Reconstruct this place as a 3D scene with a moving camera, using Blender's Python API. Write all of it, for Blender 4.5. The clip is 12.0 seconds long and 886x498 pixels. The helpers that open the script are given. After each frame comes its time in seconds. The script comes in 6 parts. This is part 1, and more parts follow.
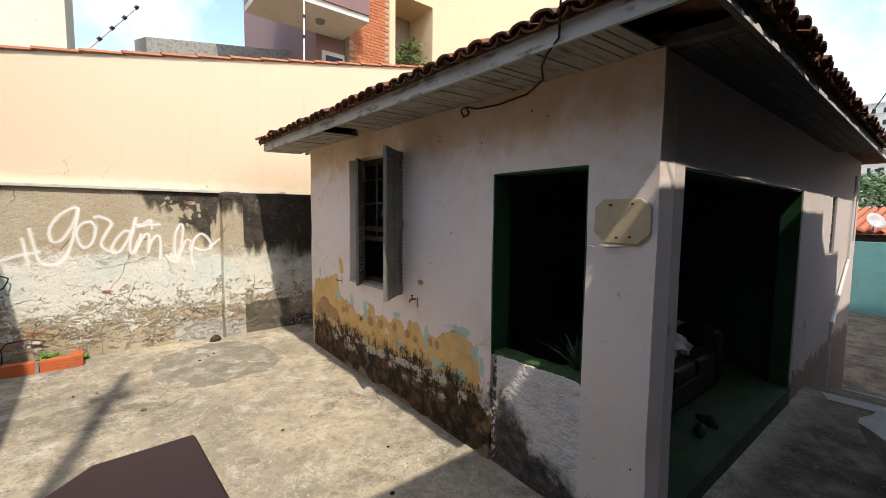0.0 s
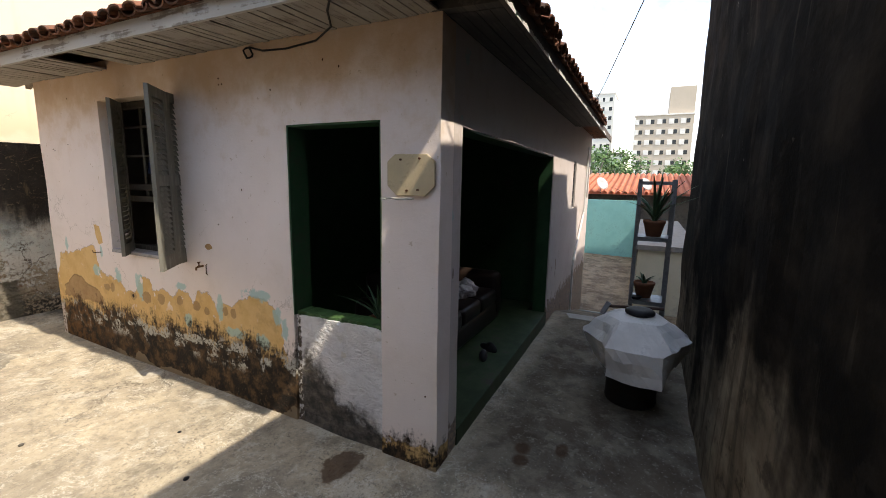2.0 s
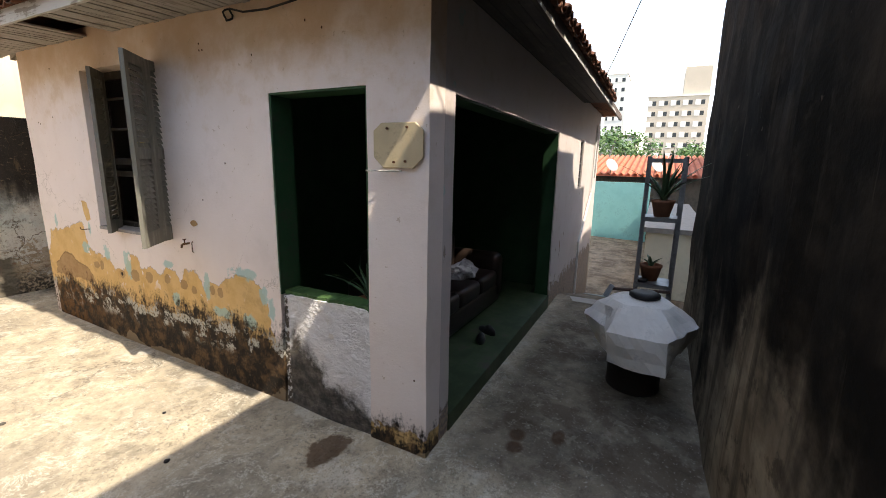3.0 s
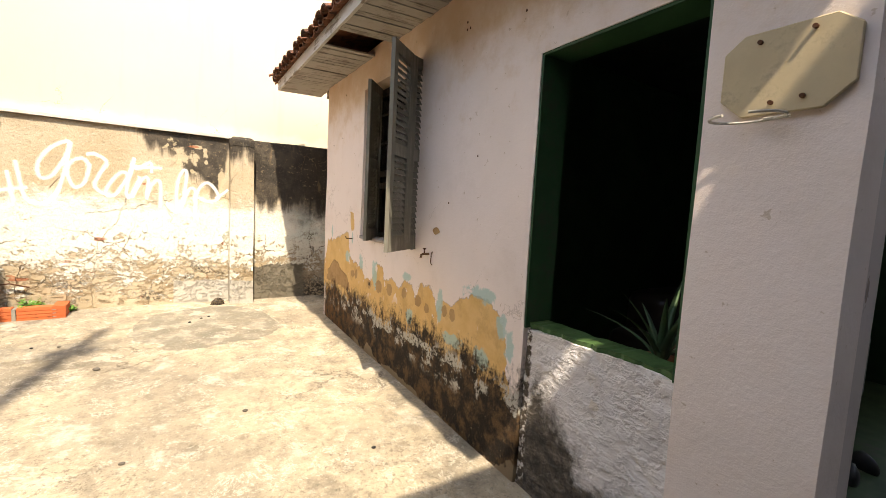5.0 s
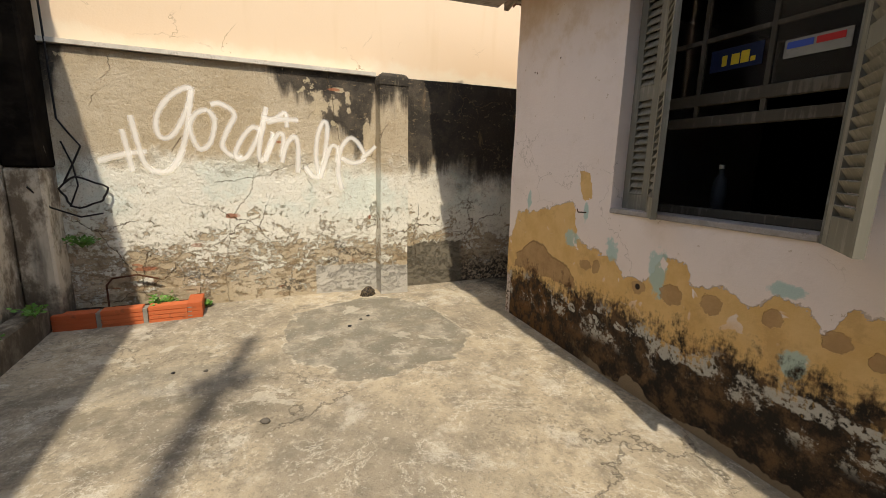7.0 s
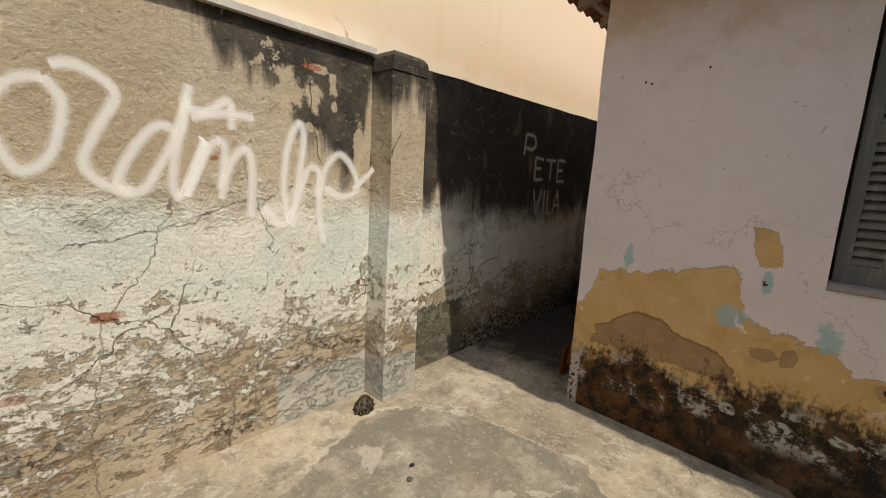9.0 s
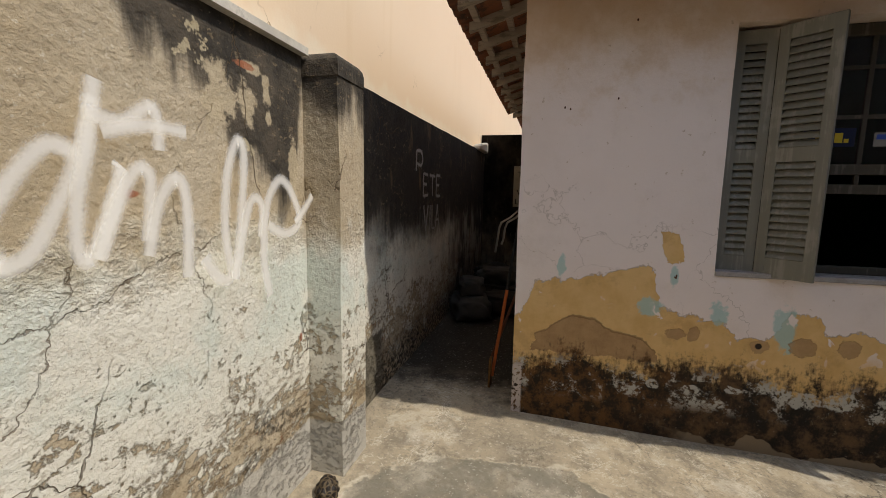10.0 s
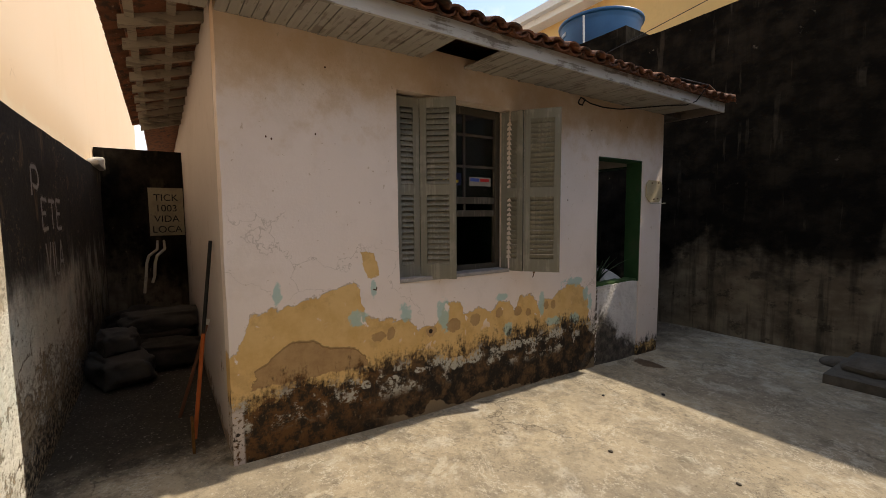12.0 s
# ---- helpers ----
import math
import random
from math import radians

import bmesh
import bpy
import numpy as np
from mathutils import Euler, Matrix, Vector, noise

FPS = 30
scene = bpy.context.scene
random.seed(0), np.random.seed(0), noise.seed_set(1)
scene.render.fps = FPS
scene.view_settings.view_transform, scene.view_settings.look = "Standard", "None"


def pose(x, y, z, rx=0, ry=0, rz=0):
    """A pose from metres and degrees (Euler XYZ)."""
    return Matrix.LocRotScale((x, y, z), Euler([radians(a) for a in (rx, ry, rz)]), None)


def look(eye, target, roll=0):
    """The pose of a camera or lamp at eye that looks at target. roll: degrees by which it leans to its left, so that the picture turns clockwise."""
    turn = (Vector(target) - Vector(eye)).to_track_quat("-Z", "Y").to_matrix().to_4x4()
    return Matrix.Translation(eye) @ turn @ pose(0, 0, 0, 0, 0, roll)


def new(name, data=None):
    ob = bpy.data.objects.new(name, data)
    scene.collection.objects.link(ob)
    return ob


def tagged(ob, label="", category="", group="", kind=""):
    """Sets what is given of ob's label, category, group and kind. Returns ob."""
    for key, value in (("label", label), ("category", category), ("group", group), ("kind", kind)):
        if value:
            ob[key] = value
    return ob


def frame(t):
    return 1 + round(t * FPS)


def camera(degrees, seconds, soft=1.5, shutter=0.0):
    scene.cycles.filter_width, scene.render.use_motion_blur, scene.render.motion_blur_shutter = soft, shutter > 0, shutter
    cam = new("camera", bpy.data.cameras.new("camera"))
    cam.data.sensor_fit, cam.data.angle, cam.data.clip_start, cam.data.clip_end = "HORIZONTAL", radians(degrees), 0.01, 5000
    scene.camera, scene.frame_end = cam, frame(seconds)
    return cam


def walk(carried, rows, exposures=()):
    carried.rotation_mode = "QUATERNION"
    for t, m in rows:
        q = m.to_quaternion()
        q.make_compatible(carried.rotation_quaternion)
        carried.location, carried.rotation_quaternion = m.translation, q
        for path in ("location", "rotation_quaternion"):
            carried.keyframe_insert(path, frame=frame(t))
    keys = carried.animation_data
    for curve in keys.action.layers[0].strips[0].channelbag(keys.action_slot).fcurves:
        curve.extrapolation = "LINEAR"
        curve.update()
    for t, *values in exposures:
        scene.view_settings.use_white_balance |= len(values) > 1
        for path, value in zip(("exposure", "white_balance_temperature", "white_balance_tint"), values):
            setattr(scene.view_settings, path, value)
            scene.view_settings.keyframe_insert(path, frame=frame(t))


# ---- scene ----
cam = camera(92.9, 12.0, soft=0.9)
PATH = [
    (0, (0.128, 0.288, 1.676), (1.39, 1.832, 1.517), 0.6),
    (0.5, (0.138, 0.259, 1.66), (1.6, 1.617, 1.519), 1.3),
    (1, (0.153, 0.233, 1.658), (1.767, 1.406, 1.527), 1.1),
    (1.5, (0.161, 0.213, 1.656), (1.892, 1.2, 1.473), 1.2),
    (2, (0.171, 0.2, 1.624), (1.95, 1.056, 1.307), 1.0),
    (2.5, (0.23, 0.176, 1.613), (2.01, 0.995, 1.215), 1.0),
    (2.7, (0.275, 0.166, 1.605), (2.042, 1.011, 1.202), 1.1),
    (4.3, (0.662, 0.547, 1.311), (2.21, 1.783, 1.034), 1.1),
    (4.5, (0.727, 0.661, 1.3), (2.131, 2.058, 1.025), 0.8),
    (5, (0.852, 0.885, 1.228), (1.918, 2.568, 1.05), 3.0),
    (5.5, (0.851, 1.24, 1.166), (1.891, 2.939, 0.989), 3.2),
    (6, (0.745, 1.681, 1.168), (1.589, 3.475, 0.907), 1.9),
    (6.5, (0.645, 2.185, 1.186), (1.272, 4.071, 0.959), 2.4),
    (7, (0.406, 2.642, 1.186), (1.181, 4.445, 0.802), 1.3),
    (7.5, (0.241, 3.096, 1.206), (1.168, 4.842, 0.902), 0.8),
    (7.7, (0.171, 3.293, 1.228), (1.201, 4.986, 0.957), -0.4),
    (9.3, (-0.217, 4.868, 1.335), (1.426, 5.958, 1.001), 2.2),
    (9.5, (-0.282, 5.066, 1.313), (1.494, 5.943, 1.035), -0.1),
    (10, (-0.312, 5.381, 1.371), (1.61, 5.867, 1.106), 1.0),
    (10.5, (-0.249, 5.613, 1.405), (1.731, 5.688, 1.139), -0.7),
    (11, (-0.207, 5.801, 1.437), (1.678, 5.154, 1.27), -1.2),
    (11.5, (-0.271, 5.848, 1.437), (1.48, 4.891, 1.294), -0.3),
    (12, (-0.304, 5.844, 1.411), (1.353, 4.736, 1.252), -0.4),
]
walk(cam, [(t, look(eye, target, roll)) for t, eye, target, roll in PATH],
     [(0, 1.18, 6750, 11), (1.5, 1.36, 6950, 11), (2.5, 1.85, 6900, 11), (4.5, 2.05, 7700, 12), (5.5, 1.85, 7800, 13), (6.5, 1.25, 7500, 10), (7.5, 0.8, 7150, 10),
      (9.5, 0.68, 6900, 10), (10.5, 0.52, 6650, 10), (11.0, 0.45, 7000, 10), (12, 0.85, 7450, 12)])

# ---- light ----
SUN = Vector((-0.165, -0.67, 1.0)).normalized()
EL = math.asin(SUN.z)
world = bpy.data.worlds.new("world")
scene.world = world
world.use_nodes = True
wt = world.node_tree
bg = wt.nodes["Background"]
sky = wt.nodes.new("ShaderNodeTexSky")
sky.sky_type = "NISHITA"
sky.sun_disc = False
sky.sun_elevation = EL
sky.sun_rotation = math.atan2(SUN.x, SUN.y)
sky.air_density, sky.dust_density = 1.2, 0.9
tc = wt.nodes.new("ShaderNodeTexCoord")
cl = wt.nodes.new("ShaderNodeTexNoise")
cl.inputs["Scale"].default_value = 3.2
cl.inputs["Detail"].default_value = 7
cl.inputs["Roughness"].default_value = 0.62
cr = wt.nodes.new("ShaderNodeValToRGB")
cr.color_ramp.elements[0].position, cr.color_ramp.elements[1].position = 0.46, 0.70
mixw = wt.nodes.new("ShaderNodeMixRGB")
mixw.inputs[2].default_value = (4.3, 4.7, 5.4, 1)
wt.links.new(tc.outputs["Generated"], cl.inputs["Vector"])
wt.links.new(cl.outputs["Fac"], cr.inputs["Fac"])
wt.links.new(cr.outputs["Color"], mixw.inputs[0])
wt.links.new(sky.outputs["Color"], mixw.inputs[1])
wt.links.new(mixw.outputs[0], bg.inputs["Color"])
bg.inputs["Strength"].default_value = 0.15

sun = new("sun", bpy.data.lights.new("sun", "SUN"))
sun.data.energy, sun.data.angle, sun.data.color = 2.15, radians(0.6), (1.0, 0.93, 0.82)
sun.matrix_world = look(SUN * 30, (0, 0, 0))


# ---- node helpers ----
class Nodes:
    """A node material with short-hand sums."""

    def __init__(self, name, rough=0.9, metal=0.0):
        self.mat = bpy.data.materials.new(name)
        self.mat.use_nodes = True
        self.t = self.mat.node_tree
        self.b = self.t.nodes["Principled BSDF"]
        self.b.inputs["Roughness"].default_value = rough
        self.b.inputs["Metallic"].default_value = metal
        self.b.inputs["Specular IOR Level"].default_value = 0.3
        g = self.t.nodes.new("ShaderNodeNewGeometry")
        self.pos, self.island = g.outputs["Position"], g.outputs["Random Per Island"]
        s = self.t.nodes.new("ShaderNodeSeparateXYZ")
        self.t.links.new(self.pos, s.inputs[0])
        self.x, self.y, self.z = s.outputs

    def put(self, socket, v):
        if isinstance(v, (int, float)):
            socket.default_value = v
        elif isinstance(v, tuple):
            socket.default_value = (*v, 1) if len(v) == 3 and len(socket.default_value) == 4 else v
        else:
            self.t.links.new(v, socket)

    def m(self, op, a, b=0.0, clamp=False):
        n = self.t.nodes.new("ShaderNodeMath")
        n.operation, n.use_clamp = op, clamp
        self.put(n.inputs[0], a)
        self.put(n.inputs[1], b)
        return n.outputs[0]

    def add(self, a, b): return self.m("ADD", a, b)
    def sub(self, a, b): return self.m("SUBTRACT", a, b)
    def mul(self, a, b): return self.m("MULTIPLY", a, b)
    def mx(self, a, b): return self.m("MAXIMUM", a, b)
    def mn(self, a, b): return self.m("MINIMUM", a, b)

    def vec(self, x, y, z):
        n = self.t.nodes.new("ShaderNodeCombineXYZ")
        for i, v in enumerate((x, y, z)):
            self.put(n.inputs[i], v)
        return n.outputs[0]

    def stretch(self, sx, sy, sz):
        return self.vec(self.mul(self.x, sx), self.mul(self.y, sy), self.mul(self.z, sz))

    def noise(self, scale, detail=4, rough=0.6, at=None, warp=0.0):
        n = self.t.nodes.new("ShaderNodeTexNoise")
        self.put(n.inputs["Scale"], scale)
        n.inputs["Detail"].default_value = detail
        n.inputs["Roughness"].default_value = rough
        n.inputs["Distortion"].default_value = warp
        self.t.links.new(at or self.pos, n.inputs["Vector"])
        return n.outputs["Fac"]

    def cells(self, scale, edge=True, at=None):
        n = self.t.nodes.new("ShaderNodeTexVoronoi")
        n.feature = "DISTANCE_TO_EDGE" if edge else "F1"
        n.inputs["Scale"].default_value = scale
        self.t.links.new(at or self.pos, n.inputs["Vector"])
        return n.outputs["Distance"]

    def step(self, v, lo, hi):
        """0 below lo, 1 above hi."""
        n = self.t.nodes.new("ShaderNodeMapRange")
        n.interpolation_type = "SMOOTHSTEP"
        self.put(n.inputs[0], v)
        n.inputs[1].default_value, n.inputs[2].default_value = min(lo, hi), max(lo, hi)
        n.inputs[3].default_value, n.inputs[4].default_value = (0, 1) if lo < hi else (1, 0)
        return n.outputs[0]

    def curve(self, v, lo, hi, stops):
        """A height that follows v; stops: (v, height)."""
        n = self.t.nodes.new("ShaderNodeValToRGB")
        e = n.color_ramp.elements
        for i, (p, h) in enumerate(stops):
            k = e[i] if i < 2 else e.new((p - lo) / (hi - lo))
            k.position, k.color = (p - lo) / (hi - lo), (h, h, h, 1)
        r = self.t.nodes.new("ShaderNodeMapRange")
        self.put(r.inputs[0], v)
        r.inputs[1].default_value, r.inputs[2].default_value = lo, hi
        self.t.links.new(r.outputs[0], n.inputs[0])
        return n.outputs[0]

    def blob(self, u, v, cu, cv, ru, rv, wob, soft=0.1):
        """1 inside a wobbly ellipse in the plane of u and v."""
        a, b = self.mul(self.sub(u, cu), 1 / ru), self.mul(self.sub(v, cv), 1 / rv)
        d = self.m("SQRT", self.add(self.mul(a, a), self.mul(b, b)))
        return self.step(self.add(d, wob), 1 + soft, 1 - soft)

    def crack(self, scale, width, bend=0.35):
        """1 along thin wandering cracks, broken up here and there."""
        w = [self.mul(self.sub(self.noise(2.3 + i, 5, 0.65), 0.5), bend) for i in range(3)]
        d = self.cells(scale, True, self.vec(self.add(self.x, w[0]), self.add(self.y, w[1]), self.add(self.z, w[2])))
        return self.mul(self.step(d, width, width * 0.3), self.step(self.noise(scale * 0.8, 3), 0.50, 0.58))

    def mix(self, f, a, b):
        n = self.t.nodes.new("ShaderNodeMixRGB")
        self.put(n.inputs[0], f)
        self.put(n.inputs[1], a)
        self.put(n.inputs[2], b)
        return n.outputs[0]

    def done(self, colour, height=None, strength=0.4, dist=0.01, rough=None):
        self.put(self.b.inputs["Base Color"], colour)
        if rough is not None:
            self.put(self.b.inputs["Roughness"], rough)
        if height is not None:
            n = self.t.nodes.new("ShaderNodeBump")
            n.inputs["Strength"].default_value, n.inputs["Distance"].default_value = strength, dist
            self.put(n.inputs["Height"], height)
            self.t.links.new(n.outputs[0], self.b.inputs["Normal"])
        return self.mat


def plain(name, colour, rough=0.7, metal=0.0, vary=0.25, scale=6, bump=0.15, dirt=(0.06, 0.05, 0.04), dirty=0.25):
    """One colour with grain, blotches and some dirt."""
    n = Nodes(name, rough, metal)
    a, b = n.noise(scale, 5), n.noise(scale * 9, 3)
    dark = tuple(c * (1 - vary) for c in colour)
    c = n.mix(n.step(a, 0.3, 0.7), dark, colour)
    c = n.mix(n.mul(n.step(n.add(a, n.mul(b, 0.4)), 0.72, 0.95), dirty * 2), c, dirt)
    return n.done(c, n.add(a, n.mul(b, 0.4)), bump, 0.006)


def wood(name, colour, along="y", rough=0.75, wear=0.4, bare=(0.33, 0.29, 0.25)):
    """Old painted wood, the grain along one axis."""
    n = Nodes(name, rough)
    s = {"x": (2, 40, 40), "y": (40, 2, 40), "z": (40, 40, 2)}[along]
    g = n.noise(1.0, 4, at=n.stretch(*s))
    a = n.noise(7, 5)
    c = n.mix(g, tuple(v * 0.72 for v in colour), colour)
    c = n.mix(n.mul(n.step(n.add(g, a), 1.02, 1.18), wear), c, bare)
    return n.done(c, g, 0.3, 0.004)


def facade_mat():
    """The front: white paint over yellow over turquoise, black mould along the foot."""
    n = Nodes("peeling_front_paint", 0.85)
    big, mid, fine = n.noise(1.6, 5), n.noise(7, 6, 0.65), n.noise(45, 4)
    tiny = n.noise(160, 2)
    wob = n.add(n.mul(n.sub(n.noise(4.5, 3, 0.5, warp=0.3), 0.5), 0.62), n.add(n.mul(n.sub(n.noise(15, 4, 0.6), 0.5), 0.28), n.mul(n.sub(fine, 0.5), 0.06)))
    white = n.mix(n.step(big, 0.35, 0.7), (0.85, 0.755, 0.71), (0.80, 0.705, 0.655))
    white = n.mix(n.mul(n.step(n.add(n.mul(mid, 0.5), n.mul(n.z, 0.2)), 0.62, 0.78), 0.55), white, (0.62, 0.46, 0.30))
    # tan towards the eave: warm bounced light put into the paint colour
    white = n.mix(n.mul(n.step(n.add(n.z, n.mul(n.sub(n.noise(2.2, 5), 0.5), 1.3)), 1.95, 2.6), 0.6), white, (0.60, 0.39, 0.22))
    white = n.mix(n.mul(n.step(fine, 0.70, 0.76), 0.25), white, (0.42, 0.36, 0.32))
    hair = n.crack(1.4, 0.004)
    white = n.mix(n.mul(hair, 0.45), white, (0.36, 0.29, 0.24))
    white = n.mix(n.mul(n.step(n.noise(26, 4, 0.6), 0.685, 0.70), 0.6), white, (0.50, 0.38, 0.27))
    white = n.mix(n.mul(n.step(n.noise(3.0, 6, 0.7), 0.52, 0.72), 0.28), white, (0.66, 0.565, 0.50))
    # the ragged upper edge of the yellow coat
    ragged = n.add(n.y, n.add(n.mul(n.sub(n.noise(13, 4, 0.6), 0.5), 0.10), n.mul(n.sub(fine, 0.5), 0.03)))
    top = n.curve(ragged, 1.0, 5.7, [(2.35, -0.15), (2.44, 0.45), (2.47, 0.62), (2.53, 0.72), (2.62, 0.77), (2.75, 0.77), (2.86, 0.73), (2.94, 0.67), (3.06, 0.66), (3.13, 0.60), (3.23, 0.73),
                                     (3.36, 0.73), (3.42, 0.62), (3.51, 0.71), (3.60, 0.72), (3.66, 0.66), (3.69, 0.65), (3.76, 0.68), (3.84, 0.69), (3.93, 0.66), (4.00, 0.75), (4.13, 0.78),
                                     (4.18, 0.63), (4.36, 0.60), (4.44, 0.69), (4.65, 0.71), (4.77, 0.74), (4.79, 0.95), (4.86, 0.98), (5.14, 0.90), (5.46, 0.85), (5.53, 0.64)])
    rag = n.add(n.mul(n.sub(n.noise(11, 4, 0.6, warp=0.3), 0.5), 0.12), n.mul(n.sub(fine, 0.5), 0.03))
    d = n.sub(n.add(top, rag), n.z)
    frayed = n.add(n.mul(n.sub(mid, 0.5), 2.6), n.mul(n.sub(n.noise(22, 3, 0.6), 0.5), 1.6))
    scrap = n.mx(n.mul(n.m("ABSOLUTE", n.sub(n.sub(n.y, 4.71), n.mul(n.sub(n.z, 1.09), 0.25))), 1 / 0.045), n.mul(n.m("ABSOLUTE", n.sub(n.z, 1.09)), 1 / 0.085))
    yel = n.mx(n.step(d, 0.0, 0.006), n.step(n.add(scrap, n.mul(frayed, 0.45)), 1.03, 0.97))
    turq = 0.0
    for ty, tz, ry, rz in ((5.305, 0.95, 0.022, 0.085), (4.69, 0.92, 0.02, 0.06), (4.80, 0.74, 0.06, 0.045), (4.46, 0.73, 0.045, 0.07), (4.13, 0.68, 0.05, 0.12), (3.57, 0.745, 0.055, 0.03),
                           (3.10, 0.62, 0.03, 0.10), (2.70, 0.79, 0.13, 0.04), (2.50, 0.66, 0.035, 0.07), (2.43, 0.56, 0.03, 0.07), (2.66, 0.44, 0.08, 0.05), (2.95, 0.46, 0.10, 0.035), (3.5, 0.46, 0.05, 0.05)):
        turq = n.mx(turq, n.blob(n.y, n.z, ty, tz, ry, rz, frayed, 0.22))
    yellow = n.mix(n.step(mid, 0.35, 0.7), (0.74, 0.50, 0.22), (0.66, 0.42, 0.16))
    yellow = n.mix(n.mul(n.step(big, 0.5, 0.75), 0.6), yellow, (0.72, 0.56, 0.34))
    yellow = n.mix(n.mul(n.step(n.noise(5.5, 6, 0.7), 0.52, 0.66), 0.5), yellow, (0.52, 0.32, 0.13))
    c = n.mix(yel, white, yellow)
    c = n.mix(n.mul(n.step(n.m("ABSOLUTE", d), 0.006, 0.001), 0.5), c, (0.30, 0.21, 0.13))
    c = n.mix(n.mul(turq, 0.8), c, n.mix(mid, (0.42, 0.58, 0.53), (0.33, 0.55, 0.53)))
    c = n.mix(n.mul(n.step(n.noise(9, 3, 0.5, warp=0.6), 0.64, 0.67), n.mul(yel, n.step(d, 0.25, 0.02))), c, white)
    # bare render under the paint
    bare = n.mix(n.step(n.noise(9, 5, 0.7), 0.3, 0.7), (0.36, 0.215, 0.10), (0.47, 0.30, 0.145))
    btop = n.curve(ragged, 1.0, 5.7, [(4.70, 0.36), (4.76, 0.49), (4.86, 0.56), (5.01, 0.59), (5.11, 0.65), (5.23, 0.66), (5.33, 0.59), (5.43, 0.52), (5.48, 0.36)])
    blob = n.mul(n.step(n.sub(n.add(btop, n.mul(rag, 0.25)), n.z), 0.0, 0.006), n.step(n.add(n.z, n.mul(rag, 0.5)), 0.415, 0.425))
    rim = n.mul(n.step(n.m("ABSOLUTE", n.sub(n.add(btop, n.mul(rag, 0.25)), n.z)), 0.010, 0.003), n.step(n.z, 0.41, 0.43))
    nick = n.noise(28, 3, 0.6)
    for hy, hz, ry, rz in ((4.66, 0.60, 0.055, 0.03), (4.57, 0.605, 0.03, 0.045), (4.25, 0.57, 0.045, 0.04), (4.04, 0.585, 0.06, 0.05), (3.84, 0.60, 0.05, 0.045), (3.59, 0.62, 0.045, 0.042),
                           (3.38, 0.605, 0.045, 0.035), (3.26, 0.58, 0.03, 0.03), (3.04, 0.615, 0.032, 0.035), (2.95, 0.61, 0.03, 0.035)):
        blob = n.mx(blob, n.mul(n.blob(n.y, n.z, hy, hz, ry, rz, n.add(n.mul(wob, 1.4), n.mul(n.sub(nick, 0.5), 1.2)), 0.06), 0.85))
    blob = n.mx(blob, n.blob(n.y, n.z, 3.18, 1.10, 0.04, 0.022, n.mul(wob, 3.4), 0.06))
    c = n.mix(blob, c, bare)
    c = n.mix(n.mul(rim, 0.7), c, (0.20, 0.12, 0.06))
    c = n.mix(n.blob(n.y, n.z, 4.25, 0.572, 0.018, 0.018, n.mul(wob, 1.5), 0.2), c, (0.03, 0.02, 0.015))
    # mould and damp along the foot
    mtop = n.curve(n.y, 1.0, 5.7, [(1.2, -0.12), (1.62, -0.10), (1.66, 0.34), (2.3, 0.44), (2.6, 0.42), (3.2, 0.43), (4.0, 0.40), (4.6, 0.43), (4.8, 0.41), (5.0, 0.40), (5.4, 0.38), (5.5, 0.34)])
    dm = n.sub(n.add(mtop, n.mul(wob, 0.45)), n.z)
    streak = n.noise(17, 6, 0.72, at=n.stretch(1, 1, 0.3))
    mould = n.step(n.add(dm, n.add(n.mul(n.sub(fine, 0.5), 0.22), n.mul(n.sub(streak, 0.5), 0.44))), -0.07, 0.08)
    black = n.mix(n.step(n.noise(11, 6, 0.7), 0.42, 0.66), (0.016, 0.012, 0.009), (0.12, 0.070, 0.033))
    rusty = n.mix(n.step(n.noise(13, 6, 0.72), 0.40, 0.60), (0.022, 0.016, 0.010), (0.13, 0.062, 0.020))
    black = n.mix(n.step(n.add(n.y, n.mul(n.sub(n.noise(3, 4), 0.5), 2.2)), 4.4, 5.1), black, rusty)
    pale = n.mul(n.step(n.noise(6.5, 6, 0.72, at=n.stretch(1, 1, 1.1)), 0.52, 0.60), n.step(n.m("ABSOLUTE", n.sub(n.z, 0.28)), 0.15, 0.06))
    for py, pz, ry, rz in ((4.03, 0.30, 0.10, 0.05), (3.83, 0.30, 0.09, 0.04), (3.45, 0.32, 0.12, 0.035), (3.26, 0.33, 0.07, 0.03), (4.55, 0.28, 0.06, 0.03), (4.76, 0.29, 0.04, 0.03), (4.33, 0.30, 0.05, 0.025), (2.9, 0.34, 0.12, 0.03)):
        pale = n.mx(pale, n.blob(n.y, n.z, py, pz, ry, rz, n.mul(frayed, 0.8), 0.12))
    pale = n.mul(pale, n.step(fine, 0.36, 0.50))
    black = n.mix(n.mul(pale, 0.9), black, (0.50, 0.49, 0.44))
    black = n.mix(n.mul(n.step(n.noise(30, 4, 0.7), 0.62, 0.70), 0.35), black, (0.30, 0.24, 0.16))
    low = n.step(n.sub(n.add(n.mul(n.sub(n.noise(2.3, 4), 0.5), 0.5), 0.03), n.sub(n.z, n.mul(n.sub(n.y, 5.55), 0.03))), 0.0, 0.012)
    low = n.mul(low, n.step(n.add(n.y, n.mul(wob, 0.8)), 4.7, 4.5))
    black = n.mix(low, black, (0.24, 0.18, 0.115))
    c = n.mix(mould, c, black)
    strip = n.mul(n.step(n.y, 5.50, 5.515), n.step(fine, 0.38, 0.5))
    c = n.mix(n.mul(strip, n.step(n.z, 0.36, 0.3)), c, (0.55, 0.48, 0.44))
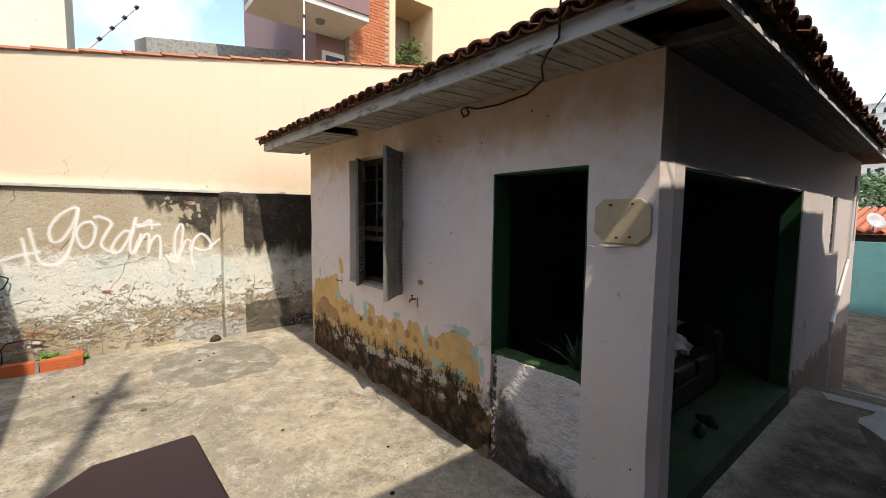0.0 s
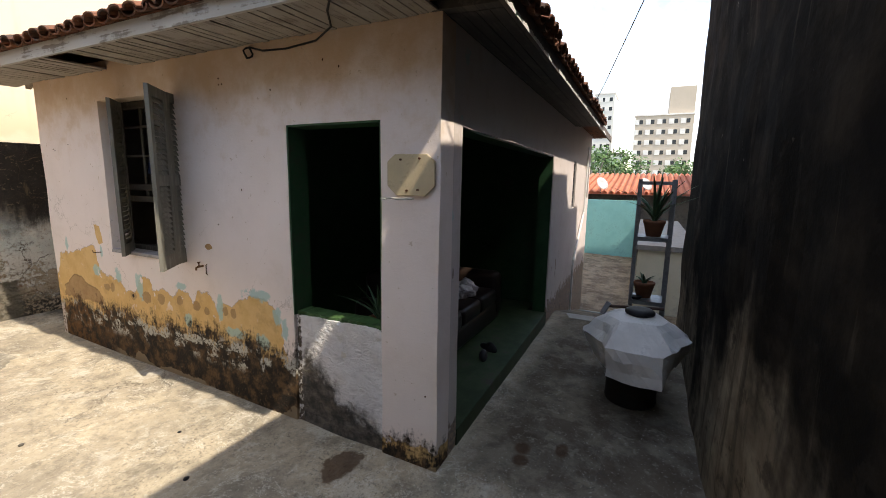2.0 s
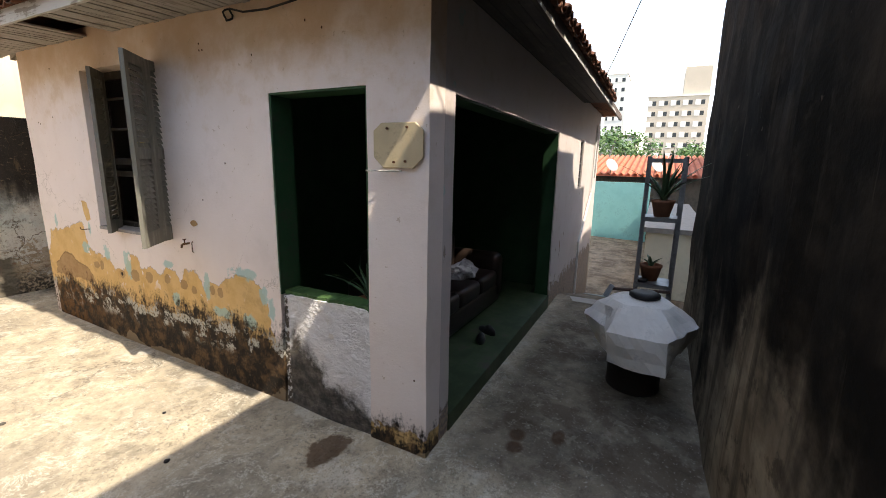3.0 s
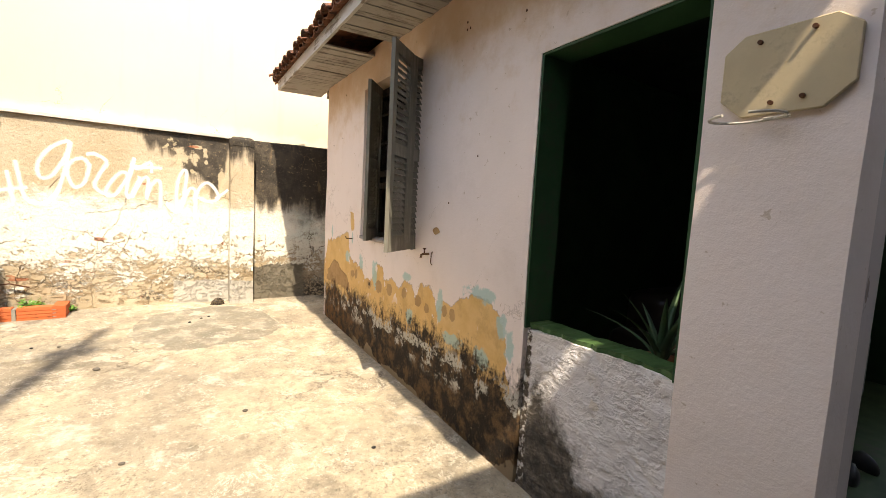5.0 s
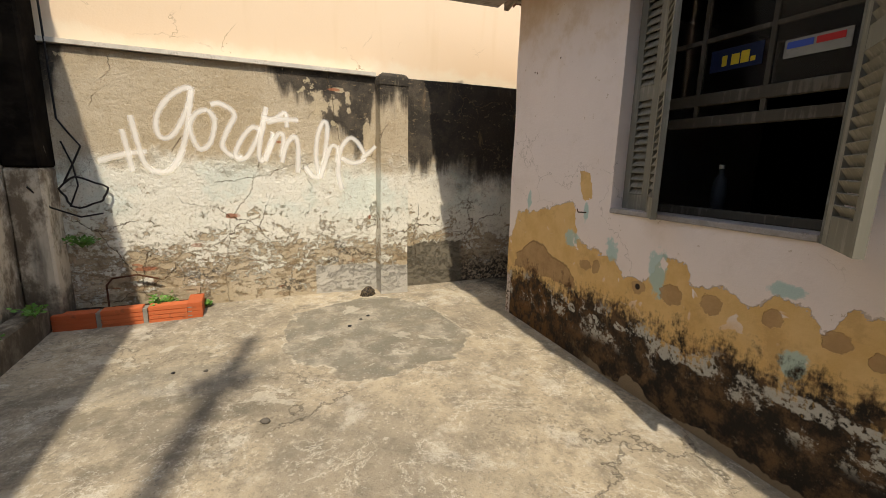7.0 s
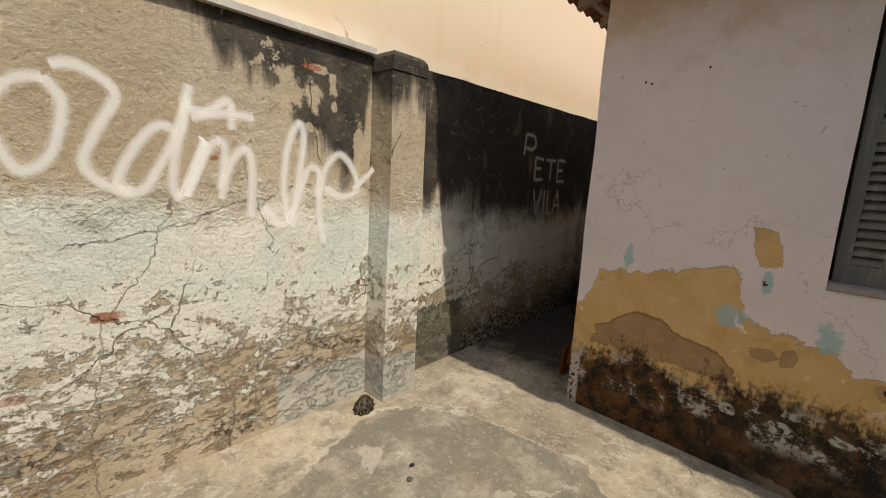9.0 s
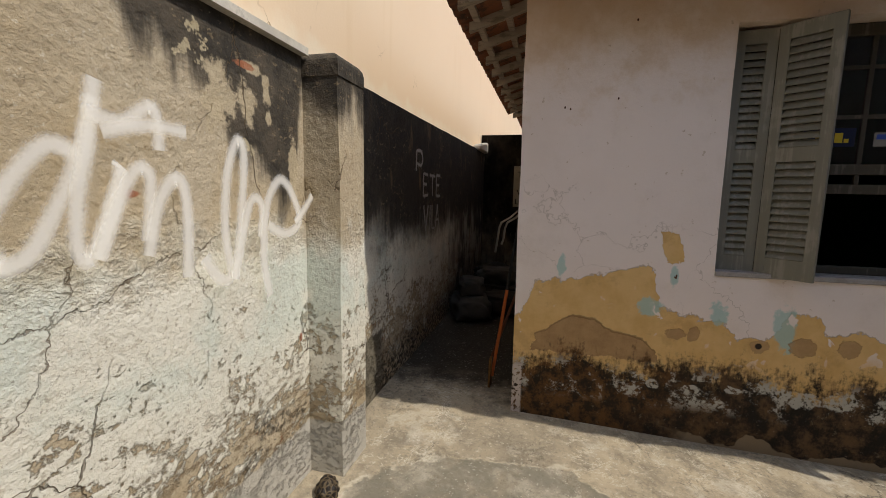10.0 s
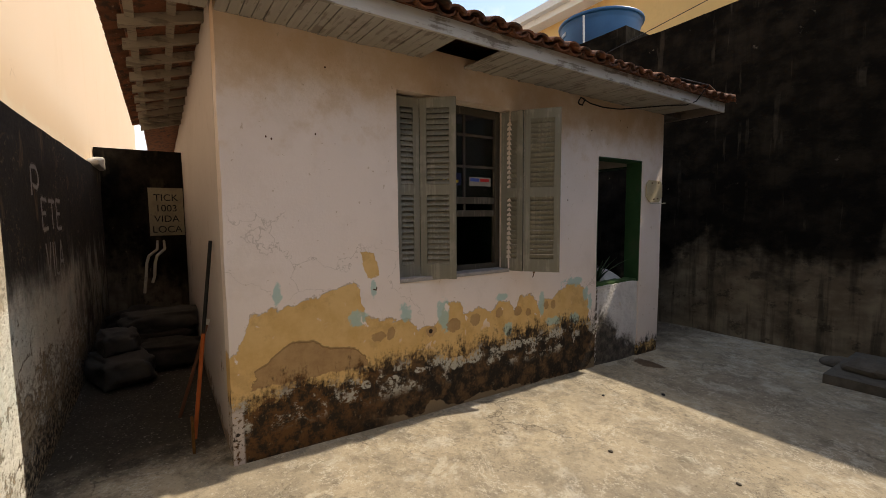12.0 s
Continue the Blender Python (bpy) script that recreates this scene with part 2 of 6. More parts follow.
    h = n.add(n.mul(n.sub(1, yel), 0.5), n.add(n.mul(n.sub(1, blob), 0.9), n.add(n.mul(fine, 0.35), n.mul(n.mul(mould, n.noise(60, 4)), 0.8))))
    return n.done(c, n.add(h, n.mul(tiny, 0.15)), 0.7, 0.008)


def parapet_mat():
    """Thick lumpy white paint trowelled on in dabs, black mould creeping up from the foot."""
    n = Nodes("rough_white_parapet_paint", 0.75)
    mid, fine = n.noise(5, 6, 0.62), n.noise(30, 5, 0.65)
    dabs = n.noise(8, 4, 0.5, at=n.stretch(1, 1, 1.5), warp=0.25)
    c = n.mix(n.step(mid, 0.35, 0.65), (0.76, 0.735, 0.725), (0.65, 0.625, 0.615))
    edge = n.curve(n.y, 1.55, 2.35, [(1.6, 0.02), (1.8, 0.11), (2.0, 0.25), (2.16, 0.40), (2.25, 0.44), (2.32, 0.28)])
    d = n.sub(n.add(edge, n.mul(n.sub(mid, 0.5), 0.42)), n.z)
    d = n.add(d, n.add(n.mul(n.sub(n.noise(14, 5, 0.7), 0.5), 0.20), n.mul(n.sub(fine, 0.5), 0.12)))
    mould = n.step(d, -0.07, 0.09)
    black = n.mix(n.step(n.noise(12, 6, 0.7), 0.38, 0.66), (0.024, 0.021, 0.018), (0.13, 0.11, 0.088))
    c = n.mix(n.mul(mould, 0.96), c, black)
    c = n.mix(n.mul(n.step(n.noise(7, 3, warp=0.4), 0.655, 0.69), n.mul(n.step(d, 0.0, -0.12), 0.35)), c, (0.60, 0.50, 0.33))
    c = n.mix(n.step(n.add(n.y, n.mul(n.sub(fine, 0.5), 0.03)), 2.285, 2.30), c, n.mix(n.step(fine, 0.42, 0.52), (0.70, 0.66, 0.63), (0.10, 0.08, 0.06)))
    return n.done(c, n.add(n.mul(dabs, 1.5), n.add(n.mul(n.step(n.noise(13, 5, 0.6, at=n.stretch(1, 1, 1.4)), 0.44, 0.58), 0.35), n.mul(fine, 0.25))), 0.7, 0.03)


def graffiti_wall_mat():
    """Stained old render: tan above, flaking limewash below, black run-off near the pier and in the alley, where shade
    is painted in too.
    """
    n = Nodes("stained_limewash_wall", 0.92)
    big, mid, fine = n.noise(1.3, 6, 0.6), n.noise(6, 7, 0.68), n.noise(34, 5, 0.65)
    wob = n.mul(n.sub(mid, 0.5), 0.6)
    c = n.mix(n.step(big, 0.35, 0.65), (0.42, 0.345, 0.235), (0.50, 0.43, 0.32))
    c = n.mix(n.mul(n.step(mid, 0.5, 0.8), 0.5), c, (0.36, 0.27, 0.15))
    lime = n.mul(n.step(n.add(n.sub(1.18, n.z), wob), -0.10, 0.12), n.step(n.add(n.add(n.noise(5.5, 8, 0.78, at=n.stretch(1, 1, 1.5)), n.mul(n.sub(n.z, 0.62), 0.30)), n.mul(n.sub(fine, 0.5), 0.4)), 0.42, 0.47))
    c = n.mix(lime, c, n.mix(big, (0.77, 0.735, 0.635), (0.67, 0.675, 0.61)))
    aqua = n.mul(n.step(n.noise(2.0, 4), 0.5, 0.62), n.step(n.m("ABSOLUTE", n.sub(n.z, 0.95)), 0.32, 0.1))
    c = n.mix(n.mul(aqua, 0.35), c, (0.46, 0.60, 0.57))
    flake = n.mul(n.step(n.add(n.z, wob), 0.72, 0.3), n.step(n.noise(13, 6, 0.72, at=n.stretch(1, 1, 2.2)), 0.52, 0.60))
    c = n.mix(n.mul(flake, 0.8), c, n.mix(mid, (0.40, 0.31, 0.19), (0.28, 0.18, 0.10)))
    brick = n.mul(n.step(n.noise(5, 3, at=n.stretch(1, 1, 3.5)), 0.68, 0.70), n.step(n.z, 0.75, 0.4))
    c = n.mix(n.mul(brick, 0.8), c, (0.34, 0.13, 0.06))
    c = n.mix(n.mul(n.step(n.noise(42, 4, 0.75), 0.58, 0.66), 0.5), c, (0.24, 0.19, 0.12))
    c = n.mix(n.mul(n.step(n.noise(55, 4, 0.75, at=n.stretch(1, 1.1, 1)), 0.60, 0.68), 0.5), c, (0.66, 0.62, 0.52))
    # black run-off, in streaks from the top
    run = n.noise(3.4, 5, 0.6, at=n.stretch(2.2, 1, 0.28))
    reach = n.curve(n.x, -1.2, 6.6, [(-1.15, 0.9), (-0.95, 0.75), (-0.75, 0.06), (0.2, 0.02), (0.42, 0.10), (0.66, 0.36), (1.0, 0.60), (1.12, 0.62), (1.22, 0.84), (1.31, 0.80), (1.345, 0.36), (1.60, 0.30), (1.64, 0.86), (1.75, 0.94), (6.5, 1.0)])
    d = n.sub(n.add(n.mul(reach, 0.95), n.add(n.mul(n.sub(run, 0.5), 0.75), n.mul(wob, 0.5))), n.sub(2.0, n.z))
    dark = n.mul(n.step(d, -0.03, 0.16), n.step(reach, 0.015, 0.09))
    tan = n.mul(n.step(run, 0.60, 0.68), n.step(n.x, 1.5, 1.8))
    ink = n.mix(n.step(mid, 0.4, 0.66), (0.016, 0.015, 0.014), (0.07, 0.058, 0.045))
    ink = n.mix(n.mul(tan, 0.7), ink, (0.17, 0.12, 0.07))
    ink = n.mix(n.mul(n.step(n.noise(10, 4), 0.60, 0.64), n.step(n.x, 1.2, 1.0)), ink, (0.42, 0.36, 0.24))
    c = n.mix(n.mul(dark, 0.95), c, ink)
    # black stains above, plus alley shade painted dark over the wall's far end
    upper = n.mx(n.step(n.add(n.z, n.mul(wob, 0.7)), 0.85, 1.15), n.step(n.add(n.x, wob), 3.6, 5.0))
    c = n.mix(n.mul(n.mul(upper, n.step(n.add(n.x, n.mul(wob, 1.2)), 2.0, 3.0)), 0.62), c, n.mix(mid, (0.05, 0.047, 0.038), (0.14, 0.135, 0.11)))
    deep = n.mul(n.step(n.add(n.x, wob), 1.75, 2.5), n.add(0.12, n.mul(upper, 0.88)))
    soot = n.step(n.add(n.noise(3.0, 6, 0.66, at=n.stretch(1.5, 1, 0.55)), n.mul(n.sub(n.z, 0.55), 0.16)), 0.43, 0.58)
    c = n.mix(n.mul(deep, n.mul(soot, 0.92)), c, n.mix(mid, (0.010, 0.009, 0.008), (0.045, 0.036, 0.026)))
    rust = n.mul(n.step(n.noise(4.0, 5, 0.62, at=n.stretch(1.6, 1, 0.5)), 0.60, 0.68), deep)
    c = n.mix(n.mul(rust, 0.6), c, (0.17, 0.115, 0.06))
    foot = n.mul(n.step(n.add(n.z, wob), 0.40, 0.12), n.step(n.x, 1.66, 1.7))
    c = n.mix(n.mul(foot, n.step(fine, 0.40, 0.56)), c, (0.055, 0.05, 0.04))
    rep = n.mul(n.mul(n.step(n.x, 0.80, 0.82), n.step(n.x, 1.66, 1.64)), n.step(n.add(n.z, n.mul(wob, 0.12)), 0.30, 0.285))
    c = n.mix(rep, c, n.mix(mid, (0.44, 0.42, 0.37), (0.52, 0.50, 0.45)))
    patch = n.mul(n.mul(n.step(n.x, 1.63, 1.64), n.step(n.x, 2.3, 2.2)), n.step(n.add(n.z, n.mul(wob, 0.42)), 0.47, 0.45))
    c = n.mix(patch, c, n.mix(mid, (0.13, 0.115, 0.085), (0.21, 0.19, 0.15)))
    ragged = n.add(n.mul(n.sub(n.noise(14, 5, 0.7), 0.5), 2.4), n.mul(n.sub(mid, 0.5), 2.0))
    for px, pz, rx, rz in ((0.88, 1.66, 0.08, 0.09), (1.01, 1.67, 0.05, 0.07), (1.12, 1.74, 0.025, 0.06), (1.13, 1.64, 0.02, 0.03), (1.28, 1.45, 0.03, 0.12), (1.05, 1.80, 0.05, 0.02)):
        c = n.mix(n.mul(n.blob(n.x, n.z, px, pz, rx, rz, ragged, 0.2), 0.85), c, (0.50, 0.42, 0.29))
    for px, pz, rx, rz in ((1.01, 1.80, 0.05, 0.012), (0.17, 0.755, 0.05, 0.022), (0.56, 1.354, 0.025, 0.010), (1.30, 0.72, 0.012, 0.02), (-0.45, 0.36, 0.08, 0.018)):
        c = n.mix(n.mul(n.blob(n.x, n.z, px, pz, rx, rz, n.mul(ragged, 0.7), 0.2), 0.9), c, (0.33, 0.12, 0.06))
    for px, pz, rx, rz in ((1.15, 0.40, 0.10, 0.035), (1.28, 0.38, 0.07, 0.03), (1.03, 0.46, 0.05, 0.05), (0.95, 0.33, 0.10, 0.03), (0.60, 0.14, 0.10, 0.05), (-0.10, 0.30, 0.16, 0.05)):
        c = n.mix(n.mul(n.blob(n.x, n.z, px, pz, rx, rz, n.mul(ragged, 0.9), 0.35), n.mul(n.step(fine, 0.44, 0.56), 0.75)), c, (0.05, 0.042, 0.032))
    bend = n.add(n.mul(n.sub(n.noise(5, 5, 0.7), 0.5), 0.16), n.mul(n.sub(fine, 0.5), 0.03))
    fis = n.sub(n.add(n.curve(n.x, -1.0, 1.4, [(0.10, 1.02), (0.34, 1.07), (0.47, 1.09), (0.63, 1.16), (0.92, 1.24), (1.3, 1.30)]), bend), n.z)
    fissure = n.mul(n.step(n.m("ABSOLUTE", fis), 0.004, 0.001), n.mul(n.step(n.x, 0.05, 0.10), n.step(n.x, 1.05, 0.95)))
    fis = n.sub(n.add(n.curve(n.z, 0.0, 2.0, [(0.3, 0.10), (0.74, 0.17), (0.87, 0.26), (0.94, 0.32), (1.05, 0.35), (1.2, 0.41), (1.4, 0.48)]), bend), n.x)
    fissure = n.mx(fissure, n.mul(n.step(n.m("ABSOLUTE", fis), 0.0035, 0.001), n.step(n.z, 1.3, 1.2)))
    fis = n.sub(n.add(n.curve(n.z, 0.0, 2.0, [(0.5, 0.72), (1.0, 0.80), (1.37, 0.68), (1.56, 0.80), (1.8, 0.95)]), bend), n.x)
    fissure = n.mx(fissure, n.mul(n.step(n.m("ABSOLUTE", fis), 0.003, 0.001), n.step(n.noise(2.2, 2), 0.42, 0.48)))
    c = n.mix(n.mul(fissure, n.mul(n.step(n.noise(7, 4), 0.36, 0.62), 0.75)), c, (0.19, 0.135, 0.08))
    pit = n.step(n.noise(75, 3, 0.7), 0.60, 0.66)
    c = n.mix(n.mul(pit, 0.4), c, (0.13, 0.10, 0.065))
    peel = n.mul(n.step(n.noise(20, 6, 0.75, at=n.stretch(1, 1, 1.6)), 0.58, 0.62), n.step(n.noise(2.6, 4), 0.44, 0.56))
    c = n.mix(n.mul(peel, 0.45), c, (0.30, 0.23, 0.14))
    crack = n.crack(1.3, 0.0045, 0.22)
    c = n.mix(n.mul(crack, 0.85), c, (0.12, 0.085, 0.05))
    h = n.add(n.add(n.mul(lime, 0.8), n.mul(fine, 0.55)), n.add(n.mul(n.sub(1, flake), 0.6), n.mul(n.sub(1, n.mx(crack, fissure)), 1.4)))
    return n.done(c, n.add(h, n.mul(mid, 1.2)), 1.0, 0.014)


def dark_wall_mat():
    """Sooty render: black soft runs from the top, tan damp patches showing through lower down."""
    n = Nodes("soot_black_render", 1.0)
    n.b.inputs["Specular IOR Level"].default_value = 0.03
    run = n.noise(1.6, 3, 0.5, at=n.stretch(0.8, 1, 0.42))
    spot = n.noise(4.0, 4, 0.55, at=n.stretch(0.6, 1, 0.6))
    mid, fine, grit = n.noise(5, 5, 0.6, at=n.stretch(0.6, 1, 0.8)), n.noise(22, 4, 0.6, at=n.stretch(0.6, 1, 1)), n.noise(110, 2)
    c = n.mix(n.step(mid, 0.38, 0.7), (0.007, 0.006, 0.005), (0.024, 0.019, 0.014))
    show = n.add(n.add(n.mul(run, 0.9), n.mul(spot, 0.45)), n.mul(n.sub(0.85, n.z), 0.26))
    show = n.sub(show, n.mul(n.step(n.add(n.x, n.mul(n.sub(mid, 0.5), 0.8)), 2.7, 2.1), 0.03))
    tan = n.mix(n.step(n.noise(4, 6, 0.62, at=n.stretch(0.6, 1, 1)), 0.35, 0.68), (0.13, 0.105, 0.075), (0.24, 0.20, 0.145))
    c = n.mix(n.mul(n.step(n.add(show, n.mul(n.sub(fine, 0.5), 0.10)), 0.60, 0.84), 0.92), c, tan)
    c = n.mix(n.mul(n.step(n.noise(9, 6, 0.7, at=n.stretch(0.6, 1, 0.8)), 0.55, 0.66), 0.6), c, (0.022, 0.018, 0.014))
    runs = n.noise(4.5, 5, 0.62, at=n.stretch(1.6, 1, 0.13))
    c = n.mix(n.mul(n.step(runs, 0.48, 0.64), 0.55), c, (0.009, 0.0075, 0.006))
    c = n.mix(n.mul(n.step(runs, 0.42, 0.36), n.mul(n.step(spot, 0.45, 0.6), 0.25)), c, (0.11, 0.09, 0.066))
    scuff = n.mul(n.step(n.noise(15, 4, 0.7, at=n.stretch(0.6, 1, 0.5)), 0.66, 0.70), n.step(n.noise(2.0, 3), 0.52, 0.6))
    c = n.mix(n.mul(scuff, 0.5), c, (0.22, 0.19, 0.155))
    return n.done(c, n.add(n.mul(mid, 1.1), n.add(n.mul(fine, 0.3), n.mul(grit, 0.05))), 0.5, 0.012)


def left_wall_mat():
    n = Nodes("grey_stained_block_wall", 0.92)
    big, mid, fine = n.noise(1.2, 5), n.noise(7, 7, 0.7), n.noise(40, 4)
    up = n.mix(big, (0.17, 0.15, 0.125), (0.30, 0.26, 0.21))
    low = n.mix(n.step(n.noise(5, 7, 0.72, at=n.stretch(1, 1, 0.6)), 0.42, 0.60), (0.17, 0.135, 0.095), (0.56, 0.50, 0.40))
    band = n.step(n.m("ABSOLUTE", n.add(n.sub(n.z, 1.48), n.mul(n.sub(mid, 0.5), 0.5))), 0.30, 0.16)
    c = n.mix(n.step(n.z, 1.45, 1.47), low, up)
    c = n.mix(n.mul(band, 0.80), c, (0.022, 0.02, 0.018))
    c = n.mix(n.mul(n.step(n.add(n.z, n.mul(n.sub(mid, 0.5), 0.5)), 0.42, 0.1), 0.8), c, (0.05, 0.042, 0.032))
    c = n.mix(n.mul(n.step(n.noise(2.0, 5, at=n.stretch(2, 2, 0.3)), 0.58, 0.7), 0.6), c, (0.05, 0.045, 0.04))
    return n.done(c, n.add(mid, n.mul(fine, 0.4)), 0.6, 0.01)


def yellow_wall_mat():
    n = Nodes("cream_yellow_masonry_paint", 0.85)
    big, fine = n.noise(0.8, 4), n.noise(60, 3)
    run = n.noise(2.5, 4, at=n.stretch(2.4, 2.4, 0.2))
    c = n.mix(big, (0.76, 0.585, 0.405), (0.80, 0.63, 0.45))
    c = n.mix(n.mul(n.step(run, 0.56, 0.74), 0.35), c, (0.70, 0.52, 0.32))
    low = n.step(n.add(n.z, n.mul(n.sub(n.noise(4, 5), 0.5), 0.3)), 2.10, 2.0)
    c = n.mix(n.mul(low, 0.55), c, (0.82, 0.74, 0.58))
    crack = n.mul(n.crack(2.0, 0.008), n.step(n.z, 2.35, 2.15))
    c = n.mix(n.mul(crack, 0.7), c, (0.30, 0.20, 0.10))
    return n.done(c, n.add(fine, n.mul(n.sub(1, crack), 2)), 0.25, 0.004)


def concrete_mat():
    """The yard: worn pale concrete with patches, damp spots and fine cracks."""
    n = Nodes("worn_yard_concrete", 0.95)
    n.b.inputs["Specular IOR Level"].default_value = 0.12
    big, mid, fine, grit = n.noise(0.9, 6, 0.6), n.noise(4.5, 7, 0.7), n.noise(26, 5, 0.65), n.noise(150, 2)
    c = n.mix(n.step(big, 0.32, 0.66), (0.27, 0.235, 0.18), (0.46, 0.39, 0.28))
    c = n.mix(n.mul(n.step(mid, 0.45, 0.68), 0.75), c, (0.185, 0.165, 0.13))
    c = n.mix(n.mul(n.step(n.noise(11, 7, 0.74), 0.48, 0.66), 0.45), c, (0.165, 0.148, 0.115))
    c = n.mix(n.mul(n.step(n.noise(17, 6, 0.72, at=n.stretch(1, 0.8, 1)), 0.54, 0.68), 0.45), c, (0.55, 0.49, 0.385))
    c = n.mix(n.mul(n.step(n.noise(3.1, 6, 0.7), 0.54, 0.66), 0.6), c, (0.53, 0.49, 0.41))
    c = n.mix(n.mul(n.step(fine, 0.55, 0.70), 0.35), c, (0.16, 0.145, 0.12))
    wob = n.mul(n.sub(mid, 0.5), 0.55)
    grime = n.mul(n.step(n.noise(38, 6, 0.8), 0.53, 0.60), n.step(n.noise(1.7, 5, 0.65), 0.46, 0.60))
    c = n.mix(n.mul(grime, 0.6), c, (0.105, 0.095, 0.075))
    vein = n.mul(n.step(n.m("ABSOLUTE", n.sub(n.noise(3.2, 7, 0.74, warp=0.4), 0.5)), 0.013, 0.003), n.step(n.noise(2.1, 3), 0.47, 0.56))
    c = n.mix(n.mul(vein, 0.6), c, (0.62, 0.575, 0.48))
    flakes = n.mul(n.step(n.noise(24, 5, 0.75, at=n.stretch(1, 0.7, 1)), 0.60, 0.635), n.step(n.noise(2.6, 4), 0.44, 0.60))
    c = n.mix(n.mul(flakes, 0.55), c, (0.60, 0.55, 0.455))
    slick = n.step(n.m("ABSOLUTE", n.sub(n.add(n.y, n.mul(wob, 0.7)), 4.95)), 0.62, 0.30)
    c = n.mix(n.mul(n.mul(slick, n.step(n.x, 0.75, 0.2)), n.mul(n.step(n.noise(5, 6, 0.72), 0.44, 0.58), 0.6)), c, (0.14, 0.125, 0.095))
    edge = n.add(n.mul(n.sub(n.noise(2.6, 4, 0.55), 0.5), 0.9), n.mul(n.sub(fine, 0.5), 0.10))
    rim = n.mul(n.blob(n.x, n.y, 1.13, 5.50, 0.62, 0.73, edge, 0.02), n.step(n.noise(4, 4), 0.46, 0.56))
    c = n.mix(n.mul(rim, 0.5), c, (0.60, 0.55, 0.45))
    damp = n.blob(n.x, n.y, 1.13, 5.50, 0.60, 0.70, edge, 0.02)
    c = n.mix(n.mul(damp, n.add(0.42, n.mul(n.step(n.noise(5, 6, 0.7), 0.62, 0.42), 0.45))), c, n.mix(n.noise(9, 6, 0.7), (0.12, 0.113, 0.090), (0.225, 0.21, 0.17)))
    damp2 = n.blob(n.x, n.y, -0.1, 5.2, 0.55, 0.16, n.mul(wob, 2), 0.2)
    c = n.mix(n.mul(damp2, 0.4), c, (0.20, 0.19, 0.16))
    chips = n.mul(n.step(n.noise(2.4, 6, 0.66, warp=0.5), 0.615, 0.622), n.step(n.x, 2.3, 1.9))
    c = n.mix(n.mul(chips, 0.4), c, (0.56, 0.52, 0.43))
    oil = n.mx(n.blob(n.x, n.y, 2.03, 1.76, 0.17, 0.10, n.mul(wob, 4.0), 0.12), n.mx(n.blob(n.x, n.y, 2.75, 0.82, 0.07, 0.05, wob, 0.3), n.blob(n.x, n.y, 2.86, 0.58, 0.08, 0.04, wob, 0.3)))
    oil = n.mx(oil, n.blob(n.x, n.y, 2.62, 0.80, 0.06, 0.05, wob, 0.3))
    # lane floor mixed darker: the lane's shade is put into the concrete's colour
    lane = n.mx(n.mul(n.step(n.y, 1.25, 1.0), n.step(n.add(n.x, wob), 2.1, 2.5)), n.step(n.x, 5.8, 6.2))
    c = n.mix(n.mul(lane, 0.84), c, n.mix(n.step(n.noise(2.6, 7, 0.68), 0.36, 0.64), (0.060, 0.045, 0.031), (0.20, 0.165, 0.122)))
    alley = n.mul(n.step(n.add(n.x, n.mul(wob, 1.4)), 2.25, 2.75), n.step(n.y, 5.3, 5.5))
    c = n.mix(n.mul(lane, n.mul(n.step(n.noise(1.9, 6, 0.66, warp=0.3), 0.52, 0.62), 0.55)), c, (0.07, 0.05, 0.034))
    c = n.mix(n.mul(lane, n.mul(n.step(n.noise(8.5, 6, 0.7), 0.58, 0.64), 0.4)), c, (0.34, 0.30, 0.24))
    # alley floor: dark soil together with the alley's shade, both in the colour
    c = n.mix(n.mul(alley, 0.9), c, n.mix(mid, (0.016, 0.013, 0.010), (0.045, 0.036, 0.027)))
    c = n.mix(n.mul(n.step(n.noise(60, 3, 0.7), 0.56, 0.70), 0.45), c, (0.13, 0.115, 0.09))
    c = n.mix(n.mul(n.step(n.noise(48, 3, 0.7, at=n.stretch(1, 1.02, 1)), 0.60, 0.70), 0.45), c, (0.60, 0.56, 0.48))
    c = n.mix(n.mul(oil, 0.82), c, n.mix(n.noise(14, 4), (0.035, 0.018, 0.010), (0.11, 0.06, 0.03)))
    crk = n.crack(0.75, 0.006, 0.5)
    c = n.mix(n.mul(crk, 0.55), c, (0.10, 0.09, 0.075))
    h = n.add(n.add(n.mul(fine, 0.8), n.mul(grit, 0.35)), n.add(n.mul(n.sub(1, crk), 0.8), n.mul(mid, 0.7)))
    return n.done(c, h, 0.75, 0.012)


def tile_mat():
    n = Nodes("weathered_clay_tile", 0.88)
    r = n.t.nodes.new("ShaderNodeObjectInfo").outputs["Random"]
    mid, fine = n.noise(14, 6, 0.7), n.noise(60, 3)
    c = n.mix(n.add(n.mul(r, 0.6), n.mul(mid, 0.4)), (0.10, 0.045, 0.028), (0.26, 0.105, 0.055))
    c = n.mix(n.mul(n.step(mid, 0.46, 0.62), 0.8), c, (0.045, 0.037, 0.031))
    c = n.mix(n.mul(n.step(n.noise(30, 4), 0.64, 0.7), 0.5), c, (0.30, 0.28, 0.22))
    return n.done(c, n.add(mid, fine), 0.4, 0.006)


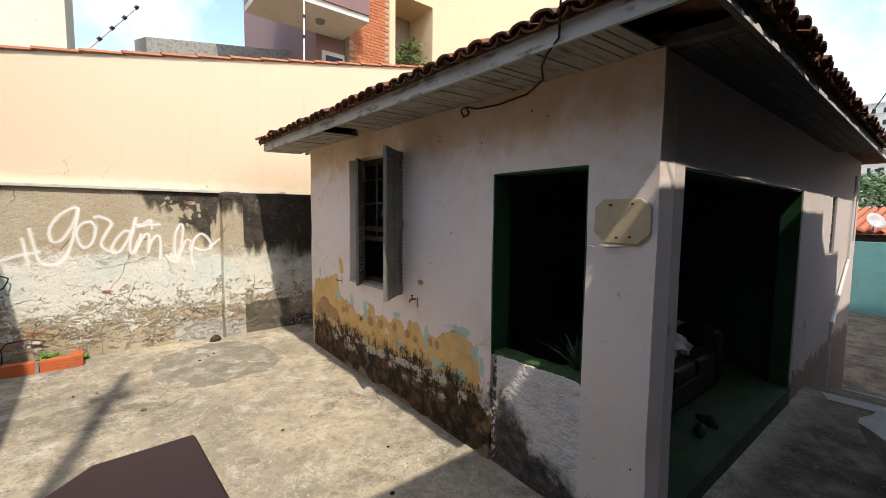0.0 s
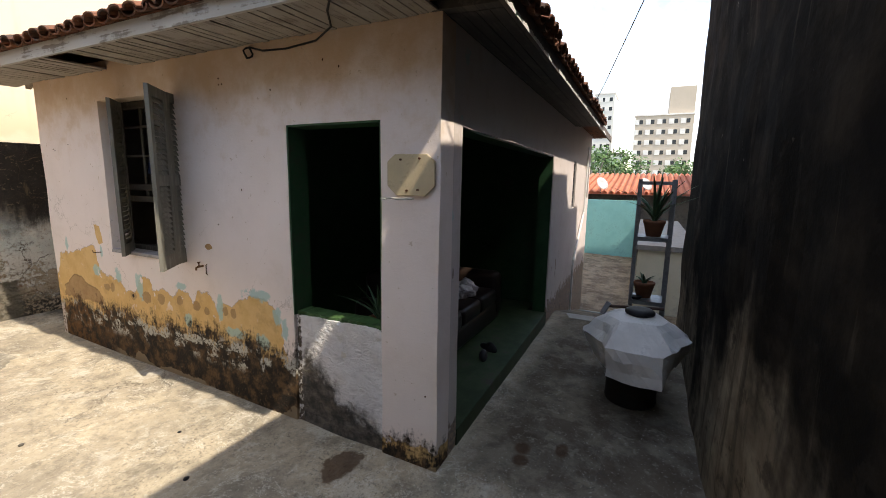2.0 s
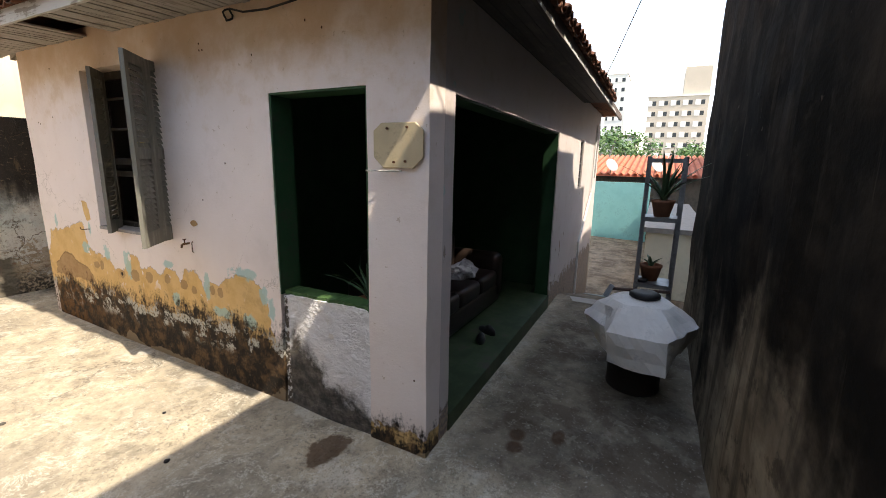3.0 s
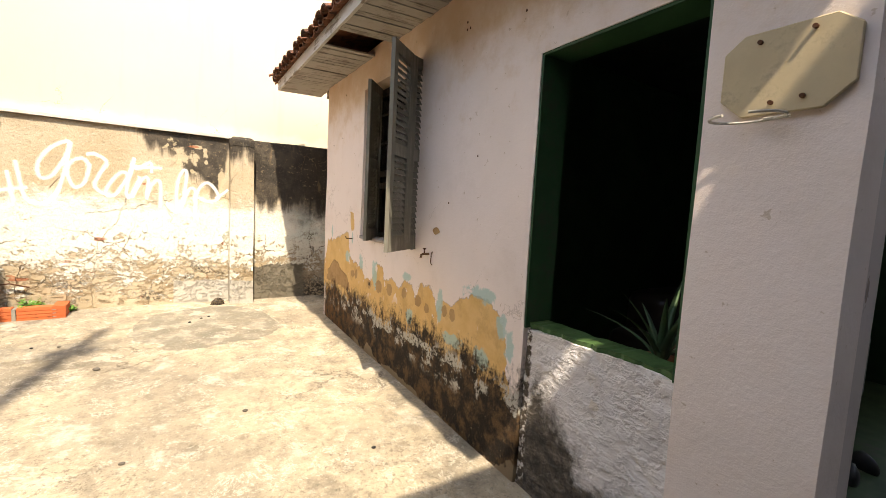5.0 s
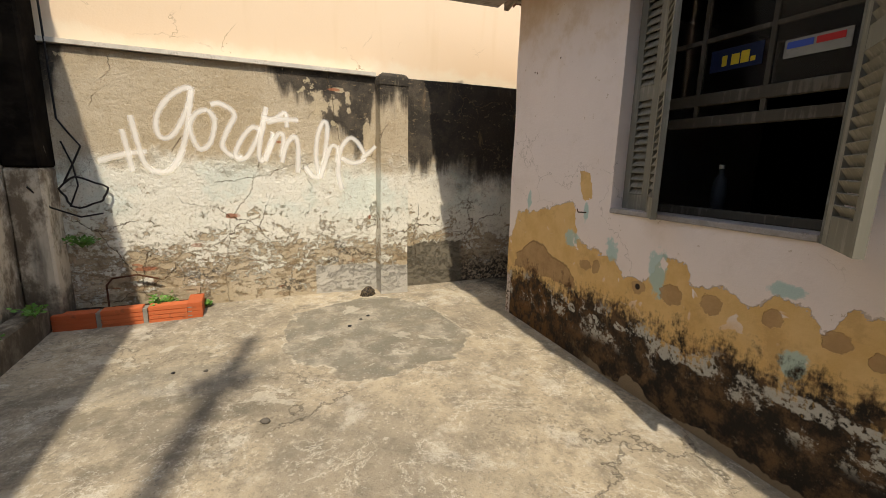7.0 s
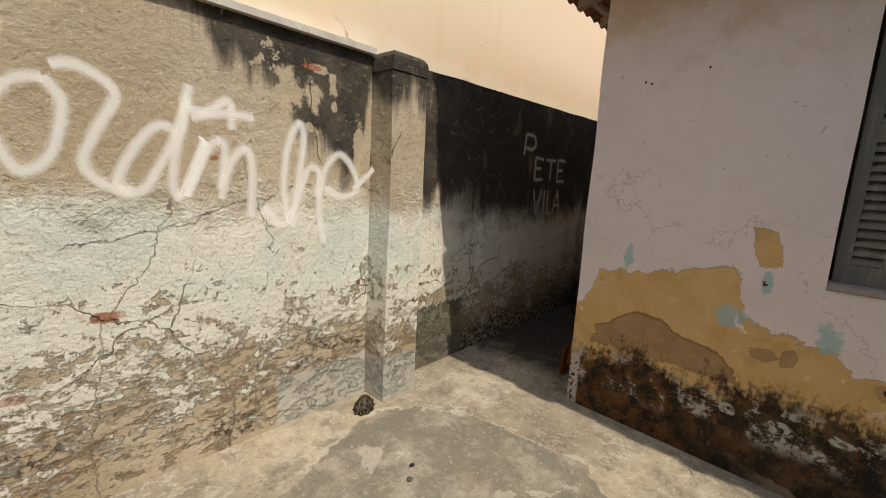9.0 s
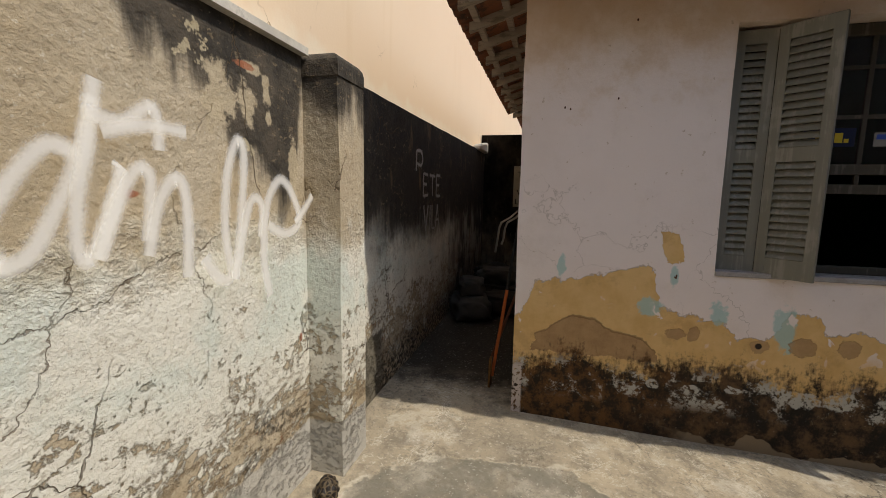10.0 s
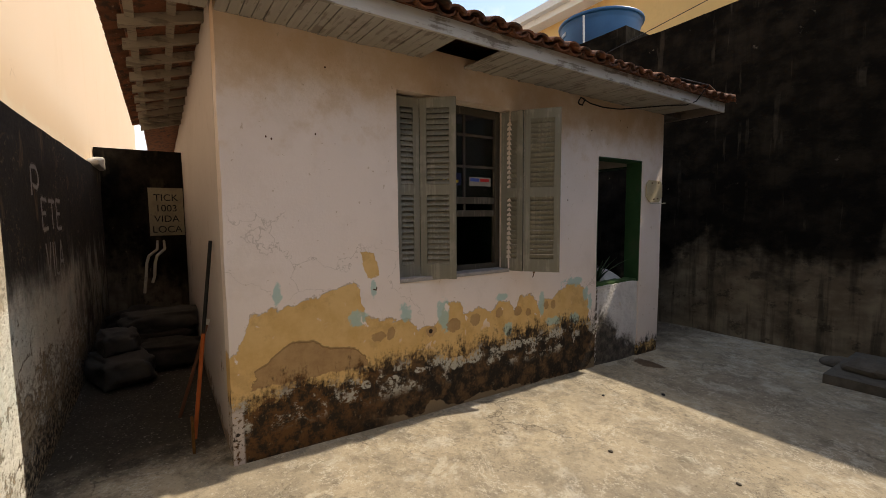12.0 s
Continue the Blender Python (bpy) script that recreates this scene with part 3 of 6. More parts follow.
FACADE, PARAPET, GWALL, DARK, LEFT, YELLOW, YARD, TILE = (facade_mat(), parapet_mat(), graffiti_wall_mat(), dark_wall_mat(), left_wall_mat(),
                                                         yellow_wall_mat(), concrete_mat(), tile_mat())
def side_mat():
    n = Nodes("old_pinkish_white_paint", 0.85)
    big, mid, fine = n.noise(1.7, 5), n.noise(7, 6, 0.68), n.noise(36, 4)
    c = n.mix(big, (0.56, 0.49, 0.46), (0.67, 0.60, 0.57))
    c = n.mix(n.mul(n.step(mid, 0.52, 0.72), 0.3), c, (0.46, 0.37, 0.29))
    chip = n.mul(n.step(n.noise(6, 5, 0.66, at=n.stretch(1, 1, 0.45)), 0.655, 0.67), n.step(n.z, 1.5, 0.8))
    foot = n.step(n.add(n.sub(0.10, n.z), n.mul(n.sub(mid, 0.5), 0.7)), 0.0, 0.05)
    bare = n.mix(n.step(fine, 0.4, 0.6), (0.10, 0.06, 0.035), (0.30, 0.19, 0.10))
    c = n.mix(n.mul(n.mx(chip, n.mul(foot, 0.85)), 0.85), c, bare)
    turq = n.mul(n.step(n.noise(4.4, 4, 0.55), 0.66, 0.69), n.step(n.x, 3.0, 2.6))
    c = n.mix(n.mul(turq, 0.55), c, (0.36, 0.55, 0.52))
    return n.done(c, n.add(n.mul(n.sub(1, chip), 0.8), n.add(n.mul(fine, 0.3), mid)), 0.4, 0.008)


SIDEPAINT = side_mat()
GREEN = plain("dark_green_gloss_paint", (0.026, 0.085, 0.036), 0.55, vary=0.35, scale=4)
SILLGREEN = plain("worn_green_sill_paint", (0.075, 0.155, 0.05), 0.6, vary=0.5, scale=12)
# ceiling green kept near black so the porch's shade is in the colour
INNER = plain("shade_dark_green_interior_paint", (0.02, 0.035, 0.024), 0.8)
FLASH = plain("chalky_white_flashing", (0.66, 0.62, 0.54), 0.7, vary=0.3, scale=8)
FASCIA = wood("peeling_white_fascia_paint", (0.56, 0.54, 0.50), "y", wear=0.9, bare=(0.20, 0.17, 0.14))
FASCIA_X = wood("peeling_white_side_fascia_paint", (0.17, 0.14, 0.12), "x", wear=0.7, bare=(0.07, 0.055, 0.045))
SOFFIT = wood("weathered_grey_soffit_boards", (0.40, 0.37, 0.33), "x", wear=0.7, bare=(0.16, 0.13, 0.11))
# far darker copy of SOFFIT: the side eave's shade is in the colour
SOFFIT_SHADE = wood("weathered_side_soffit_boards_in_shade", (0.095, 0.085, 0.075), "x", wear=0.5, bare=(0.17, 0.14, 0.12))
RAFTER = wood("grey_old_rafter_wood", (0.36, 0.31, 0.25), "y", wear=0.6, bare=(0.10, 0.08, 0.06))
SHUTTER = wood("grey_olive_shutter_paint", (0.235, 0.225, 0.185), "z", wear=0.45, bare=(0.34, 0.32, 0.28))
FRAME = wood("dull_brown_window_frame_paint", (0.085, 0.072, 0.055), "z", wear=0.35, bare=(0.24, 0.21, 0.17))
# near-black plaster colour standing in for the unlit room
BLACKROOM = plain("shade_black_room_plaster", (0.05, 0.045, 0.04), 0.9)


# ---- mesh helpers ----
def box(bm, x0, x1, y0, y1, z0, z1, m=None):
    vs = [bm.verts.new((x, y, z)) for x in (x0, x1) for y in (y0, y1) for z in (z0, z1)]
    for f in ((0, 1, 3, 2), (4, 6, 7, 5), (0, 4, 5, 1), (2, 3, 7, 6), (0, 2, 6, 4), (1, 5, 7, 3)):
        bm.faces.new([vs[i] for i in f])
    if m is not None:
        for v in vs:
            v.co = m @ v.co
    return vs


def tube(bm, pts, r, seg=6, taper=1.0):
    """A round rod along points."""
    pts = [Vector(p) for p in pts]
    rings = []
    for i, p in enumerate(pts):
        d = (pts[min(i + 1, len(pts) - 1)] - pts[max(i - 1, 0)]).normalized()
        a = d.orthogonal().normalized() if not rings else (prev - d * prev.dot(d)).normalized()
        prev = a
        b = d.cross(a)
        k = r * (1 + (taper - 1) * i / max(1, len(pts) - 1))
        rings.append([bm.verts.new(p + (a * math.cos(s * 2 * math.pi / seg) + b * math.sin(s * 2 * math.pi / seg)) * k) for s in range(seg)])
    for u, v in zip(rings, rings[1:]):
        for s in range(seg):
            bm.faces.new((u[s], u[(s + 1) % seg], v[(s + 1) % seg], v[s]))
    bm.faces.new(rings[0][::-1])
    bm.faces.new(rings[-1])


def lathe(bm, rows, seg=20, at=(0, 0, 0)):
    """Rows of (radius, height) turned round z."""
    rings = [[bm.verts.new((at[0] + r * math.cos(2 * math.pi * s / seg), at[1] + r * math.sin(2 * math.pi * s / seg), at[2] + h)) for s in range(seg)] for r, h in rows]
    for u, v in zip(rings, rings[1:]):
        for s in range(seg):
            bm.faces.new((u[s], u[(s + 1) % seg], v[(s + 1) % seg], v[s]))
    bm.faces.new(rings[0][::-1])
    bm.faces.new(rings[-1])


def mesh_of(name, bm, mat, smooth=False):
    bmesh.ops.recalc_face_normals(bm, faces=bm.faces)
    me = bpy.data.meshes.new(name)
    bm.to_mesh(me)
    bm.free()
    if mat:
        me.materials.append(mat)
    if smooth:
        me.polygons.foreach_set("use_smooth", [True] * len(me.polygons))
    return me


def part(name, bm, mat, parent=None, label="", smooth=False, bevel=0.0):
    if bevel:
        bmesh.ops.bevel(bm, geom=bm.edges[:], offset=bevel, segments=1, affect="EDGES", profile=0.5)
    ob = new(name, mesh_of(name, bm, mat, smooth))
    if parent is not None:
        ob.parent = parent
        ob.matrix_parent_inverse = parent.matrix_basis.inverted()
    if label:
        ob["label"] = label
    return ob


def structure(name, bm, mat, label="", category="", smooth=False):
    return tagged(part(name, bm, mat, None, "", smooth), label, category, "", "structure")


def thing(name, at=(0, 0, 0), label="", category="", group=""):
    e = new(name)
    e.empty_display_size = 0.1
    e.matrix_basis = pose(*at)
    return tagged(e, label, category, group)


def wall(us, zs, solid, place, depth, wobble=0.004, cell=0.12):
    """A wall of cells: place(u, d, z) gives a point d behind the face; solid(u, z) says where there is wall."""
    def fine(vals):
        out = []
        for a, b in zip(vals, vals[1:]):
            k = max(1, round((b - a) / cell))
            out += [a + (b - a) * i / k for i in range(k)]
        return out + [vals[-1]]
    us, zs = fine(us), fine(zs)
    bm = bmesh.new()
    cache = {}

    def vert(i, j, back):
        if (i, j, back) not in cache:
            p = Vector(place(us[i], depth if back else 0.0, zs[j]))
            if not back:
                p += Vector((noise.noise(p * 2.1), noise.noise(p * 2.3 + Vector((9, 0, 0))), noise.noise(p * 3.1 + Vector((0, 7, 0))))) * wobble
            cache[i, j, back] = bm.verts.new(p)
        return cache[i, j, back]
    ok = [[solid((us[i] + us[i + 1]) / 2, (zs[j] + zs[j + 1]) / 2) for j in range(len(zs) - 1)] for i in range(len(us) - 1)]
    for i in range(len(us) - 1):
        for j in range(len(zs) - 1):
            if not ok[i][j]:
                continue
            q = ((i, j), (i + 1, j), (i + 1, j + 1), (i, j + 1))
            bm.faces.new([vert(*k, False) for k in q])
            bm.faces.new([vert(*k, True) for k in reversed(q)])
            for (a, b), (di, dj) in zip(((q[0], q[1]), (q[1], q[2]), (q[2], q[3]), (q[3], q[0])), ((0, -1), (1, 0), (0, 1), (-1, 0))):
                ni, nj = i + di, j + dj
                if not (0 <= ni < len(us) - 1 and 0 <= nj < len(zs) - 1 and ok[ni][nj]):
                    bm.faces.new((vert(*b, False), vert(*a, False), vert(*a, True), vert(*b, True)))
    return bm


def grid(xs, ys, height):
    bm = bmesh.new()
    vs = [[bm.verts.new((x, y, height(x, y))) for y in ys] for x in xs]
    for i in range(len(xs) - 1):
        for j in range(len(ys) - 1):
            bm.faces.new((vs[i][j], vs[i + 1][j], vs[i + 1][j + 1], vs[i][j + 1]))
    return bm


def span(a, b, n):
    return [a + (b - a) * i / n for i in range(n + 1)]


# ---- ground ----
K = 0.012            # the side of the house runs off the front's square by this slope


def side_y(x):
    return 1.225 + K * (x - 2.25)


def ground_z(x, y):
    z = 0.03 - 0.0305 * (6.44 - y)
    if x > 2.5 and y < 3:
        z -= 0.015 * (min(x, 6.1) - 2.5)
        z -= 0.27 * max(0.0, min(x, 9.2) - 6.15)
    return z + 0.012 * noise.noise(Vector((x * 0.8, y * 0.8, 0)))


xs = [-90, -40, -15, -6, -2.5] + span(-1.3, 2.6, 40) + span(2.7, 6.1, 20) + [6.12] + span(6.3, 9.4, 10) + [11, 14, 18, 40, 90, 200, 400]
ys = [-300, -120, -40, -12, -4] + span(-1, 6.7, 78) + [8, 14, 40, 120, 300]
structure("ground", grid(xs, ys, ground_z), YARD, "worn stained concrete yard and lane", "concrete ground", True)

# ---- walls round the yard ----
WY, WX = 6.44, -1.1
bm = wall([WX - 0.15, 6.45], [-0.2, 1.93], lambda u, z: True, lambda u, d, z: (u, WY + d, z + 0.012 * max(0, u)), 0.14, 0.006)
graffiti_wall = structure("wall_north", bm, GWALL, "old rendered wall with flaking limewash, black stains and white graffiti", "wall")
bm = bmesh.new()
box(bm, -1.0, 1.36, WY - 0.035, WY + 0.1, 1.935, 1.965)
tagged(part("flashing", bm, FLASH, graffiti_wall, "thin chalky white ledge"), "", "")
# pier
bm = wall([0.0, 0.17, 0.42, 0.59], [-0.1, 0.25, 1.86], lambda u, z: True,
          lambda u, d, z: ((1.36, WY - u, z) if u < 0.17 else (1.36 + (u - 0.17), WY - 0.17, z) if u <= 0.42 else (1.61, WY - 0.17 + (u - 0.42), z)) if d == 0 else (1.49, WY - 0.02, z), 0.1, 0.008)
part("pier", bm, GWALL, graffiti_wall, "stained rendered pier")
bm = bmesh.new()
box(bm, 1.358, 1.612, WY - 0.172, WY + 0.02, 1.852, 1.955)
top_edges = [e for e in bm.edges if min(v.co.z for v in e.verts) > 1.9]
bmesh.ops.bevel(bm, geom=top_edges, offset=0.055, segments=4, affect="EDGES", profile=0.5)
part("pier_cap", bm, GWALL, graffiti_wall)

# neighbour's yellow wall, rising behind
yt = lambda u: 3.41 + 0.186 * u
bm = wall([-6.0, 20.0], [0.0, 1.0], lambda u, z: True, lambda u, d, z: (u, 6.5 + d, 1.7 + z * (yt(u) - 1.7)), 0.16, 0.004, 0.4)
yellow_wall = structure("wall_neighbour", bm, YELLOW, "smooth cream-yellow neighbour's wall with clay tile coping", "wall")

# left-hand wall
bm = wall([-0.2, 6.5], [-0.3, 1.46, 3.9], lambda u, z: True, lambda u, d, z: (WX - d + (0.0 if z < 1.47 else -0.03), u, z), 0.2, 0.01)
left_wall = structure("wall_west", bm, LEFT, "tall grey block wall with black damp stains", "wall")
bm = bmesh.new()
box(bm, WX - 0.01, WX + 0.025, 4.2, 6.2, 1.455, 1.475)
part("ledge", bm, FLASH, left_wall, "thin pale ledge")
bm = bmesh.new()
box(bm, WX, WX + 0.2, 6.2, WY - 0.002, 1.12, 3.88)
part("corner_pier", bm, DARK, left_wall, "soot-black corner pier", bevel=0.015)
bm = bmesh.new()
box(bm, WX, WX + 0.197, 6.203, WY - 0.004, -0.05, 1.12)
part("pier_foot", bm, LEFT, left_wall, "flaking stained pier foot", bevel=0.015)
bm = bmesh.new()
box(bm, WX, WX + 0.13, 4.4, 6.2, -0.1, 0.2)
part("footing", bm, LEFT, left_wall, "low stained footing", bevel=0.02)

# tall dark wall along the lane
bm = wall([WX - 0.2, 6.1], [-0.6, 4.03], lambda u, z: True, lambda u, d, z: (u, -0.25 - d, z), 0.2, 0.02, 0.15)
structure("wall_south", bm, DARK, "tall soot-blackened rendered boundary wall", "wall")
# unseen wall, added only to throw shade on the far lane
bm = wall([6.2, 9.0], [-1.6, 3.3], lambda u, z: True, lambda u, d, z: (u, -0.76 - d, z), 0.2, 0.02, 0.3)
structure("lane_shade_wall", bm, DARK, "plain unseen wall added to shade the far lane", "wall")

# ---- the house ----
FX, Y0, Y1, TOP = 2.25, 1.225, 5.565, 2.56
WIN = (3.485, 4.5, 0.945, 2.25)
OPEN = (1.61, 2.342, 0.695, 1.965)
bm = wall([Y0, OPEN[0], OPEN[1], WIN[0], WIN[1], Y1], [-0.25, OPEN[2], WIN[2], OPEN[3], WIN[3], TOP],
          lambda u, z: not (OPEN[0] < u < OPEN[1] and z < OPEN[3]) and not (WIN[0] < u < WIN[1] and WIN[2] < z < WIN[3]),
          lambda u, d, z: (FX + d, u, z), 0.17, 0.006, 0.1)
front = structure("wall_front", bm, FACADE, "white front wall peeling to yellow with black mould along its foot", "wall")
bm = wall([OPEN[0] + 0.002, OPEN[1] - 0.002], [-0.2, OPEN[2]], lambda u, z: True, lambda u, d, z: (FX + 0.012 + d, u, z + 0.05 * max(0, z) * noise.noise(Vector((u * 11, 3, 0))) * noise.noise(Vector((u * 5, 8, 0)))), 0.15, 0.022, 0.03)
tagged(structure("parapet_wall", bm, PARAPET, "rough white-painted parapet with black mould", "parapet"))
bm = wall([OPEN[0] + 0.004, OPEN[1] - 0.004], [0, 0.03], lambda u, z: True, lambda u, d, z: (FX + 0.03 + d + (0.018 * noise.noise(Vector((u * 23, 2, 0))) + 0.012 * noise.noise(Vector((u * 60, 5, 0))) if d < 0.01 else 0), u, OPEN[2] + z * 0.75 + 0.012 * noise.noise(Vector((u * 9, 0, 0))) + 0.006 * noise.noise(Vector((u * 31, 4, 0)))), 0.13, 0.006, 0.02)
structure("sill", bm, SILLGREEN, "worn green-painted sill with chipped edge", "sill")


def on_side(u, d, z):
    """u along the house's side, d into the house."""
    return (FX + u, side_y(FX + u) + d, z)


JAMB = 3.2
bm = wall([0.172, 0.30, JAMB, 4.82, 5.15, 6.5, 6.9, 7.05], [-1.6, -0.02, 1.24, 1.35, 1.95, 1.97, TOP],
          lambda u, z: not (0.30 < u < JAMB and -0.02 < z < 1.95) and not (4.82 < u < 5.15 and 1.24 < z < 1.97) and not (6.5 < u < 6.9 and 1.35 < z < 1.97),
          on_side, 0.17, 0.006, 0.15)
structure("wall_side", bm, SIDEPAINT, "pinkish-white side wall with an open porch and small windows", "wall")
# the far side along the alley, and the back
bm = wall([FX + 0.172, 9.3], [-1.6, TOP + 0.1], lambda u, z: True, lambda u, d, z: (u, Y1 - d, z), 0.17, 0.006, 0.3)
structure("wall_alley", bm, SIDEPAINT, "plain yellowed white alley wall of the house", "wall")
bm = bmesh.new()
box(bm, 9.13, 9.3, 1.6, Y1 - 0.18, -1.6, TOP)
structure("wall_back", bm, SIDEPAINT, "plain back wall of the house", "wall")
# rooms: porch and the dark room behind the window
bm = bmesh.new()
for v in box(bm, 0.302, JAMB - 0.002, -0.008, 1.7, -0.30, -0.012):
    v.co = on_side(*v.co)
box(bm, FX + 0.175, FX + 0.30, 1.42, 2.94, -0.30, -0.012)
box(bm, FX + JAMB, 5.798, 1.50, 2.94, -0.30, -0.012)
structure("porch_floor", bm, plain("worn_green_floor_paint", (0.045, 0.075, 0.030), 0.6, vary=0.5, scale=5, dirty=0.5), "worn green-painted porch floor", "floor")
bm = bmesh.new()
box(bm, 2.4, 5.9, 2.95, 3.03, -0.3, 2.5)
box(bm, 5.80, 5.9, 1.50, 2.94, -0.3, 2.5)
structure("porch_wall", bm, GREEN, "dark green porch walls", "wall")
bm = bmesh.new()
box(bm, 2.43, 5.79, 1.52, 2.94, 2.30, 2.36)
structure("ceiling", bm, INNER, "porch ceiling, coloured dark for its shade", "ceiling")
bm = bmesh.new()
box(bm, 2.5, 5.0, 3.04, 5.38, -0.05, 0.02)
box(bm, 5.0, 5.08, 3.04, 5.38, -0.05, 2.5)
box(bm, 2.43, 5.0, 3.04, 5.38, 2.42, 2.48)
structure("room", bm, BLACKROOM, "plastered front room, near black for its shade", "room")
# green linings of both openings
bm = bmesh.new()
box(bm, FX + 0.006, FX + 0.174, OPEN[1] - 0.012, OPEN[1] + 0.0, OPEN[2], OPEN[3] - 0.012)
box(bm, FX + 0.006, FX + 0.174, OPEN[0], OPEN[0] + 0.012, OPEN[2], OPEN[3] - 0.012)
box(bm, FX + 0.006, FX + 0.174, OPEN[0], OPEN[1], OPEN[3] - 0.012, OPEN[3])
structure("opening_lining", bm, GREEN, "dark green painted reveal of the porch opening", "trim")
bm = bmesh.new()
for u0, u1, z0, z1 in ((JAMB - 0.012, JAMB, -0.02, 1.936), (0.30, JAMB, 1.936, 1.95)):
    vs = box(bm, u0, u1, 0.012, 0.17, z0, z1)
    for v in vs:
        v.co = on_side(*v.co)
structure("porch_lining", bm, GREEN, "dark green painted reveal of the porch", "trim")
# alley end
bm = bmesh.new()
box(bm, 6.45, 6.6, 5.3, 6.49, -0.3, 2.28)
alley_end = structure("wall_alley_end", bm, DARK, "black-stained end wall of the narrow alley", "wall")

# white wedge standing for the sunlit end of the wall's top
bm = bmesh.new()
vs = box(bm, 5.75, 6.44, WY - 0.06, WY + 0.055, 1.99, 2.16)
for v in vs:
    v.co.z -= 0.10 if v.co.x < 6 and v.co.z > 2.1 else 0.0
part("coping_lump", bm, FLASH, graffiti_wall, "rendered coping, white for the sun on it", bevel=0.02)

# ---- roof ----
EX, EY0, EY1, EXB, EZ = 1.80, 0.88, 5.97, 9.6, 2.50
PITCH = 0.30


def roof_z(x, y):
    """Height of the hipped roof's deck."""
    d = min(x - EX, y - (EY0 + K * (x - EX)), EY1 - y, EXB - x)
    return EZ + 0.07 + PITCH * max(0.0, d)


bm = bmesh.new()
rx = span(EX, EXB, 24)
vs = [[None] * 13 for _ in rx]
for i, x in enumerate(rx):
    for j, v in enumerate(span(0, 1, 12)):
        y = (EY0 + K * (x - EX)) * (1 - v) + EY1 * v
        vs[i][j] = bm.verts.new((x, y, roof_z(x, y)))
for i in range(len(rx) - 1):
    for j in range(12):
        bm.faces.new((vs[i][j], vs[i + 1][j], vs[i + 1][j + 1], vs[i][j + 1]))
roof = structure("roof", bm, TILE, "low hipped roof with weathered clay tiles", "roof")
m = roof.modifiers.new("thick", "SOLIDIFY")
m.thickness, m.offset = 0.02, -1

bm = bmesh.new()
box(bm, EX, EX + 0.022, EY0, EY1, EZ - 0.035, EZ + 0.06)
part("fascia", bm, FASCIA, roof, "peeling white wooden fascia")
bm = bmesh.new()
for v in box(bm, EX + 0.023, EXB, 0, 0.022, EZ - 0.035, EZ + 0.06):
    v.co.y += EY0 + K * (v.co.x - EX)
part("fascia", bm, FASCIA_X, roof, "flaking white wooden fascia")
# white paint left along the side fascia's lower edge
bm = bmesh.new()
prev, x = None, EX + 0.05
while x < 8.2:
    ye = EY0 + K * (x - EX) - 0.003
    h = 0.022 + 0.020 * noise.noise(Vector((x * 3.1, 0, 0))) + 0.018 * noise.noise(Vector((x * 17, 3, 0)))
    cur = [bm.verts.new((x, ye, EZ - 0.034)), bm.verts.new((x, ye, EZ - 0.034 + max(0.002, h)))]
    if prev and noise.noise(Vector((x * 1.3, 9, 0))) > -0.32:
        bm.faces.new((prev[0], cur[0], cur[1], prev[1]))
    prev = cur
    x += 0.022
flakes = part("paint_flakes", bm, plain("flaking_white_paint", (0.74, 0.72, 0.68), 0.8, vary=0.2, scale=20), roof, "ragged remains of white paint")
m = flakes.modifiers.new("thick", "SOLIDIFY")
m.thickness = 0.002
# front soffit boards, some missing
y = Y0 + 0.02
while y < Y1 - 0.02:
    w = 0.055
    if not 3.90 < y < 4.27:
        bm = bmesh.new()
        vs = box(bm, EX + 0.024, FX - 0.002, y, y + w, 0, 0.012)
        dz = random.uniform(-0.004, 0.004)
        for v in vs:
            v.co.z += EZ - 0.03 + dz + (v.co.x - EX) * 0.03
        part("soffit_board", bm, SOFFIT, roof)
    y += w + 0.005
# end piece past the corner, tilted
bm = bmesh.new()
for v in box(bm, EX + 0.024, FX + 0.02, Y1 + 0.03, EY1 - 0.02, 0, 0.012):
    v.co.z += EZ - 0.02 + (v.co.x - EX) * 0.03 - (v.co.y - Y1) * 0.05
part("soffit_board", bm, SOFFIT, roof)
# side soffit, its shade put into the boards' colour
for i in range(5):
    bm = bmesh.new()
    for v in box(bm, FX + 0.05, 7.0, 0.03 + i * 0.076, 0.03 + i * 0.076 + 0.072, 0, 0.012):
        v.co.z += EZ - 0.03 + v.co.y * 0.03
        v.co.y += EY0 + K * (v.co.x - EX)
    part("soffit_board", bm, SOFFIT_SHADE, roof)
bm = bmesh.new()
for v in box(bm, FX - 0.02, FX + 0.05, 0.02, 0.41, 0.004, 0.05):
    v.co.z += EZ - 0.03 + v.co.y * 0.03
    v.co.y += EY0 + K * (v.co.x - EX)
part("batten", bm, SOFFIT_SHADE, roof)
# open rafters and battens on the alley side
x = FX + 0.1
while x < 6.4:
    bm = bmesh.new()
    for v in box(bm, x, x + 0.042, Y1 - 0.05, EY1 + 0.02, -0.085, -0.022):
        v.co.z += EZ + 0.07 + PITCH * (EY1 - v.co.y)
    part("rafter", bm, RAFTER, roof)
    x += 0.38
for k in range(2):
    bm = bmesh.new()
    yy = EY1 - 0.06 - 0.2 * k
    box(bm, FX, 6.4, yy, yy + 0.045, EZ + 0.02 + PITCH * (EY1 - yy), EZ + 0.048 + PITCH * (EY1 - yy))
    part("batten", bm, RAFTER, roof)


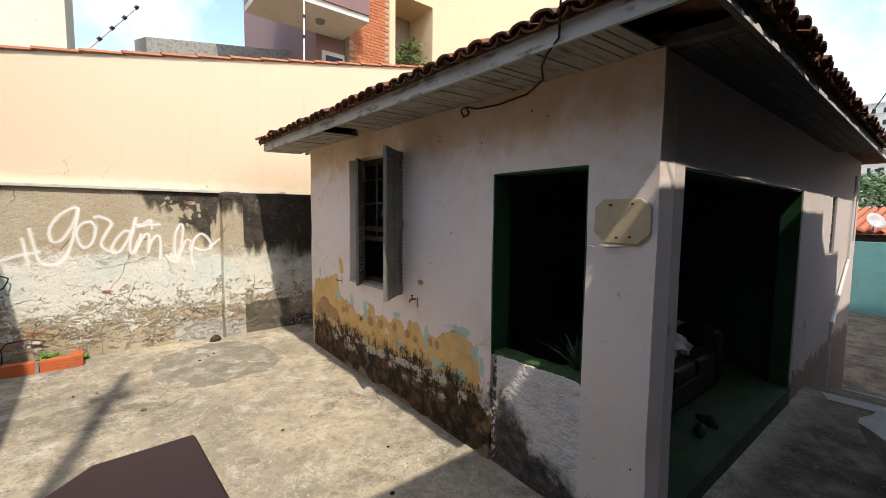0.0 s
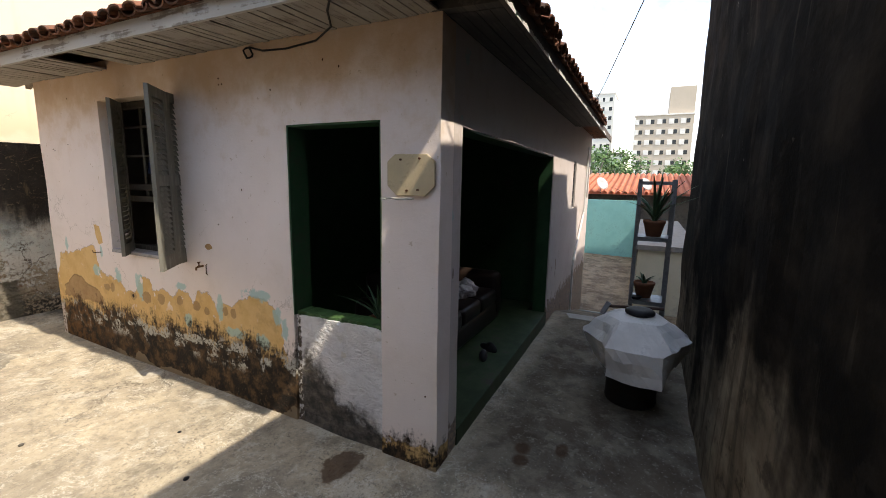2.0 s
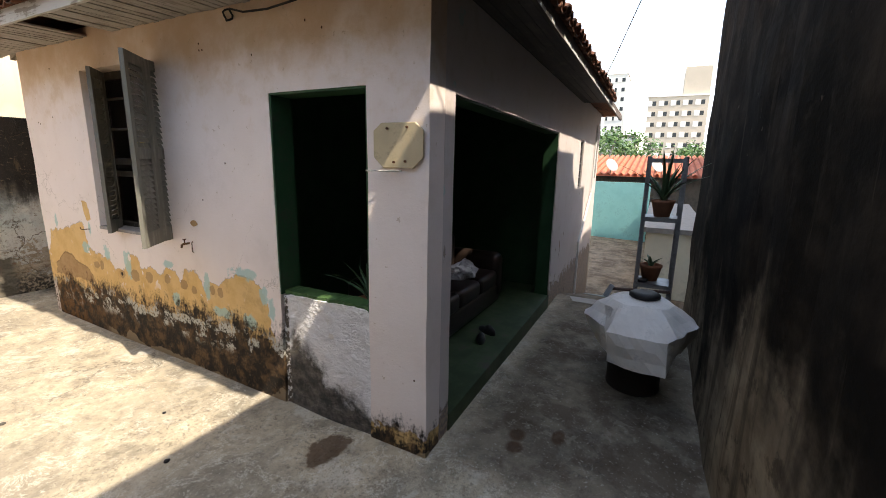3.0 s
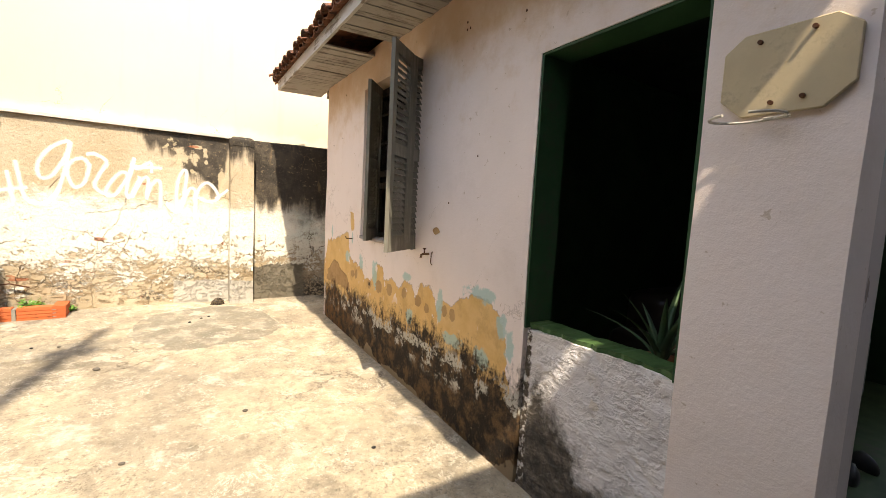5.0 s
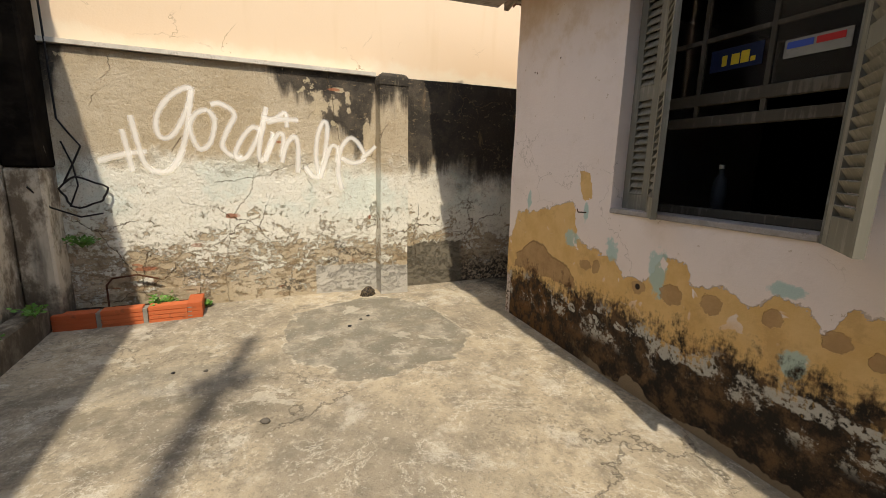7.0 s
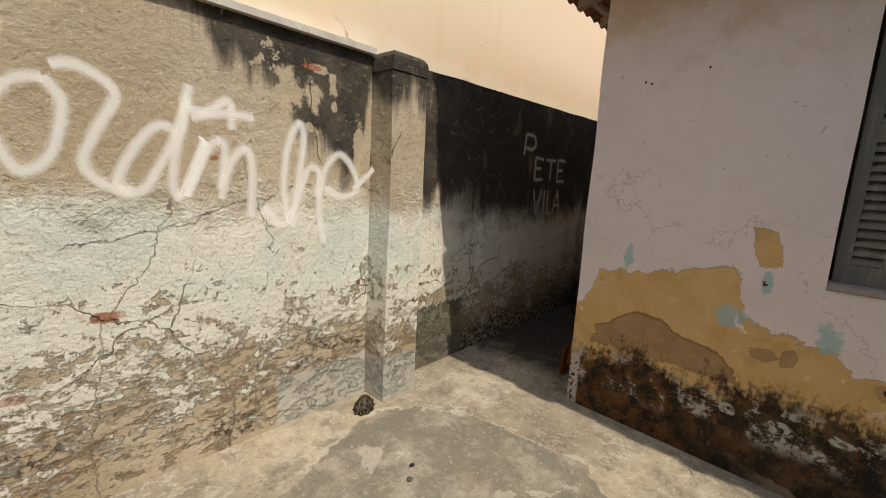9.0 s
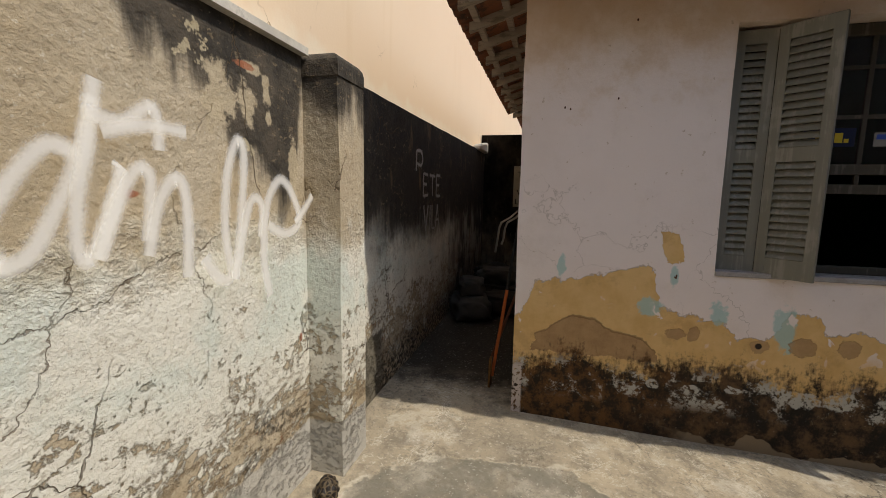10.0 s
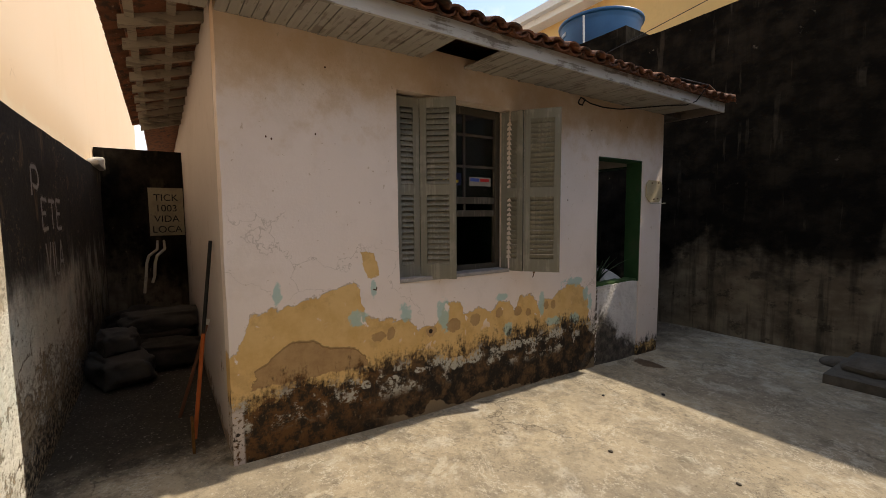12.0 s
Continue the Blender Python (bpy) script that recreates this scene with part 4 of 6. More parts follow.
def tile_mesh(length=0.38, width=0.135, rise=0.034, thick=0.010, seg=6):
    """One barrel tile, its mouth at the origin, running up +x."""
    bm = bmesh.new()
    rings = []
    for x, k in ((0.0, 1.0), (length, 0.86)):
        out, inn = [], []
        for s in range(seg + 1):
            a = math.pi * s / seg
            c, h = math.cos(a) * width / 2 * k, math.sin(a) * rise * k
            out.append(bm.verts.new((x, c, h + thick)))
            inn.append(bm.verts.new((x, c * 0.86, h)))
        rings.append((out, inn))
    (o0, i0), (o1, i1) = rings
    for s in range(seg):
        bm.faces.new((o0[s], o0[s + 1], o1[s + 1], o1[s]))
        bm.faces.new((i0[s], i1[s], i1[s + 1], i0[s + 1]))
        bm.faces.new((o0[s], i0[s], i0[s + 1], o0[s + 1]))
    bm.faces.new((o0[0], o1[0], i1[0], i0[0]))
    bm.faces.new((o0[seg], i0[seg], i1[seg], o1[seg]))
    return mesh_of("tile", bm, TILE)


TM = tile_mesh()
up = math.degrees(math.atan(PITCH))


def lay_tile(m, name="tile"):
    t = new(name, TM)
    t.matrix_basis = m
    t.parent = roof
    return t


# front, side and alley eaves: covers over channels, three courses deep in front
y = EY0 - 0.02
while y < EY1 - 0.02:
    for c in range(2):
        d = -0.07 + 0.30 * c
        if y - EY0 < d - 0.1 or EY1 - y < d - 0.1:
            continue
        z = EZ + 0.085 + PITCH * d
        j = [random.uniform(-1, 1) for _ in range(4)]
        lay_tile(pose(EX + d + j[0] * 0.022, y + j[1] * 0.010, z + 0.004 + j[3] * 0.006, 3 * j[3], -up - 2, 3 * j[2]))
        if c < 1:
            lay_tile(pose(EX + d + 0.012 + 0.012 * j[2], y + 0.07, z + 0.026, 180, -up - 2, 2 * j[1]))
    y += 0.14
x = EX + 0.08
while x < 7.6:
    ye = EY0 + K * (x - EX)
    j = [random.uniform(-1, 1) for _ in range(3)]
    lay_tile(pose(x, ye - 0.07 + j[0] * 0.02, EZ + 0.068 + 0.006 * j[2], 0, -up - 2, 90 + 3 * j[1]))
    lay_tile(pose(x + 0.07, ye - 0.055, EZ + 0.085, 180, -up - 2, 90))
    x += 0.14
x = FX - 0.4
while x < 6.3:
    lay_tile(pose(x, EY1 + 0.10, EZ + 0.045, 0, -up - 2, -90 + random.uniform(-2, 2)))
    x += 0.14
# hips
for sy, y0 in ((1, EY0), (-1, EY1)):
    for i in range(5):
        d = -0.05 + 0.3 * i
        lay_tile(pose(EX + d, y0 + sy * d, EZ + 0.11 + PITCH * d, 0, -math.degrees(math.atan(PITCH / 1.414)) - 2, 45 * sy))
# coping of the yellow wall
cop = tile_mesh(0.42, 0.24, 0.05)
cop.materials.clear()
cop.materials.append(plain("terracotta_coping", (0.46, 0.19, 0.10), 0.85, vary=0.35, scale=7))
x = -3.0
while x < 6.4:
    t = new("coping_tile", cop)
    t.matrix_basis = pose(x, 6.58, yt(x) - 0.005, 0, -math.degrees(math.atan(0.186)) + 2, 0)
    t.parent = yellow_wall
    x += 0.38

# ---- materials of the things ----
GLASS = bpy.data.materials.new("dusty_window_glass")
GLASS.use_nodes = True
gb = GLASS.node_tree.nodes["Principled BSDF"]
gb.inputs["Transmission Weight"].default_value, gb.inputs["Roughness"].default_value, gb.inputs["IOR"].default_value = 1.0, 0.08, 1.45
RUST = plain("rusty_iron", (0.14, 0.06, 0.03), 0.8, 0.3, vary=0.5, scale=30)
BRASS = plain("tarnished_brass", (0.22, 0.12, 0.06), 0.5, 0.7, vary=0.4, scale=40)
STEEL = plain("dull_galvanised_steel", (0.30, 0.30, 0.30), 0.5, 0.7, vary=0.3, scale=20)
BLACKP = plain("black_rubber", (0.014, 0.014, 0.015), 0.55, vary=0.3, scale=20, dirty=0.1)
CABLE = plain("black_cable_sheath", (0.012, 0.011, 0.011), 0.6, vary=0.3, scale=20, dirty=0.0)
ORANGE = plain("orange_painted_handle", (0.55, 0.13, 0.03), 0.5, vary=0.3, scale=12)
POTCLAY = plain("terracotta_pot", (0.30, 0.12, 0.06), 0.85, vary=0.3, scale=14)
PLATE = plain("beige_backboard_plastic", (0.58, 0.48, 0.31), 0.5, vary=0.12, scale=9, dirty=0.15)
WIRE = plain("white_coated_wire", (0.60, 0.57, 0.50), 0.5, vary=0.2, scale=30)
WHITEPL = plain("white_plastic", (0.70, 0.70, 0.68), 0.5, vary=0.1)
LEATHER = plain("dark_brown_leather", (0.022, 0.014, 0.011), 0.38, vary=0.4, scale=8, dirty=0.0)
CLOTH = plain("crumpled_white_cloth", (0.66, 0.66, 0.68), 0.9, vary=0.2, scale=12)
SOIL = plain("dark_planter_soil", (0.035, 0.024, 0.015), 0.95, vary=0.5, scale=20, bump=0.6)
SAND = plain("dusty_sandbag_weave", (0.036, 0.029, 0.022), 0.95, vary=0.4, scale=6, bump=0.4)
PALEBAG = plain("grey_paper_sack", (0.085, 0.076, 0.064), 0.9, vary=0.35, scale=7, bump=0.4)
STONE = plain("grey_rough_stone", (0.14, 0.125, 0.105), 0.95, vary=0.4, scale=9, bump=0.6)
REDCAP = plain("dull_red_brown_floor_paint", (0.125, 0.047, 0.034), 0.5, vary=0.14, scale=5, bump=0.08, dirty=0.1)
CREAM = plain("cream_house_paint", (0.74, 0.56, 0.36), 0.85, vary=0.08, scale=1.2, dirty=0.05)
PALE = plain("pale_greenish_cream_render", (0.66, 0.64, 0.50), 0.9, vary=0.12, scale=1.5, dirty=0.15)
SPRAY_W = 0.060


def leaf_mat(name, a, b):
    n = Nodes(name, 0.5)
    return n.done(n.mix(n.add(n.mul(n.island, 0.7), n.mul(n.noise(8, 3), 0.3)), a, b), n.noise(50, 2), 0.1, 0.002)


LEAF = leaf_mat("fresh_weed_leaves", (0.06, 0.16, 0.025), (0.14, 0.30, 0.05))
ALOE = leaf_mat("grey_green_aloe_leaves", (0.035, 0.075, 0.035), (0.09, 0.15, 0.07))
FOLIAGE = leaf_mat("tree_foliage", (0.035, 0.075, 0.018), (0.10, 0.17, 0.04))


def spray_mat(name="white_spray_paint", cover=0.78):
    n = Nodes(name, 0.7)
    uv = n.t.nodes.new("ShaderNodeUVMap").outputs[0]
    s = n.t.nodes.new("ShaderNodeSeparateXYZ")
    n.t.links.new(uv, s.inputs[0])
    fade = n.m("ABSOLUTE", n.sub(s.outputs[0], 0.5))
    grain = n.noise(130, 3)
    a = n.step(n.add(n.add(fade, n.mul(n.sub(grain, 0.5), 0.22)), n.mul(n.sub(n.noise(9, 3), 0.5), 0.2)), 0.50, 0.06)
    n.put(n.b.inputs["Alpha"], n.mul(a, cover))
    return n.done((0.80, 0.79, 0.76))


SPRAY = spray_mat()


def ribbon(bm, pts, to_world, width, uv, lift0):
    """A painted stroke through control points (u, v) on a wall."""
    P = [Vector((*p, 0)) for p in pts]
    line = []
    for i in range(len(P) - 1):
        a, b, c, d = P[max(i - 1, 0)], P[i], P[i + 1], P[min(i + 2, len(P) - 1)]
        for k in range(6):
            t = k / 6
            line.append(0.5 * ((2 * b) + (c - a) * t + (2 * a - 5 * b + 4 * c - d) * t * t + (3 * b - a - 3 * c + d) * t ** 3))
    line.append(P[-1])
    prev = None
    for i, p in enumerate(line):
        d = (line[min(i + 1, len(line) - 1)] - line[max(i - 1, 0)]).normalized()
        s = Vector((-d.y, d.x, 0)) * width / 2
        lift = lift0 + i * 0.00006
        cur = [bm.verts.new(to_world(p.x - s.x, p.y - s.y, lift)), bm.verts.new(to_world(p.x + s.x, p.y + s.y, lift))]
        if prev:
            f = bm.faces.new((prev[0], prev[1], cur[1], cur[0]))
            for lp, u in zip(f.loops, (0, 1, 1, 0)):
                lp[uv].uv = (u, 0)
        prev = cur
    return lift


def strokes(name, lists, to_world, width, parent, label, mat=None):
    bm = bmesh.new()
    uv = bm.loops.layers.uv.new("UVMap")
    lift = 0.009
    for pts in lists:
        lift = ribbon(bm, pts, to_world, width, uv, lift) + 0.0002
    me = bpy.data.meshes.new(name)
    bm.to_mesh(me)
    bm.free()
    me.materials.append(mat or SPRAY)
    ob = new(name, me)
    ob.parent = parent
    ob["label"] = label
    ob.visible_shadow = False
    return ob


def lettering(word, size, m, mat, parent, name="lettering"):
    cu = bpy.data.curves.new(name, "FONT")
    cu.body, cu.size, cu.align_x = word, size, "CENTER"
    cu.extrude = 0.0005
    tmp = bpy.data.objects.new(name, cu)
    scene.collection.objects.link(tmp)
    me = bpy.data.meshes.new_from_object(tmp.evaluated_get(bpy.context.evaluated_depsgraph_get()))
    bpy.data.objects.remove(tmp)
    me.materials.clear()
    me.materials.append(mat)
    ob = new(name, me)
    ob.matrix_basis = m
    ob.parent = parent
    return ob


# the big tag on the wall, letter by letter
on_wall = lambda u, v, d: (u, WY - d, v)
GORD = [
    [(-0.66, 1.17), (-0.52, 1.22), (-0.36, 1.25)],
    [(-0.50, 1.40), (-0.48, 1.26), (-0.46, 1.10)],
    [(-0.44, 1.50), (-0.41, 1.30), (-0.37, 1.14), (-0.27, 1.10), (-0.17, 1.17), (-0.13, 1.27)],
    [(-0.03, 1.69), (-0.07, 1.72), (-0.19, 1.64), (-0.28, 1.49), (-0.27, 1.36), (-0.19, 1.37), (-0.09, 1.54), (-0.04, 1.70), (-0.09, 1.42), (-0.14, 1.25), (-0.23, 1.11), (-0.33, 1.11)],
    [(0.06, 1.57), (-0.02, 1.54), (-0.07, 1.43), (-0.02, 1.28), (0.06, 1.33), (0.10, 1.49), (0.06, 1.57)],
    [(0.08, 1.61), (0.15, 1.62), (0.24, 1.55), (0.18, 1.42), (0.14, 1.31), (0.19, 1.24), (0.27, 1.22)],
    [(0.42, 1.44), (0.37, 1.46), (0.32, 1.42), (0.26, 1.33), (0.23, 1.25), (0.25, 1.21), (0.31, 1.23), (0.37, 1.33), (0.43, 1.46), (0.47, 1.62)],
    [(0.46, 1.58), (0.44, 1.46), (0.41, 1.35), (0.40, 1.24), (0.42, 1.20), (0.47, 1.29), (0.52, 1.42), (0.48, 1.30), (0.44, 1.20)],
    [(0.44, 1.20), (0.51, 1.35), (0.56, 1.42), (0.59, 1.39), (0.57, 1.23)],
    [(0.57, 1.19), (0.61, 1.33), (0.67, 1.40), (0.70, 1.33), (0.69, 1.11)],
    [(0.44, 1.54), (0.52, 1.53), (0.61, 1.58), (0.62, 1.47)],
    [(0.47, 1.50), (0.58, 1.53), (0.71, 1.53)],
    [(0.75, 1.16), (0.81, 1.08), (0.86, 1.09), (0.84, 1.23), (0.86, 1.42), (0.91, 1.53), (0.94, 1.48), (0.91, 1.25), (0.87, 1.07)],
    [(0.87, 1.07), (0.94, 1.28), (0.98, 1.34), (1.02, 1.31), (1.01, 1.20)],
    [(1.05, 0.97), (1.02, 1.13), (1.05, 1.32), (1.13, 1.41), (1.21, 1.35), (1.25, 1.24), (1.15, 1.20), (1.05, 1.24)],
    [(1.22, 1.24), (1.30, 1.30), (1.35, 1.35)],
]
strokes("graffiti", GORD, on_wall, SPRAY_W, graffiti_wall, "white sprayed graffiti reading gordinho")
FAINT = spray_mat("faded_white_brush_paint", 0.42)
BRUSHED = [
    [(2.93, 1.54), (2.94, 1.70)], [(2.94, 1.70), (3.06, 1.70), (3.10, 1.64), (3.05, 1.59), (2.95, 1.60)],
    [(3.12, 1.34), (3.12, 1.53)], [(3.12, 1.53), (3.26, 1.52)], [(3.12, 1.44), (3.22, 1.44)], [(3.12, 1.34), (3.26, 1.35)],
    [(3.30, 1.52), (3.48, 1.52)], [(3.39, 1.52), (3.39, 1.34)],
    [(3.52, 1.34), (3.52, 1.53)], [(3.52, 1.53), (3.66, 1.53)], [(3.52, 1.44), (3.62, 1.44)], [(3.52, 1.34), (3.66, 1.34)],
    [(3.12, 1.26), (3.18, 1.04)], [(3.18, 1.04), (3.25, 1.26)], [(3.31, 1.26), (3.31, 1.04)], [(3.37, 1.26), (3.37, 1.05)], [(3.37, 1.05), (3.46, 1.04)],
    [(3.48, 1.04), (3.55, 1.26)], [(3.55, 1.26), (3.62, 1.03)], [(3.51, 1.12), (3.59, 1.12)],
]
strokes("lettering", BRUSHED, on_wall, 0.055, graffiti_wall, "faded white brushed lettering", FAINT)
# sprayed squiggle on the grey wall
strokes("graffiti", [[(5.2, 1.35), (5.35, 1.15), (5.5, 1.08), (5.6, 0.9), (5.48, 0.72), (5.2, 0.7)], [(5.35, 0.35), (5.5, 0.2), (5.62, 0.18), (5.58, 0.02)], [(5.6, 0.72), (5.68, 0.5), (5.6, 0.35)]],
        lambda u, v, d: (WX + d, u, v), 0.07, left_wall, "faint white sprayed squiggle", FAINT)
# panel with black lettering at the alley's end
bm = bmesh.new()
box(bm, 6.438, 6.452, 5.575, 5.965, 1.17, 1.80)
part("panel", bm, plain("dirty_pale_panel", (0.34, 0.30, 0.22), 0.9, vary=0.3), alley_end, "dirty pale painted panel")
INK = plain("black_marker", (0.012, 0.012, 0.012), 0.8, dirty=0.0)
for i, word in enumerate(("TICK", "1003", "VIDA", "LOCA")):
    lettering(word, 0.125, pose(6.436, 5.77, 1.63 - 0.14 * i, 90, 0, -90), INK, alley_end)

# ---- window with folding louvred shutters ----
window = thing("window_1", (FX + 0.1, 3.99, WIN[2]), "wooden sash window with open grey louvred folding shutters", "window")
tagged(window, kind="structure")
wx = FX + 0.115


def bar(name, x0, x1, y0, y1, z0, z1, mat, parent, label="", bevel=0.004):
    bm = bmesh.new()
    box(bm, x0, x1, y0, y1, z0, z1)
    return part(name, bm, mat, parent, label, bevel=bevel)


y0, y1, z0, z1 = WIN
bar("window_sill", FX - 0.012, FX + 0.17, y0 + 0.003, y1 - 0.003, z0 + 0.002, z0 + 0.03, plain("grey_cement_sill", (0.40, 0.37, 0.36), 0.85, vary=0.35, scale=20), window, "chipped cement sill")
for a, b, c, d in ((y0 + 0.002, y0 + 0.05, z0 + 0.03, z1 - 0.002), (y1 - 0.05, y1 - 0.002, z0 + 0.03, z1 - 0.002), (y0 + 0.05, y1 - 0.05, z1 - 0.06, z1 - 0.002), (y0 + 0.05, y1 - 0.05, z0 + 0.03, z0 + 0.07)):
    bar("window_frame", wx, wx + 0.05, a, b, c, d, FRAME, window)
ya, yb = y0 + 0.05, y1 - 0.05
for zz, hh in ((1.40, 0.05), (1.50, 0.055)):
    bar("rail", wx + 0.012, wx + 0.042, ya, yb, zz, zz + hh, FRAME, window)
for zz in (1.785, 2.03):
    bar("muntin", wx + 0.018, wx + 0.036, ya, yb, zz, zz + 0.02, FRAME, window, bevel=0.002)
for k in (1, 2):
    yy = ya + (yb - ya) * k / 3
    bar("muntin", wx + 0.017, wx + 0.037, yy - 0.011, yy + 0.011, 1.45, z1 - 0.06, FRAME, window, bevel=0.002)
for k in range(3):
    yy = ya + (yb - ya) * k / 3
    bm = bmesh.new()
    box(bm, wx + 0.024, wx + 0.028, yy + 0.012, yy + (yb - ya) / 3 - 0.012, 1.56, z1 - 0.06)
    p = part("pane", bm, GLASS, window)
    p.visible_shadow = False
s = thing("sticker", (wx + 0.02, 3.99, 1.69), "dark blue sticker with yellow bars on the window", "sticker")
bm = bmesh.new()
box(bm, wx + 0.0195, wx + 0.0225, 3.87, 4.10, 1.645, 1.74)
part("backing", bm, plain("navy_sticker", (0.012, 0.02, 0.06), 0.4, dirty=0.0), s)
for k, (w, h) in enumerate(((0.022, 0.045), (0.035, 0.045), (0.035, 0.05), (0.02, 0.02))):
    bm = bmesh.new()
    box(bm, wx + 0.0175, wx + 0.0195, 4.045 - k * 0.042 - w, 4.045 - k * 0.042, 1.665, 1.665 + h)
    part("bar", bm, plain("yellow_print", (0.70, 0.50, 0.04), 0.5, dirty=0.0), s)
s = thing("sticker", (wx + 0.02, 3.68, 1.68), "white sticker with red and blue bars on the window", "sticker")
bm = bmesh.new()
box(bm, wx + 0.0195, wx + 0.0225, 3.57, 3.79, 1.645, 1.715)
part("backing", bm, plain("yellowed_sticker_paper", (0.30, 0.29, 0.26), 0.5, vary=0.2), s)
for k, col in enumerate(((0.05, 0.10, 0.45), (0.55, 0.03, 0.03))):
    bm = bmesh.new()
    box(bm, wx + 0.0175, wx + 0.0195, 3.69 - k * 0.1, 3.78 - k * 0.1, 1.68, 1.705)
    part("bar", bm, plain("sticker_print", col, 0.5, dirty=0.0), s)


def shutter_panel(a, b):
    """A louvred leaf between two plan points, hinged upright."""
    (xa, ya_), (xb, yb_) = a, b
    w = math.hypot(xb - xa, yb_ - ya_)
    m = pose(xa, ya_, WIN[2] + 0.012, 0, 0, math.degrees(math.atan2(yb_ - ya_, xb - xa)))
    h, t, st = WIN[3] - WIN[2] - 0.03, 0.026, 0.048
    bm = bmesh.new()
    box(bm, 0.001, st, -t / 2, t / 2, 0, h)
    box(bm, w - st, w - 0.001, -t / 2, t / 2, 0, h)
    for c0, c1 in ((0, 0.10), (0.60, 0.67), (h - 0.07, h)):
        box(bm, st, w - st, -t / 2 + 0.001, t / 2 - 0.001, c0, c1)
    ob = part("shutter", bm, SHUTTER, window, "grey-olive louvred shutter leaf")
    ob.matrix_parent_inverse = Matrix.Identity(4)
    ob.matrix_basis = window.matrix_basis.inverted() @ m
    me = None
    for lo, hi in ((0.10, 0.60), (0.67, h - 0.07)):
        k = int((hi - lo) / 0.036)
        for i in range(k):
            if me is None:
                bm = bmesh.new()
                box(bm, st - 0.004, w - st + 0.004, -0.021, 0.021, -0.003, 0.003)
                me = mesh_of("slat", bm, SHUTTER)
            sl = new("slat", me)
            sl.parent = ob
            sl.matrix_basis = pose(0, 0, lo + (i + 0.5) * (hi - lo) / k, 56 + random.uniform(-3, 3), 0, 0)
    return ob


shutter_panel((2.335, 4.485), (2.315, 4.295))
shutter_panel((2.305, 4.29), (2.13, 4.10))
shutter_panel((2.15, 3.43), (2.325, 3.50))
shutter_panel((1.93, 3.245), (2.148, 3.422))

# bottle on the sill inside
bottle = thing("bottle", (2.62, 4.13, 0.99), "pale plastic bottle standing inside the window", "bottle")
bm = bmesh.new()
lathe(bm, [(0.035, 0), (0.037, 0.14), (0.03, 0.18), (0.013, 0.21), (0.013, 0.235)], 14, (2.62, 4.13, 0.972))
part("body", bm, plain("dull_blue_white_plastic", (0.045, 0.055, 0.07), 0.4), bottle, smooth=True)
bm = bmesh.new()
lathe(bm, [(0.015, 0), (0.015, 0.02)], 12, (2.62, 4.13, 1.207))
part("cap", bm, WHITEPL, bottle)
shelf = thing("shelf_board", (2.62, 4.1, 0.96), "plain dark board under the window inside", "shelf")
bm = bmesh.new()
box(bm, 2.43, 2.74, 3.5, 4.48, 0.935, 0.97)
part("board", bm, FRAME, shelf)

# ---- things on the front wall ----
hoop = thing("basketball_hoop", (FX - 0.01, 1.40, 1.6), "beige toy basketball backboard with a wire rim on the pillar", "basketball hoop")
bm = bmesh.new()
cy, cz, hw = 1.40, 1.655, 0.152
prof = [(-hw, -0.06), (-hw + 0.06, -0.115), (hw - 0.06, -0.115), (hw, -0.06), (hw, 0.075), (hw - 0.05, 0.115), (-hw + 0.05, 0.115), (-hw, 0.075)]
f = bm.faces.new([bm.verts.new((FX - 0.008, cy + a, cz + b)) for a, b in prof])
ex = bmesh.ops.extrude_face_region(bm, geom=[f])
for v in ex["geom"]:
    if isinstance(v, bmesh.types.BMVert):
        v.co.x -= 0.014
part("backboard", bm, PLATE, hoop, bevel=0.003)
bm = bmesh.new()
tube(bm, [(FX - 0.022 - 0.065 - 0.065 * math.cos(a), cy + 0.05 + 0.09 * math.sin(a), 1.525) for a in span(0.35, 2 * math.pi - 0.35, 22)][::1], 0.004)
tube(bm, [(FX - 0.03, cy - 0.03, 1.527), (FX - 0.03, cy + 0.03, 1.527)], 0.005)
part("rim", bm, WIRE, hoop, "thin pale wire rim")
for a, b in ((0.02, -0.085), (-0.05, -0.08), (0.06, 0.085), (-0.06, 0.09)):
    bm = bmesh.new()
    tube(bm, [(FX - 0.034, cy + a, cz + b), (FX - 0.02, cy + a, cz + b)], 0.006, 8)
    part("bolt", bm, RUST, hoop)

tap = thing("garden_tap", (FX, 3.26, 0.94), "small tarnished tap on a short pipe in the front wall", "tap")
bm = bmesh.new()
tube(bm, [(FX + 0.02, 3.26, 0.945), (FX - 0.05, 3.26, 0.945)], 0.008, 8)
tube(bm, [(FX - 0.04, 3.26, 0.945), (FX - 0.058, 3.26, 0.94), (FX - 0.062, 3.26, 0.92)], 0.008, 8)
part("body", bm, BRASS, tap)
bm = bmesh.new()
tube(bm, [(FX - 0.036, 3.26, 0.95), (FX - 0.036, 3.26, 0.975)], 0.005, 8)
box(bm, FX - 0.047, FX - 0.025, 3.256, 3.264, 0.975, 0.983)
part("handle", bm, RUST, tap, "rusty wing handle")
bm = bmesh.new()
tube(bm, [(FX + 0.01, 3.215, 0.97), (FX - 0.01, 3.215, 0.955), (FX - 0.012, 3.215, 0.89), (FX + 0.006, 3.215, 0.87)], 0.0035)
part("bracket", bm, RUST, tap)

